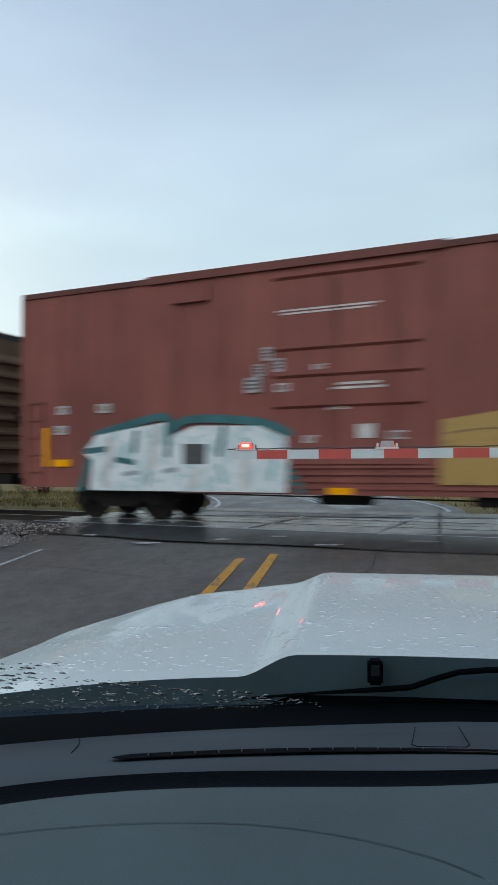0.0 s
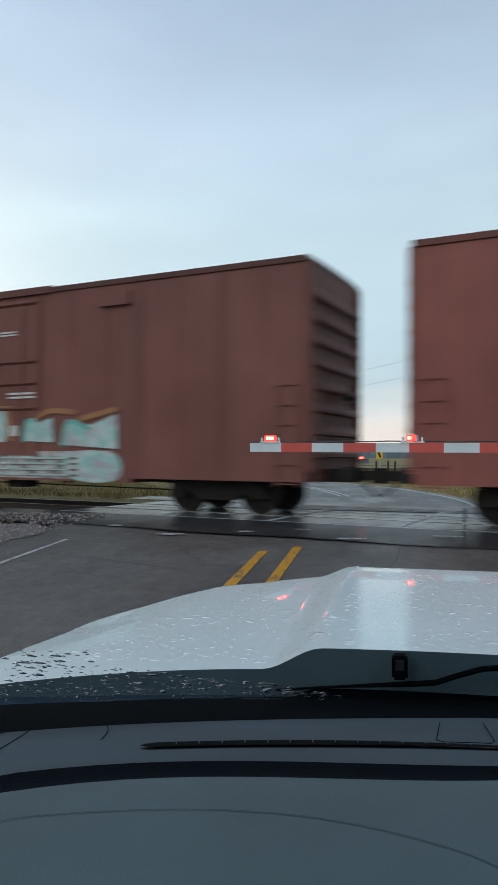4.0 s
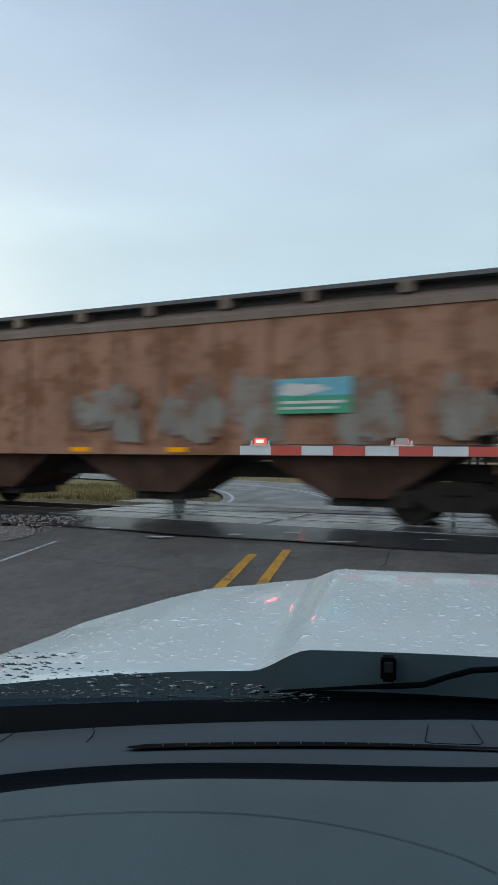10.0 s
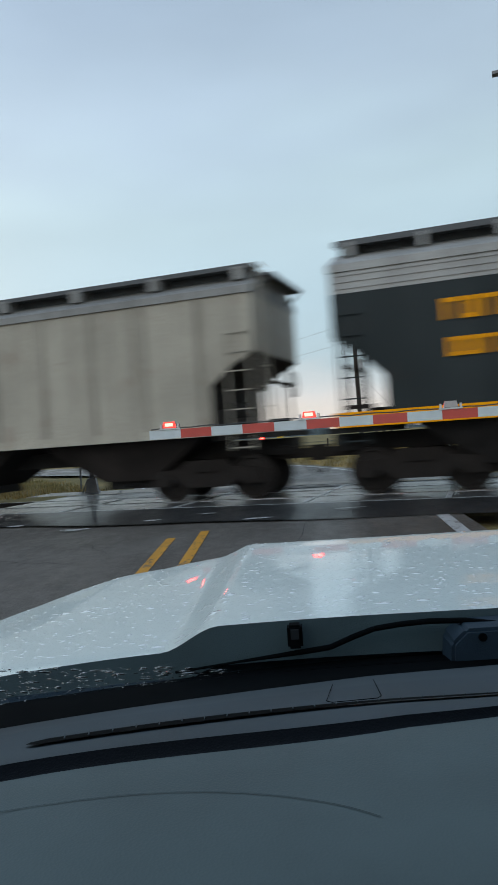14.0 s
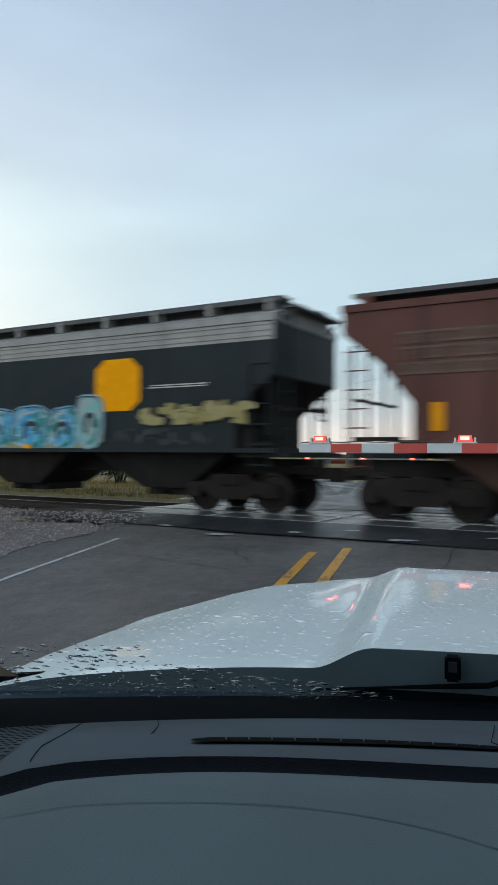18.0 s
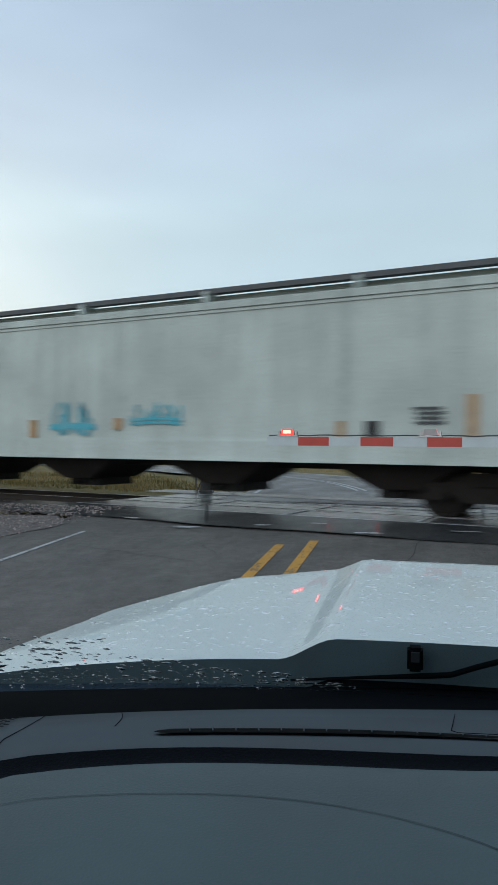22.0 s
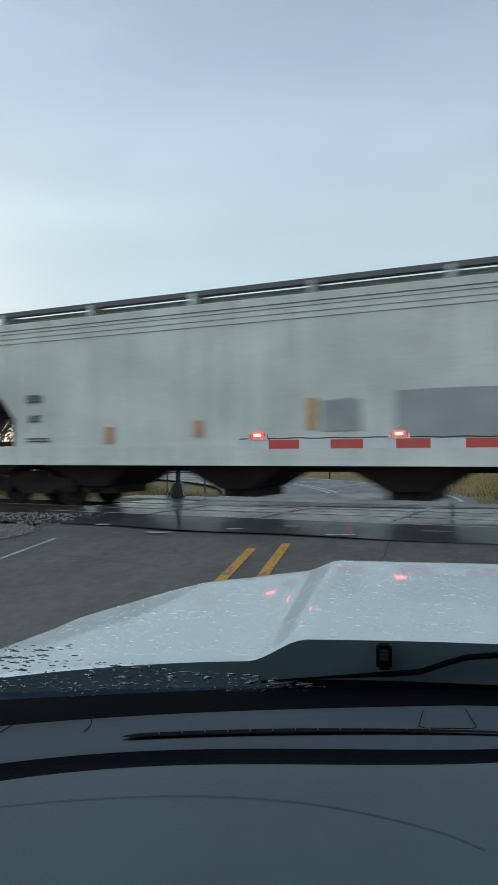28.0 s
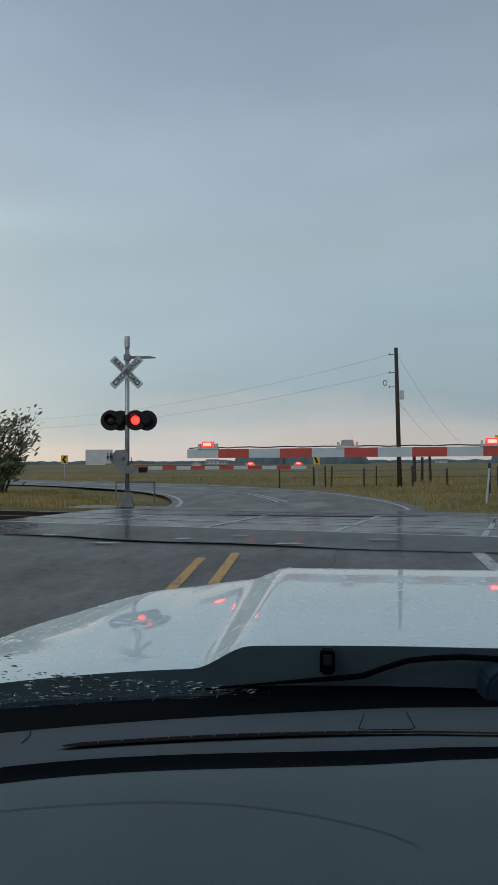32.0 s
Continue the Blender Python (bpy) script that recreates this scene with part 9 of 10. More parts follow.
def centerbeam(label, col, length):
    mat = car_paint("flatcar_paint", col, rust=0.4)
    c = thing("centerbeam_flatcar", label, "freight car", "freight cars of the passing train")
    c["half"] = length / 2
    h = length / 2 - 0.75
    bm = bmesh.new()
    box(bm, -h - 0.35, h, -SIDE + 0.05, SIDE - 0.05, 0.99, 1.12)
    part("deck", bm, mat, c)
    for y in (-SIDE + 0.02, SIDE - 0.02):
        bm = bmesh.new()
        box(bm, -h - 0.35, h, y - 0.05, y + 0.05, 0.86, 1.13)
        for x in np.arange(-h + 0.6, h - 0.4, 1.25):
            box(bm, x - 0.14, x + 0.14, y - 0.085, y + 0.085, 0.98, 1.12)
        part("side_sill", bm, mat, c)
    for i, (a, b) in enumerate(((-10.2, -9.6), (-8.6, -8.1), (-6.66, -5.83), (-5.59, -4.8), (-4.2, -3.26), (0.58, 0.96), (3.1, 3.7), (5.2, 5.6), (7.4, 8.2), (9.5, 9.9))):
        bm = bmesh.new()
        quad_side(bm, a, b, 0.92, 1.09, 0.075)
        p = part("placard", bm, MAT["L"] if i not in (6, 9) else MAT["O"], c)
        bm = bmesh.new()
        for k in range(3):
            quad_side(bm, a + 0.06, b - 0.06 - 0.08 * (k % 2), 0.945 + 0.045 * k, 0.965 + 0.045 * k, 0.081)
        part("stencil", bm, MAT["D"], p)
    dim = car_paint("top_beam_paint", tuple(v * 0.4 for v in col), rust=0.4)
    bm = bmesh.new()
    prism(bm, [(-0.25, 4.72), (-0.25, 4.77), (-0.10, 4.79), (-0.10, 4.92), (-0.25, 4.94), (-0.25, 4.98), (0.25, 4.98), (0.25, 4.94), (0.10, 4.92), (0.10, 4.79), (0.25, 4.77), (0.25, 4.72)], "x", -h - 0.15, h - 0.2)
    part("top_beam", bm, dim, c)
    step = 1.215
    for k in range(-8, 9):
        x = 0.44 + step * k
        if abs(x) > h - 1.2:
            continue
        bm = bmesh.new()
        box(bm, x - 0.065, x + 0.065, -0.16, 0.16, 1.12, 4.74)
        part("upright", bm, mat, c)
    for k, d in ((-1, 2), (1, 2), (3, 2), (5, 2), (0, -2), (-2, -2), (-4, -2), (-6, -2), (8, -1), (-8.7, 0.7)):
        a, b = 0.44 + step * k, 0.44 + step * (k + d)
        bm = bmesh.new()
        bar(bm, (a, 0, 4.64), (b, 0, 1.22), 0.12, 0.15)
        for x, z in ((a, 4.54), ((a + b) / 2, 2.92), (b, 1.28)):
            prism(bm, [(x - 0.15, z - 0.16), (x + 0.15, z - 0.16), (x + 0.11, z + 0.2), (x - 0.11, z + 0.2)], "y", -0.18, 0.18)
        part("diagonal_brace", bm, mat, c)
    for sgn in (-1, 1):
        x = sgn * (h - 0.12) - (0.4 if sgn < 0 else 0.12)
        bm = bmesh.new()
        box(bm, x - 0.08, x + 0.08, -1.28, 1.14, 1.16, 4.75)
        for y in (-1.26, -0.8, 0.8, 1.12):
            box(bm, x - sgn * 0.2 - 0.06, x - sgn * 0.2 + 0.06, y - 0.05, y + 0.05, 1.16, 4.7)
        for y in (-1.24, -0.05, 1.10):
            box(bm, x + sgn * 0.12 - 0.10, x + sgn * 0.12 + 0.10, y - 0.06, y + 0.06, 1.16, 4.75)
        b = part("bulkhead", bm, mat, c)
        for i in range(8):
            bm = bmesh.new()
            box(bm, x + sgn * 0.08, x + sgn * 0.16, -1.17, 1.03, 1.5 + i * 0.42, 1.60 + i * 0.42)
            part("rib", bm, mat, b)
        bm = bmesh.new()
        prism(bm, [(x, 1.16), (x - sgn * 1.1, 1.16), (x - sgn * 1.1, 4.62), (x, 4.62)], "y", -0.22, 0.22)
        s = part("end_web", bm, mat, c)
        bm = bmesh.new()
        for i in range(17):
            z = 1.75 + i * 0.155
            w = 0.7 if i % 6 else 0.45
            quad = [bm.verts.new(p) for p in ((x - sgn * 1.0, -0.226, z), (x - sgn * (1.0 - w), -0.226, z), (x - sgn * (1.0 - w), -0.226, z + 0.085), (x - sgn * 1.0, -0.226, z + 0.085))]
            bm.faces.new(quad)
        part("stencil", bm, MAT["W"], s)
        bm = bmesh.new()
        for i in range(9):
            z = 2.6 + i * 0.21
            yy = -1.3 + 0.1 * (i % 3)
            bm.faces.new([bm.verts.new(p) for p in ((x - sgn * 0.086, yy, z), (x - sgn * 0.086, yy + 0.75 + 0.1 * (i % 2), z), (x - sgn * 0.086, yy + 0.75 + 0.1 * (i % 2), z + 0.1), (x - sgn * 0.086, yy, z + 0.1))])
        part("stencil", bm, MAT["G"], b)
    bm = bmesh.new()
    prism(bm, [(-length / 2 + 0.4, 0.98), (-length / 2 + 0.4, 0.8), (-7, 0.78), (-5, 0.72), (5, 0.72), (7, 0.78), (length / 2 - 0.4, 0.8), (length / 2 - 0.4, 0.98)], "y", -0.35, 0.35)
    for x in np.arange(-7.5, 7.6, 2.5):
        box(bm, x - 0.08, x + 0.08, -1.3, 1.3, 0.8, 0.98)
    tube(bm, (-3.2, -0.8, 0.72), (-2.2, -0.8, 0.72), 0.16, seg=10)
    part("centre_sill", bm, MAT["black_under"], c)
    for x in (length / 2 - 3.05, -length / 2 + 2.6):
        truck(c, x)
    couplers(c, length / 2)
    return c


def gondola(label, col, length):
    mat = car_paint("gondola_paint", col, rust=0.25)
    c = thing("gondola_car", label, "freight car", "freight cars of the passing train")
    c["half"] = length / 2
    h = length / 2 - 0.85
    zt, zb = 2.74, 0.72
    for y0, y1 in ((-SIDE, -SIDE + 0.06), (SIDE - 0.06, SIDE)):
        bm = bmesh.new()
        box(bm, -h, h, y0, y1, zb, zt)
        part("side_wall", bm, mat, c)
    for i in range(15):
        x = -h + 0.06 + (2 * h - 0.12) * i / 14
        bm = bmesh.new()
        prism(bm, [(x - 0.08, -SIDE - 0.06), (x + 0.08, -SIDE - 0.06), (x + 0.06, -SIDE), (x - 0.06, -SIDE)], "z", zb, zt - 0.1)
        part("side_post", bm, mat, c)
    for sgn in (-1, 1):
        x = sgn * h
        bm = bmesh.new()
        box(bm, min(x, x - sgn * 0.06), max(x, x - sgn * 0.06), -SIDE + 0.06, SIDE - 0.06, zb, zt)
        e = part("end_wall", bm, mat, c)
        for i in range(4):
            z = zb + 0.35 + i * 0.45
            bm = bmesh.new()
            prism(bm, [(x, z - 0.12), (x + sgn * 0.09, z - 0.03), (x + sgn * 0.09, z + 0.03), (x, z + 0.1)], "y", -SIDE + 0.1, SIDE - 0.1)
            part("rib", bm, mat, e)
    bm = bmesh.new()
    for y in (-SIDE, SIDE):
        box(bm, -h - 0.03, h + 0.03, y - 0.09, y + 0.09, zt - 0.08, zt + 0.06)
    for sgn in (-1, 1):
        box(bm, sgn * h - 0.09, sgn * h + 0.09, -SIDE + 0.09, SIDE - 0.09, zt - 0.08, zt + 0.06)
    part("top_rail", bm, mat, c)
    bm = bmesh.new()
    box(bm, -h + 0.07, h - 0.07, -SIDE + 0.07, SIDE - 0.07, zb + 0.1, zb + 0.25)
    part("floor_plate", bm, MAT["rail_side"], c)
    bm = bmesh.new()
    rng = random.Random(4)
    for x in (-6.4, -5.8, -2.2):
        bar(bm, (x, -0.4, zb + 0.2), (x + rng.uniform(0.3, 0.9), -0.9, zt + rng.uniform(0.25, 0.55)), 0.22, 0.08)
    part("scrap_load", bm, MAT["alu_dark"], c, "bent scrap strips over the top edge")
    bm = bmesh.new()
    box(bm, -length / 2 + 0.4, length / 2 - 0.4, -0.4, 0.4, zb - 0.05, zb + 0.1)
    box(bm, -h, h, -SIDE - 0.07, SIDE + 0.07, zb - 0.1, zb + 0.06)
    box(bm, -1.4, -0.7, -1.2, -0.7, zb - 0.35, zb)
    tube(bm, (0.6, -0.9, zb - 0.2), (1.6, -0.9, zb - 0.2), 0.18, seg=10)
    part("underframe", bm, MAT["black_under"], c)
    ladder(c, h - 0.6, zb - 0.1, zt - 0.2, mat, -0.03)
    ladder(c, -h + 0.14, zb - 0.1, zt - 0.2, mat, -0.03)
    for x in (h - 1.9, -h + 1.9):
        truck(c, x)
    couplers(c, length / 2)
    return c


def tank_car(label, length):
    m = car_paint("tank_paint", (0.018, 0.021, 0.03), rust=0.08, rough=0.35)
    c = thing("tank_car", label, "freight car", "freight cars of the passing train")
    c["half"] = length / 2
    h = length / 2 - 0.78
    bm = bmesh.new()
    prof = [(0.02, -h), (0.7, -h + 0.06), (1.15, -h + 0.2), (1.42, -h + 0.45), (1.5, -h + 0.75), (1.5, h - 0.75), (1.42, h - 0.45), (1.15, h - 0.2), (0.7, h - 0.06), (0.02, h)]
    lathe_y(bm, prof, 40)
    bmesh.ops.transform(bm, matrix=pose(0, 0, 2.70, 0, 0, -90), verts=bm.verts)
    part("tank", bm, m, c, smooth=True)
    bm = bmesh.new()
    tube(bm, (0, 0, 4.1), (0, 0, 4.62), 0.5, seg=20)
    box(bm, -1.4, 1.4, -1.25, 1.25, 4.2, 4.24)
    for x in (-1.4, 1.4):
        for y in (-1.25, 1.25):
            bar(bm, (x, y, 4.2), (x, y, 5.0), 0.03)
    part("dome", bm, m, c)
    for sgn in (-1, 1):
        bm = bmesh.new()
        box(bm, sgn * (h - 1.2) - 0.7, sgn * (h - 1.2) + 0.7, -1.35, 1.35, 0.95, 1.5)
        box(bm, min(sgn * (h - 0.5), sgn * (length / 2 - 0.4)), max(sgn * (h - 0.5), sgn * (length / 2 - 0.4)), -1.4, 1.4, 0.95, 1.12)
        for y in (-1.35, 1.35):
            bar(bm, (sgn * (h + 0.35), y, 1.1), (sgn * (h + 0.35), y, 2.3), 0.035)
        bar(bm, (sgn * (h + 0.35), -1.35, 2.28), (sgn * (h + 0.35), 1.35, 2.28), 0.035)
        part("saddle", bm, MAT["black_under"], c)
        truck(c, sgn * (h - 1.35))
    couplers(c, length / 2)
    return c


def marks_0(c):
    bars(c, -8.30, -7.95, 2.38, 2.62, "W")
    bars(c, -7.17, -6.77, 2.38, 2.63, "W")
    bars(c, -8.37, -7.98, 1.92, 2.17, "W")
    refl(c, -8.66, -8.55, 1.21, 2.11, "Y")
    refl(c, -8.39, -7.91, 1.21, 1.37, "Y")
    lines(c, -2.89, -0.63, 4.19, 4.32, "W")
    plate(c, -3.09, -2.91, 3.32, 3.59, "G")
    plate(c, -2.86, -2.67, 3.08, 3.35, "G")
    plate(c, -3.27, -3.09, 3.01, 3.26, "G")
    plate(c, -3.48, -3.16, 2.69, 3.00, "G")
    bars(c, -2.84, -2.52, 2.66, 2.87, "W")
    bars(c, -2.03, -1.75, 3.07, 3.20, "W")
    lines(c, -1.71, -0.60, 2.66, 2.83, "W")
    bars(c, -1.73, -1.32, 2.28, 2.40, "W")
    plate(c, -1.15, -0.82, 1.73, 2.00, "W")
    bars(c, -0.57, -0.23, 1.68, 1.88, "W")
    bars(c, -2.23, -1.95, 1.64, 1.82, "W")
    white_lobes(c)
    track_paint(c, -4.5, -2.6, SPRAY["white_teal"])
    ochre_patch(c)
    refl(c, -1.73, -1.26, 0.66, 0.79, "Y")

def marks_1(c):
    smears(c, -7.99, -2.85, 1.07, 4.02, "D")
    smears(c, -3.27, 0.98, 1.07, 4.15, "D")
    smears(c, 0.98, 3.43, 1.08, 3.24, "T")
    patch(c, 2.00, 3.01, 0.91, 3.08, "B")
    graf(c, -6.00, -2.53, 0.70, 2.07, "ghost")
    plate(c, -6.21, -5.73, 1.59, 2.53, "K")
    bars(c, -6.94, -6.55, 2.83, 3.48, "W")
    bars(c, -6.94, -6.55, 1.44, 2.53, "W")
    refl(c, -7.89, -7.69, 1.12, 2.02, "Y")
    refl(c, -5.03, -4.83, 1.27, 1.78, "Y")
    refl(c, -1.56, -1.18, 0.93, 1.05, "Y")
    lines(c, -2.30, -1.10, 3.62, 4.16, "W")
    lines(c, 0.36, 1.21, 3.72, 4.05, "W")
    plate(c, 1.03, 1.36, 1.63, 1.90, "W")
    plate(c, -3.18, -2.97, 2.88, 3.16, "G")
    plate(c, -0.93, -0.72, 2.89, 3.26, "G")
    graf(c, 3.07, 5.26, 0.89, 1.86, "ghost")
    refl(c, 7.42, 7.59, 1.08, 2.02, "Y")
    plate(c, 7.27, 7.51, 3.62, 3.84, "W")

def marks_2(c):
    smears(c, -6.50, -2.10, 0.83, 2.55, "D")
    hype(c)
    bars(c, 6.34, 6.82, 1.94, 2.37, "W")
    bars(c, 7.23, 7.73, 1.92, 2.36, "W")
    bars(c, 7.29, 7.73, 1.33, 1.67, "W")
    refl(c, 8.47, 8.70, 1.16, 2.13, "Y")
    refl(c, 8.19, 8.56, 0.95, 1.12, "Y")
    refl(c, -2.27, -2.06, 1.19, 1.64, "Y")
    refl(c, -0.34, -0.16, 1.52, 2.00, "Y")
    lines(c, 0.44, 1.77, 3.25, 3.57, "W")
    plate(c, -1.94, -1.63, 2.69, 3.29, "G")
    plate(c, -2.69, -2.50, 2.67, 2.93, "W")
    bars(c, -0.72, -0.45, 3.05, 3.18, "W")
    bars(c, -0.17, 0.28, 2.21, 2.51, "W")
    plate(c, 0.61, 1.05, 1.69, 2.00, "W")
    bars(c, -0.62, 0.02, 1.52, 2.00, "W")
    graf(c, -7.65, -2.39, 0.70, 2.28, "grey_teal")
    bars(c, -8.34, -7.36, 2.72, 2.96, "W")
    bars(c, -8.33, -7.04, 2.25, 2.49, "W")
    refl(c, -8.52, -8.34, 1.19, 2.15, "Y")
    refl(c, -8.35, -8.00, 0.96, 1.12, "Y")
    plate(c, -2.68, -2.49, 2.68, 2.96, "W")

def marks_3(c):
    graf(c, 2.83, 8.04, 0.97, 2.10, "white_blue")
    refl(c, 8.22, 8.44, 1.19, 2.13, "Y")

def marks_4(c):
    ring_and_wedges(c)
    track_paint(c, -3.9, 3.4, SPRAY["seafoam"])
    daub(c, [[(-2.2, 1.30), (4.6, 1.36), (4.6, 0.70), (-2.3, 0.70)]], SPRAY["faded"], 0.03, soft=False)
    lines(c, -1.97, -0.59, 3.94, 4.28, "W")
    lines(c, 0.69, 1.71, 4.17, 4.31, "W")
    bars(c, -1.27, -0.75, 3.09, 3.35, "W")
    plate(c, -0.23, 0.08, 3.16, 3.44, "G")
    plate(c, -0.26, -0.05, 2.90, 3.14, "W")
    bars(c, 0.15, 0.45, 2.68, 2.96, "W")
    plate(c, -2.78, -2.58, 2.93, 3.18, "W")
    lines(c, -2.36, -1.44, 2.59, 2.80, "W")
    lines(c, 1.42, 2.33, 2.61, 2.80, "W")
    plate(c, 1.54, 1.77, 1.71, 1.97, "W")
    bars(c, -7.60, -7.11, 2.61, 2.95, "W")
    bars(c, -6.75, -6.20, 2.61, 2.91, "W")
    bars(c, -7.51, -7.16, 2.16, 2.47, "W")
    bars(c, -6.63, -6.24, 2.15, 2.49, "W")
    bars(c, -5.77, -5.37, 2.13, 2.45, "W")
    bars(c, -4.79, -4.51, 2.36, 2.64, "W")
    refl(c, -8.55, -8.40, 1.22, 2.17, "Y")

def marks_5(c):
    hektik(c)
    graf(c, -1.81, 1.07, 1.17, 2.43, "white_soft")
    bars(c, -1.07, -0.33, 3.27, 3.59, "W")
    lines(c, 0.27, 1.61, 3.32, 3.65, "W")
    bars(c, -2.22, -1.92, 2.25, 3.24, "W")
    bars(c, -1.91, -1.44, 3.09, 3.38, "W")
    refl(c, 4.76, 4.90, 1.19, 1.37, "Y")
    dome(c, -9.02, -1.42, 0.64, 2.77)
    bars(c, -8.58, -8.03, 3.17, 3.65, "W")
    bars(c, -8.44, -7.49, 2.77, 3.01, "W")
    bars(c, -8.44, -7.16, 2.30, 2.55, "W")
    refl(c, -8.40, -8.16, 0.98, 1.16, "Y")
    worn_sign(c, 8.40, 9.20, 3.52, 5.02)

def marks_6(c):
    smears(c, -6.66, -2.79, 0.93, 3.30, "T")
    smears(c, -2.78, 0.02, 1.06, 2.59, "T")
    smears(c, 0.25, 3.24, 1.13, 2.58, "T")
    for x0, x1, z1 in ((-6.6, -4.2, 2.7), (-4.2, -2.8, 2.9), (-2.7, 0.1, 2.0), (0.1, 2.5, 2.0), (2.6, 6.0, 2.4)):
        smears(c, x0, x1, 0.80, z1, "run")
    graf(c, -7.44, -4.44, 0.79, 2.37, "faded")
    graf(c, 2.18, 7.66, 0.83, 2.43, "faded")
    bars(c, -8.62, -8.18, 2.36, 2.64, "W")
    bars(c, -7.85, -7.44, 2.37, 2.68, "W")
    bars(c, -8.64, -8.21, 1.88, 2.17, "W")
    bars(c, -7.85, -7.43, 1.90, 2.19, "W")
    lines(c, 0.80, 1.69, 3.21, 3.58, "W")
    bars(c, -0.94, -0.64, 2.83, 3.13, "W")
    plate(c, -0.35, -0.08, 2.98, 3.26, "G")
    bars(c, 0.07, 0.41, 2.74, 2.96, "W")
    graf(c, -2.32, -1.40, 1.78, 2.28, "blue_thin")
    plate(c, 0.14, 0.46, 1.62, 1.87, "W")
    refl(c, -6.31, -6.14, 1.25, 1.73, "Y")
    refl(c, 5.71, 5.94, 1.31, 1.66, "Y")
    bars(c, 7.95, 8.39, 1.31, 2.41, "W")
    badge(c, -8.65, -7.33, 2.78, 3.99, "green")

def marks_7(c):
    sill_refl(c, -6.5, -6.16)
    sill_refl(c, -4.53, -4.01)
    sill_refl(c, -1.72, -1.2)
    disc(c, 2.90, 4.08, 2.76, 3.98, "red")
    bars(c, -6.18, -5.79, 2.76, 2.99, "D")
    bars(c, -6.17, -5.34, 2.28, 2.51, "D")
    lines(c, -6.24, -5.42, 1.69, 1.89, "D")
    lines(c, -4.72, -4.34, 2.50, 2.79, "D")
    plate(c, 3.32, 3.61, 1.69, 2.00, "K")
    lines(c, -0.17, 0.84, 1.70, 1.82, "D")
    refl(c, -4.39, -4.13, 1.38, 1.50, "Y")
    refl(c, -1.67, -1.39, 1.38, 1.51, "Y")

def marks_8(c):
    bars(c, -6.06, -5.83, 2.72, 2.97, "W")
    bars(c, -5.26, -5.01, 2.77, 2.98, "W")
    bars(c, -4.42, -4.18, 2.80, 2.98, "W")
    bars(c, -6.08, -5.74, 2.24, 2.48, "W")
    bars(c, -5.29, -4.96, 2.24, 2.49, "W")
    bars(c, -4.46, -4.11, 2.23, 2.49, "W")
    plate(c, -6.15, -4.90, 1.79, 2.08, "K")
    bars(c, -6.11, -5.79, 1.84, 2.05, "W")
    bars(c, -5.27, -4.95, 1.83, 2.03, "W")
    refl(c, -7.18, -7.02, 1.62, 2.60, "Y")
    refl(c, -6.81, -6.46, 1.85, 2.00, "Y")
    refl(c, -4.51, -4.10, 1.57, 1.71, "Y")
    refl(c, -1.09, -0.72, 1.58, 1.70, "Y")
    refl(c, 2.43, 3.03, 1.57, 1.70, "Y")
    refl(c, 6.40, 6.59, 0.76, 1.85, "Y")

def marks_9(c):
    sill_refl(c, -1.81, -1.28)
    sill_refl(c, 0.8, 1.28)
    refl(c, -1.79, -1.39, 1.34, 1.48, "Y")
    refl(c, 0.82, 1.18, 1.35, 1.48, "Y")
    refl(c, 3.51, 3.84, 1.35, 1.48, "Y")
    patch(c, 2.77, 3.38, 1.58, 2.84, "L")
    patch(c, 0.91, 2.01, 1.58, 2.70, "L")
    patch(c, -1.36, 0.01, 1.53, 2.66, "L")
    patch(c, 5.06, 5.55, 1.58, 2.76, "L")
    patch(c, 6.85, 7.29, 1.66, 2.70, "L")
    panel(c, 3.43, 4.98, 2.16, 2.85, "P")

def marks_10(c):
    outlined_humps(c)
    graf(c, -1.26, 1.50, 1.03, 1.89, "scribble")
    graf(c, 2.38, 3.10, 1.37, 1.98, "scribble")
    refl(c, 6.45, 6.62, 1.58, 2.44, "O")
    refl(c, 3.34, 3.53, 1.48, 1.87, "O")
    bars(c, -6.84, -6.11, 2.59, 2.84, "D")
    bars(c, -6.75, -5.70, 2.09, 2.32, "D")
    lines(c, -6.66, -5.91, 1.63, 1.84, "D")
    graf(c, -5.44, -2.60, 1.10, 2.10, "scribble")
    graf(c, 0.27, 1.63, 1.50, 1.90, "scribble")
    graf(c, -1.21, 0.18, 1.55, 1.96, "scribble")
    refl(c, -4.35, -4.21, 1.55, 2.01, "O")

def marks_11(c):
    smears(c, 5.09, 8.25, 1.59, 3.05, "T")
    faint_bubbles(c)
    graf(c, 4.30, 4.73, 1.73, 2.32, "scribble")
    graf(c, 4.48, 5.62, 1.67, 1.87, "teal_thin")
    plate(c, 5.30, 5.60, 1.84, 2.11, "K")
    refl(c, -3.95, -3.56, 1.51, 1.65, "Y")
    refl(c, -1.38, -0.93, 1.48, 1.61, "Y")
    refl(c, 1.19, 1.50, 1.48, 1.60, "Y")
    refl(c, 3.79, 4.08, 1.50, 1.58, "Y")
    plate(c, -6.05, -5.20, 3.36, 3.80, "D")

def marks_12(c):
    octagon(c, 3.43, 4.87, 2.47, 3.76, "Y")
    lines(c, 4.98, 7.01, 2.92, 3.06, "W")
    graf(c, -1.09, 2.00, 1.63, 2.62, "tan_bubble")
    upright_blocks(c)
    bars(c, 6.10, 6.34, 1.87, 1.97, "W")
    bars(c, 6.68, 6.92, 1.84, 1.97, "W")
    bars(c, -5.88, -4.62, 3.05, 3.53, "Y")
    bars(c, -5.82, -4.40, 2.41, 2.83, "Y")

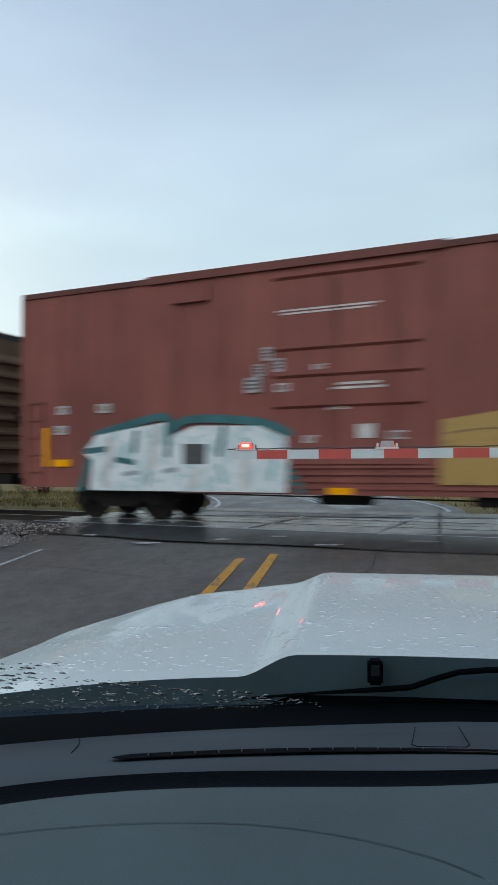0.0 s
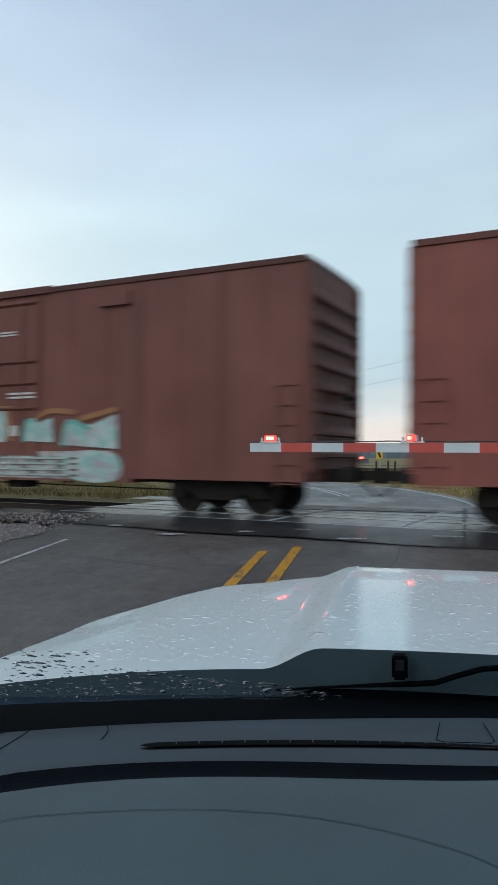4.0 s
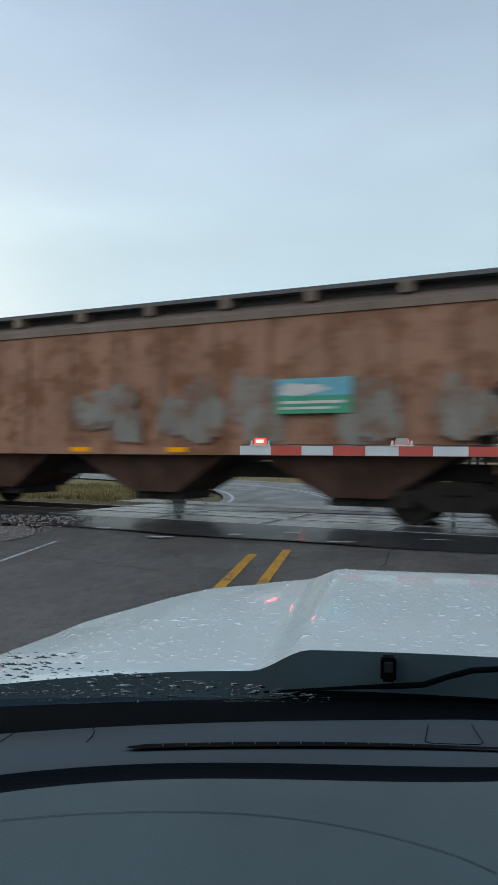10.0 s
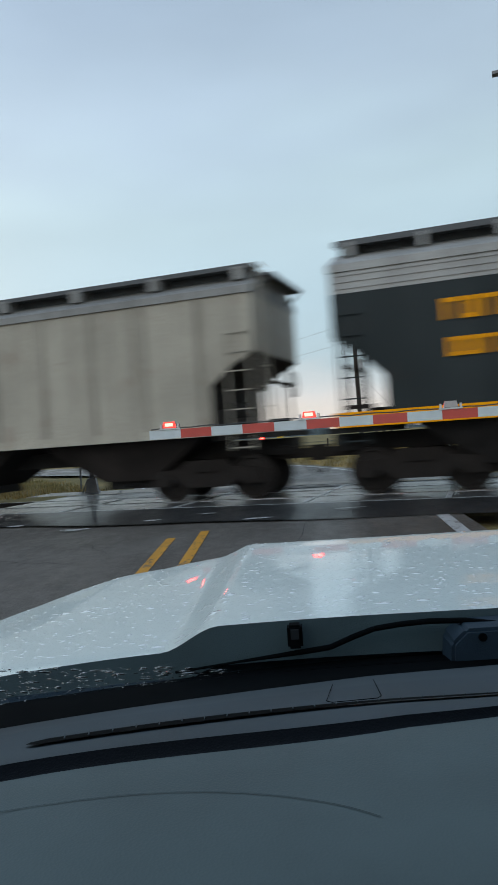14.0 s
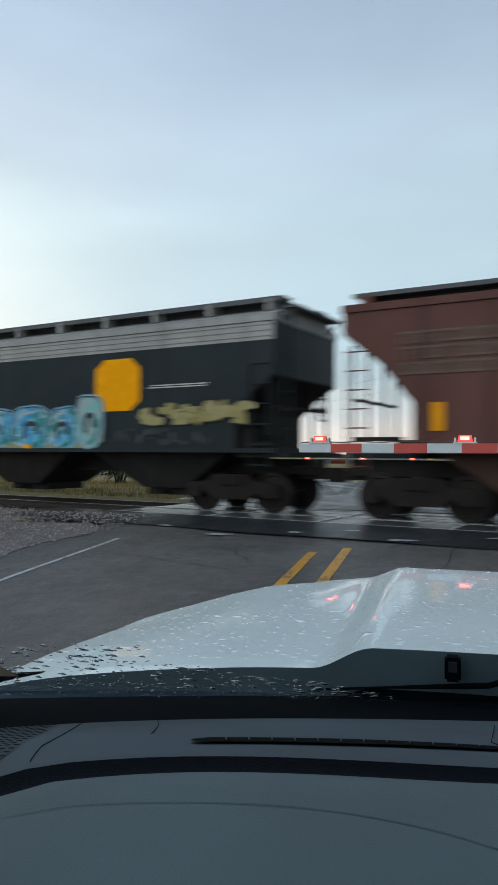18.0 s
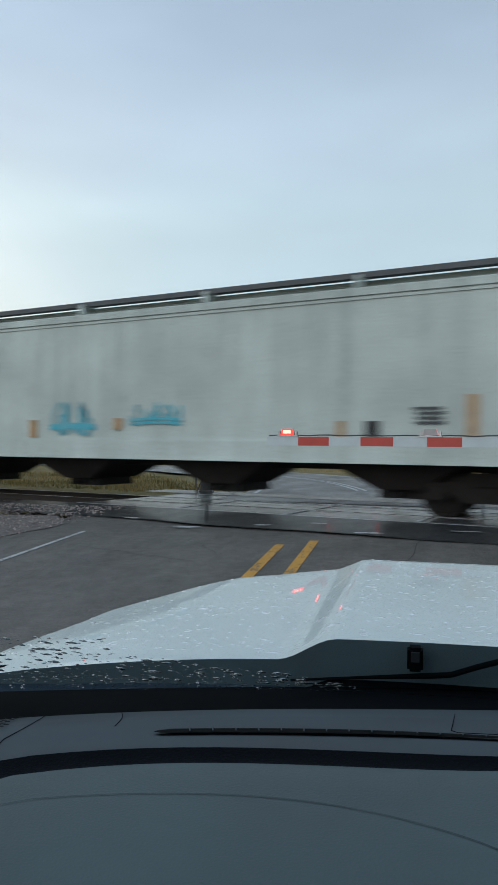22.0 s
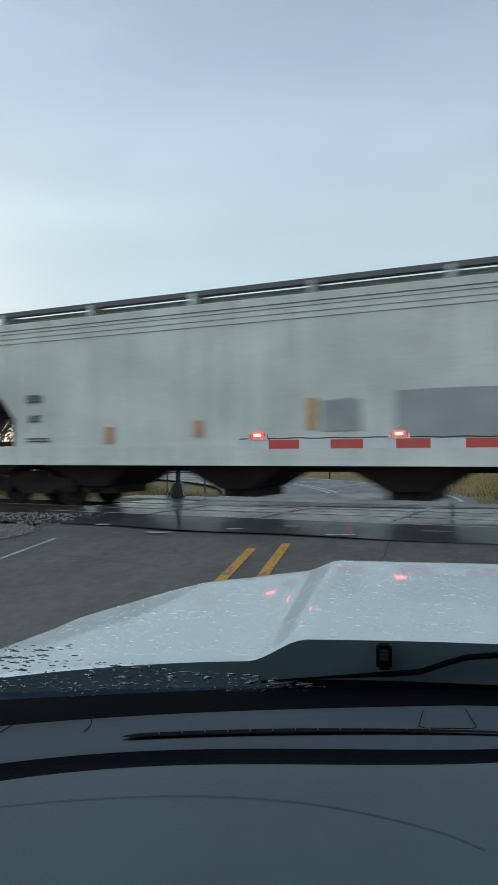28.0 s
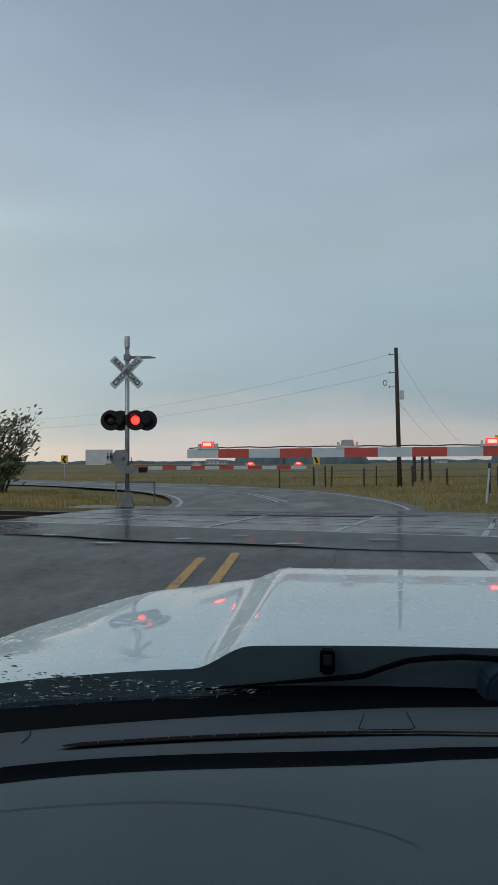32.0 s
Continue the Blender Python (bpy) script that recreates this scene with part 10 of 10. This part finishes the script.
def marks_14(c):
    bars(c, -6.37, -5.96, 2.80, 3.03, "D")
    bars(c, -6.37, -5.47, 2.32, 2.55, "D")
    lines(c, -4.73, -4.44, 2.53, 2.77, "D")
    lines(c, -6.40, -5.58, 1.78, 1.93, "D")
    plate(c, -0.20, 0.01, 1.89, 2.08, "K")
    plate(c, -1.19, -1.01, 1.66, 1.80, "W")
    sill_refl(c, -7.67, -7.34)
    sill_refl(c, -6.58, -6.27)
    sill_refl(c, -4.50, -4.21)
    disc(c, 2.57, 3.56, 2.70, 3.89, "red")

def marks_15(c):
    disc(c, 2.57, 3.74, 2.76, 3.95, "red")
    o = next_off()
    spots(c, -4.3, 2.0, 1.68, 2.30, 70, 0.42, mottle("graffiti_pink_haze", (0.38, 0.34, 0.32), (0.46, 0.42, 0.40), (0.30, 0.27, 0.27), (0.40, 0.37, 0.34), 3.4, 0.07), o, 12)
    spots(c, 1.40, 1.85, 2.28, 2.5, 7, 0.3, MAT["D"], o, 13)
    spots(c, -1.2, -0.2, 1.9, 2.4, 9, 0.2, MAT["D"], o + 0.022, 14)
    OFF[0] = o + 0.026
    plate(c, 3.10, 3.40, 1.74, 2.07, "K")
    bars(c, -6.60, -6.09, 2.94, 3.12, "D")
    bars(c, -6.60, -5.60, 2.48, 2.69, "D")
    lines(c, 4.79, 5.52, 1.95, 2.13, "D")
    sill_refl(c, 0.62, 1.10)
    sill_refl(c, 3.44, 3.88)
    sill_refl(c, 5.38, 5.97)
    refl(c, -4.66, -4.36, 1.53, 1.65, "Y")
    refl(c, -1.90, -1.53, 1.51, 1.62, "Y")
    refl(c, 0.82, 1.14, 1.49, 1.59, "Y")

def marks_16(c):
    refl(c, -4.36, -4.13, 1.86, 2.38, "Y")
    refl(c, 1.37, 1.56, 1.65, 2.18, "Y")
    refl(c, 6.44, 6.64, 1.70, 2.49, "Y")
    lines(c, 4.55, 5.04, 1.78, 2.13, "T")
    bars(c, -7.02, -4.89, 2.80, 3.68, "T")
    refl(c, -6.35, -6.15, 1.76, 2.29, "Y")

def marks_17(c):
    octagon(c, 3.22, 4.60, 2.32, 3.57, "Y")
    block(c, -6.46, -5.99, 2.83, 3.34, "Y")
    block(c, -5.96, -5.51, 2.83, 3.34, "Y")
    block(c, -5.49, -5.03, 2.84, 3.33, "Y")
    bars(c, -6.31, -5.15, 2.28, 2.63, "Y")
    lines(c, 4.76, 6.56, 2.81, 2.91, "W")
    blue_bubbles(c)
    spots(c, 4.6, 7.6, 1.95, 2.28, 60, 0.24, SPRAY["mustard"], next_off(), 30)
    smears(c, 3.9, 6.6, 1.5, 1.95, "D")
    lines(c, -5.49, -4.92, 2.66, 2.95, "W")
    lines(c, -2.23, -0.15, 2.57, 2.72, "W")
    refl(c, -4.01, -3.69, 1.44, 1.55, "Y")
    refl(c, -1.63, -1.29, 1.43, 1.55, "Y")
    refl(c, 0.77, 1.03, 1.43, 1.53, "Y")

def marks_18(c):
    block(c, -5.96, -5.50, 2.63, 3.39, "tan_logo")
    block(c, -5.16, -4.80, 2.66, 3.40, "tan_logo")
    block(c, -4.34, -3.97, 2.67, 3.41, "tan_logo")
    bars(c, -5.90, -3.95, 1.71, 2.45, "T")
    refl(c, -6.90, -6.71, 1.53, 2.50, "Y")
    refl(c, -6.14, -5.69, 1.51, 1.65, "Y")
    refl(c, -3.66, -3.27, 1.53, 1.66, "Y")
    refl(c, -1.12, -0.75, 1.55, 1.66, "Y")
    refl(c, 0.74, 1.17, 1.57, 1.68, "Y")
    refl(c, 6.43, 6.63, 1.60, 2.55, "Y")
    refl(c, 2.75, 3.22, 1.53, 1.71, "Y")
    refl(c, 4.47, 4.91, 1.55, 1.71, "Y")
    lines(c, 3.62, 4.20, 1.79, 2.10, "W")

def marks_20(c):
    graf(c, -2.39, -0.90, 1.53, 2.35, "teal_thin")
    graf(c, 0.08, 1.52, 1.74, 2.34, "teal_thin")
    bars(c, -8.42, -7.69, 2.47, 2.68, "D")
    bars(c, -8.30, -7.53, 2.01, 2.22, "D")
    refl(c, -5.83, -5.61, 1.50, 1.96, "O")
    refl(c, -3.01, -2.80, 1.50, 1.92, "O")
    refl(c, -0.38, -0.18, 1.68, 1.95, "O")
    refl(c, 7.59, 7.77, 1.45, 2.30, "O")
    refl(c, 5.10, 5.25, 1.43, 1.84, "O")
    plate(c, 5.67, 5.95, 1.54, 1.83, "K")
    lines(c, 6.60, 7.20, 1.75, 2.11, "D")

def marks_21(c):
    slate_blocks(c)
    plate(c, -8.40, -7.50, 2.09, 2.67, "K")
    plate(c, -7.17, -6.27, 2.09, 2.65, "K")
    plate(c, -8.47, -7.46, 1.70, 2.07, "W")
    plate(c, -7.25, -6.21, 1.69, 2.06, "W")
    blanked(c, ((-8.28, -7.98), (-7.92, -7.62)), 2.20, 2.54, "W")
    blanked(c, ((-7.05, -6.75), (-6.70, -6.40)), 2.20, 2.54, "W")
    blanked(c, ((-8.40, -8.10), (-8.05, -7.60)), 1.80, 1.96, "D")
    refl(c, -8.35, -7.87, 1.16, 1.33, "Y")
    refl(c, -8.12, -7.79, 0.86, 1.08, "Y")
    refl(c, -5.72, -5.37, 0.86, 1.00, "Y")
    refl(c, -3.36, -2.97, 0.90, 1.03, "Y")
    refl(c, -0.33, -0.16, 1.62, 2.10, "Y")
    lines(c, 0.73, 1.67, 4.42, 4.75, "W")
    bars(c, -0.96, -0.69, 3.04, 3.16, "W")
    plate(c, 0.08, 0.23, 3.05, 3.40, "G")
    plate(c, 0.06, 0.23, 2.60, 2.90, "G")
    lines(c, 0.31, 0.70, 2.66, 2.84, "W")
    lines(c, -1.48, -0.85, 2.23, 2.36, "W")
    plate(c, -1.41, -1.22, 1.76, 1.99, "W")
    bars(c, 0.78, 1.23, 1.70, 2.03, "W")
    bars(c, 1.25, 1.43, 3.07, 3.23, "W")
    blue_figure(c)
    worn_sign(c, 7.20, 8.05, 2.63, 3.50)
    refl(c, 7.59, 7.95, 0.82, 1.03, "Y")
    lines(c, 6.72, 7.02, 1.95, 2.50, "G")
    lines(c, 7.55, 7.90, 1.72, 1.98, "W")
    plate(c, 8.43, 8.71, 1.74, 1.96, "W")

def marks_22(c):
    mint_trail(c)
    mint_crowd(c)
    lines(c, 0.22, 1.50, 4.41, 4.75, "W")
    bars(c, -1.34, -1.05, 3.20, 3.32, "W")
    bars(c, 0.73, 0.94, 3.21, 3.35, "W")
    plate(c, -0.42, -0.22, 2.58, 2.92, "G")
    bars(c, -0.04, 0.24, 2.70, 2.89, "W")
    lines(c, 1.03, 1.95, 2.70, 2.82, "W")
    plate(c, -8.15, -7.40, 2.16, 2.61, "K")
    plate(c, -7.10, -6.24, 2.15, 2.60, "K")
    blanked(c, ((-8.06, -7.80), (-7.76, -7.49)), 2.25, 2.52, "W")
    blanked(c, ((-7.00, -6.71), (-6.66, -6.34)), 2.25, 2.52, "W")
    refl(c, -8.40, -7.98, 1.23, 1.43, "Y")
    refl(c, -9.51, -9.33, 1.11, 2.07, "Y")
    bars(c, -8.19, -7.86, 1.88, 2.10, "W")
    bars(c, -9.05, -8.84, 1.21, 1.56, "W")
    refl(c, 8.38, 8.56, 1.05, 2.05, "Y")

def marks_23(c):
    refl(c, 7.57, 7.74, 0.82, 1.77, "Y")
    refl(c, 3.91, 4.09, 0.79, 1.25, "Y")
    refl(c, 0.93, 1.11, 0.76, 1.24, "Y")
    lines(c, 5.24, 5.57, 0.92, 1.07, "W")
    lines(c, 6.04, 7.09, 0.88, 1.03, "W")
    lines(c, 3.34, 3.79, 0.90, 0.98, "W")
    bars(c, -0.95, -0.14, 1.48, 2.24, "T")

def marks_25(c):
    patch(c, 0.38, 1.15, 1.67, 2.30, "S")
    patch(c, 1.81, 4.25, 1.5, 2.44, "S")
    refl(c, -4.82, -4.60, 1.50, 1.87, "O")
    refl(c, -2.50, -2.31, 1.61, 1.96, "O")
    refl(c, 0.06, 0.27, 1.73, 2.34, "O")
    bars(c, -7.16, -6.65, 2.46, 2.70, "D")
    bars(c, -7.07, -6.65, 2.00, 2.21, "D")
    lines(c, -7.16, -6.33, 1.54, 1.66, "D")
    refl(c, 7.01, 7.16, 1.71, 2.40, "O")
    plate(c, 6.32, 6.51, 1.79, 2.00, "K")
    bars(c, 5.22, 5.87, 1.69, 1.87, "D")

def marks_26(c):
    graf(c, 2.90, 5.38, 1.30, 2.03, "teal_thin")
    refl(c, 7.40, 7.54, 1.73, 2.29, "O")
    refl(c, 1.99, 2.14, 1.28, 1.93, "O")
    plate(c, 7.02, 7.32, 1.59, 1.84, "K")
    patch(c, -5.50, -0.24, 1.29, 2.51, "S")
    lines(c, -0.44, 0.93, 1.87, 1.96, "R")
    bars(c, -7.56, -6.93, 2.47, 2.68, "D")
    bars(c, -7.56, -6.96, 2.11, 2.32, "D")
    graf(c, -6.56, -6.09, 1.40, 1.82, "scribble")
    refl(c, -2.53, -2.40, 1.37, 1.85, "O")
    refl(c, -5.38, -5.23, 1.39, 1.80, "O")

def marks_27(c):
    refl(c, -2.89, -2.72, 1.62, 2.10, "O")
    refl(c, 0.06, 0.20, 1.63, 2.07, "O")
    refl(c, 2.84, 3.00, 1.66, 2.14, "O")
    lines(c, 1.03, 2.78, 1.79, 1.94, "R")
    lines(c, -1.75, -1.58, 1.65, 1.90, "D")
    bars(c, -8.12, -7.63, 2.66, 2.98, "D")
    bars(c, -8.07, -7.53, 2.11, 2.38, "D")
    bars(c, -6.58, -5.87, 2.89, 3.10, "D")
    bars(c, -6.72, -5.69, 2.36, 2.63, "D")
    for z in (3.26, 3.14, 3.02):
        lines(c, 5.55, 6.15, z - 0.05, z, "D")
    for z in (2.78, 2.68, 2.56, 2.44, 2.32, 2.2):
        lines(c, 5.58, 6.15 + (0.4 if z == 2.68 else 0), z - 0.04, z, "D")


# ---- the train, first car ahead ----
wheels = []
PAINT = dict(brown=(0.152, 0.045, 0.036), ochre=(0.12, 0.066, 0.034), red=(0.182, 0.050, 0.039), dark=(0.115, 0.042, 0.034), rose=(0.225, 0.052, 0.045),
             green=(0.088, 0.132, 0.040), grey=(0.265, 0.245, 0.205), hop_brown=(0.074, 0.027, 0.021), rusty=(0.200, 0.104, 0.068), box_brown=(0.098, 0.033, 0.029), pale=(0.345, 0.386, 0.368),
             tan=(0.33, 0.292, 0.235), black=(0.007, 0.013, 0.015), soot=(0.034, 0.016, 0.014), flat=(0.074, 0.021, 0.017), coal=(0.036, 0.036, 0.035), white=(0.322, 0.337, 0.308))
PAINT = {k: tuple(min(0.8, v * 1.62) for v in col) for k, col in PAINT.items()}
JOINT = [7.66, -13.08, -30.70, -51.45, -72.27, -93.10, -113.85, -134.24, -151.42, -169.53, -187.44, -205.24, -222.53, -239.81, -257.09, -274.38, -291.15,
         -309.05, -326.96, -344.85, -368.15, -388.23, -408.0, -428.1, -444.64, -459.75, -478.69, -497.32, -516.47]


def size(i):
    return JOINT[i] - JOINT[i + 1]


def build_train():
    p = PAINT
    dk = (0.032, 0.032, 0.034)
    lt = (0.30, 0.30, 0.29)
    cars = [
        boxcar("rust-brown boxcar with white and teal graffiti, on the rails", p["brown"], size(0), 5.3, (-2.95, 0.15), white_end="grey"),
        boxcar("ochre-brown boxcar with two yellow stripes and faded graffiti", p["ochre"], size(1), 4.78, (-2.55, -0.15, 2.35), stripes=True, rust=0.5, soil=0.75, roof=dk, sill=0.78),
        boxcar("red-brown boxcar with white end panel and grey-teal graffiti", p["red"], size(2), 5.3, (-1.75, 1.75), white_end="white"),
        boxcar("brown boxcar with white end panel and blue graffiti", p["brown"], size(3), 5.3, (-2.4, 0.0, 2.4), white_end="white"),
        boxcar("dark brown boxcar with a long teal and orange graffiti", p["dark"], size(4), 5.3, (-2.42, -0.1, 2.42)),
        boxcar("red-brown boxcar with mint and green graffiti", p["red"], size(5), 5.3, (-1.9, 1.75), white_end="white"),
        boxcar("green boxcar with ribbed double doors and a round white badge", p["green"], size(6), 4.86, (-2.75, -0.3, -0.02, 2.55), louvre=True, rust=0.7, soil=0.45, sill=0.70, raised=False),
        hopper("grey ribbed covered hopper with a round red panel", p["grey"], size(7), roof=lt, rise=(4.32, 0.34)),
        hopper("brown covered hopper with white stencils and yellow reflectors", p["box_brown"], size(8), roof=p["box_brown"], posts=6, bay_mat="bay", rise=(4.28, 0.12), ends=(1.45, 3.75, 2.32)),
        hopper("rust-streaked covered hopper with a painted picture board", p["rusty"], size(9), rust=0.85, bay_mat="bay", roof=(0.20, 0.15, 0.12), rise=(4.28, 0.33)),
        hopper("pale blue-grey round-sided covered hopper with dark scribbles", p["pale"], size(10), "smooth", (1.03, 1.44), posts=8, rise=(4.42, 0.22), ends=(1.4, 3.8, 2.45), bays=4),
        hopper("tan-grey covered hopper with yellow, green and purple graffiti", p["tan"], size(11), "smooth", posts=13, roof=lt, rise=(4.32, 0.30)),
        hopper("black covered hopper with grey roof and yellow octagon panel", p["black"], size(12), "smooth", (1.34, 1.60), roof=(0.42, 0.42, 0.41), band=True, posts=12, sill_col="Y", bay_mat="black_under", rise=(4.36, 0.34), ends=(0.95, 3.0, 2.25)),
        hopper("grey ribbed covered hopper, plain sided", p["grey"], size(13), roof=lt),
        hopper("grey ribbed covered hopper with dark stencils", p["grey"], size(14), roof=lt),
        hopper("grey ribbed covered hopper with a red panel and faint graffiti", p["grey"], size(15), roof=lt),
        hopper("brown covered hopper with yellow reflector plates", p["hop_brown"], size(16), roof=p["hop_brown"], posts=6, bay_mat="bay", rise=(4.28, 0.12), ends=(1.45, 3.75, 2.32)),
        hopper("black covered hopper with yellow octagon and blue bubble graffiti", p["black"], size(17), "smooth", (1.36, 1.44), roof=(0.38, 0.38, 0.37), band=True, posts=11, bay_mat="black_under", rise=(4.30, 0.27), ends=(0.95, 3.0, 2.25)),
        hopper("sooty dark brown covered hopper with faded tan letters", p["soot"], size(18), roof=p["soot"], posts=5, rise=(4.28, 0.12), ends=(1.45, 3.75, 2.32)),
        centerbeam("empty red-brown centerbeam flatcar with truss and bulkheads", p["flat"], size(19)),
        hopper("pale grey round-sided covered hopper with teal scribbles", p["pale"], size(20), "smooth", (1.03, 1.44), posts=6, lips=1, rise=(4.42, 0.22), ends=(1.1, 2.5, 1.5), bays=4),
        boxcar("faded red boxcar with slate and bright blue graffiti", p["rose"], size(21), 5.3, (-2.5, -0.05, 2.4), white_end="grey"),
        boxcar("faded red boxcar with mint and lilac graffiti along its side", p["rose"], size(22), 5.3, (-2.45, -0.05, 2.4), white_end="grey"),
        gondola("low black gondola car with scrap over its edge", p["coal"], size(23)),
        tank_car("dark navy tank car with yellow reflector plate", size(24)),
        hopper("pale grey round-sided covered hopper with slate overpaint patches", p["pale"], size(25), "smooth", (1.03, 1.44), posts=7, rise=(4.42, 0.22), ends=(1.15, 3.25, 2.1), bays=4),
        hopper("pale grey covered hopper with a darker band below its roof", p["pale"], size(26), "smooth", (1.03, 1.44), posts=6, lips=0, rise=(4.42, 0.17), ends=(1.3, 2.85, 1.52), bays=4),
        hopper("light grey covered hopper at the end of the train", p["white"], size(27), "smooth", (1.06, 1.42), posts=8, roof=p["white"], bays=4, bay_mat="bay_shaded", lips=1, rise=(4.34, 0.29), ends=(1.25, 2.98, 1.62)),
    ]
    for c, fn in ((0, marks_0), (1, marks_1), (2, marks_2), (3, marks_3), (4, marks_4), (5, marks_5), (6, marks_6), (7, marks_7), (8, marks_8), (9, marks_9),
                  (10, marks_10), (11, marks_11), (12, marks_12), (14, marks_14), (15, marks_15), (16, marks_16), (17, marks_17), (18, marks_18), (20, marks_20),
                  (21, marks_21), (22, marks_22), (23, marks_23), (25, marks_25), (26, marks_26), (27, marks_27)):
        OFF[0] = 0.047 if cars[c].name.startswith("boxcar") else 0.03
        fn(cars[c])
    OFF[0] = 0.03
    bm = bmesh.new()
    box(bm, 5.1, 5.45, -1.52, -1.3, 1.75, 2.75)
    part("reflector", bm, MAT["Y"], cars[24])
    bm = bmesh.new()
    h = size(26) / 2 - 0.57
    quad_side(bm, -h, h, 3.86, 4.18, 0.018)
    part("paint_band", bm, plain("grey_paint_band", (0.20, 0.21, 0.21), 0.6), cars[26], "darker grey band below the roof")
    return cars


def run(t):
    """Metres that the train has rolled by t seconds; it slows a little."""
    return 16.990 * t - 0.0013977 * t * t - 0.00048264 * t ** 3


CARS = build_train()


def motions():
    times = [0, 0.2, 0.5, 1] + list(range(2, 32)) + [31.5, 31.8, 32]
    for i, c in enumerate(CARS):
        mid = (JOINT[i] + JOINT[i + 1]) / 2
        walk(c, [(t, TRACK_POSE @ pose(mid + run(t) + (0.5 if t == 30 else 0), 0, 0)) for t in times])
    for w, c, x, dx in wheels:
        i = CARS.index(c)
        s0 = (JOINT[i] + JOINT[i + 1]) / 2 + x + dx
        seen = [k for k in range(0, 961) if -19.0 < s0 + run(k / 30) < 5.0]
        keys = sorted({0, 960, *seen})
        first = run(seen[0] / 30) if seen else 0.0
        rows = []
        for k in keys:
            rolled = min(max(k, seen[0] if seen else 0), seen[-1] if seen else 0)
            a = math.degrees((run(rolled / 30) - first) / 0.455)
            rows.append((k / 30, pose(dx, 0, 0.46, 0, a % 360, 0)))
        walk(w, rows)
    for drum, opposite, at, lead in FLASHERS:
        walk(drum, flash_rows(opposite, at, lead))


motions()
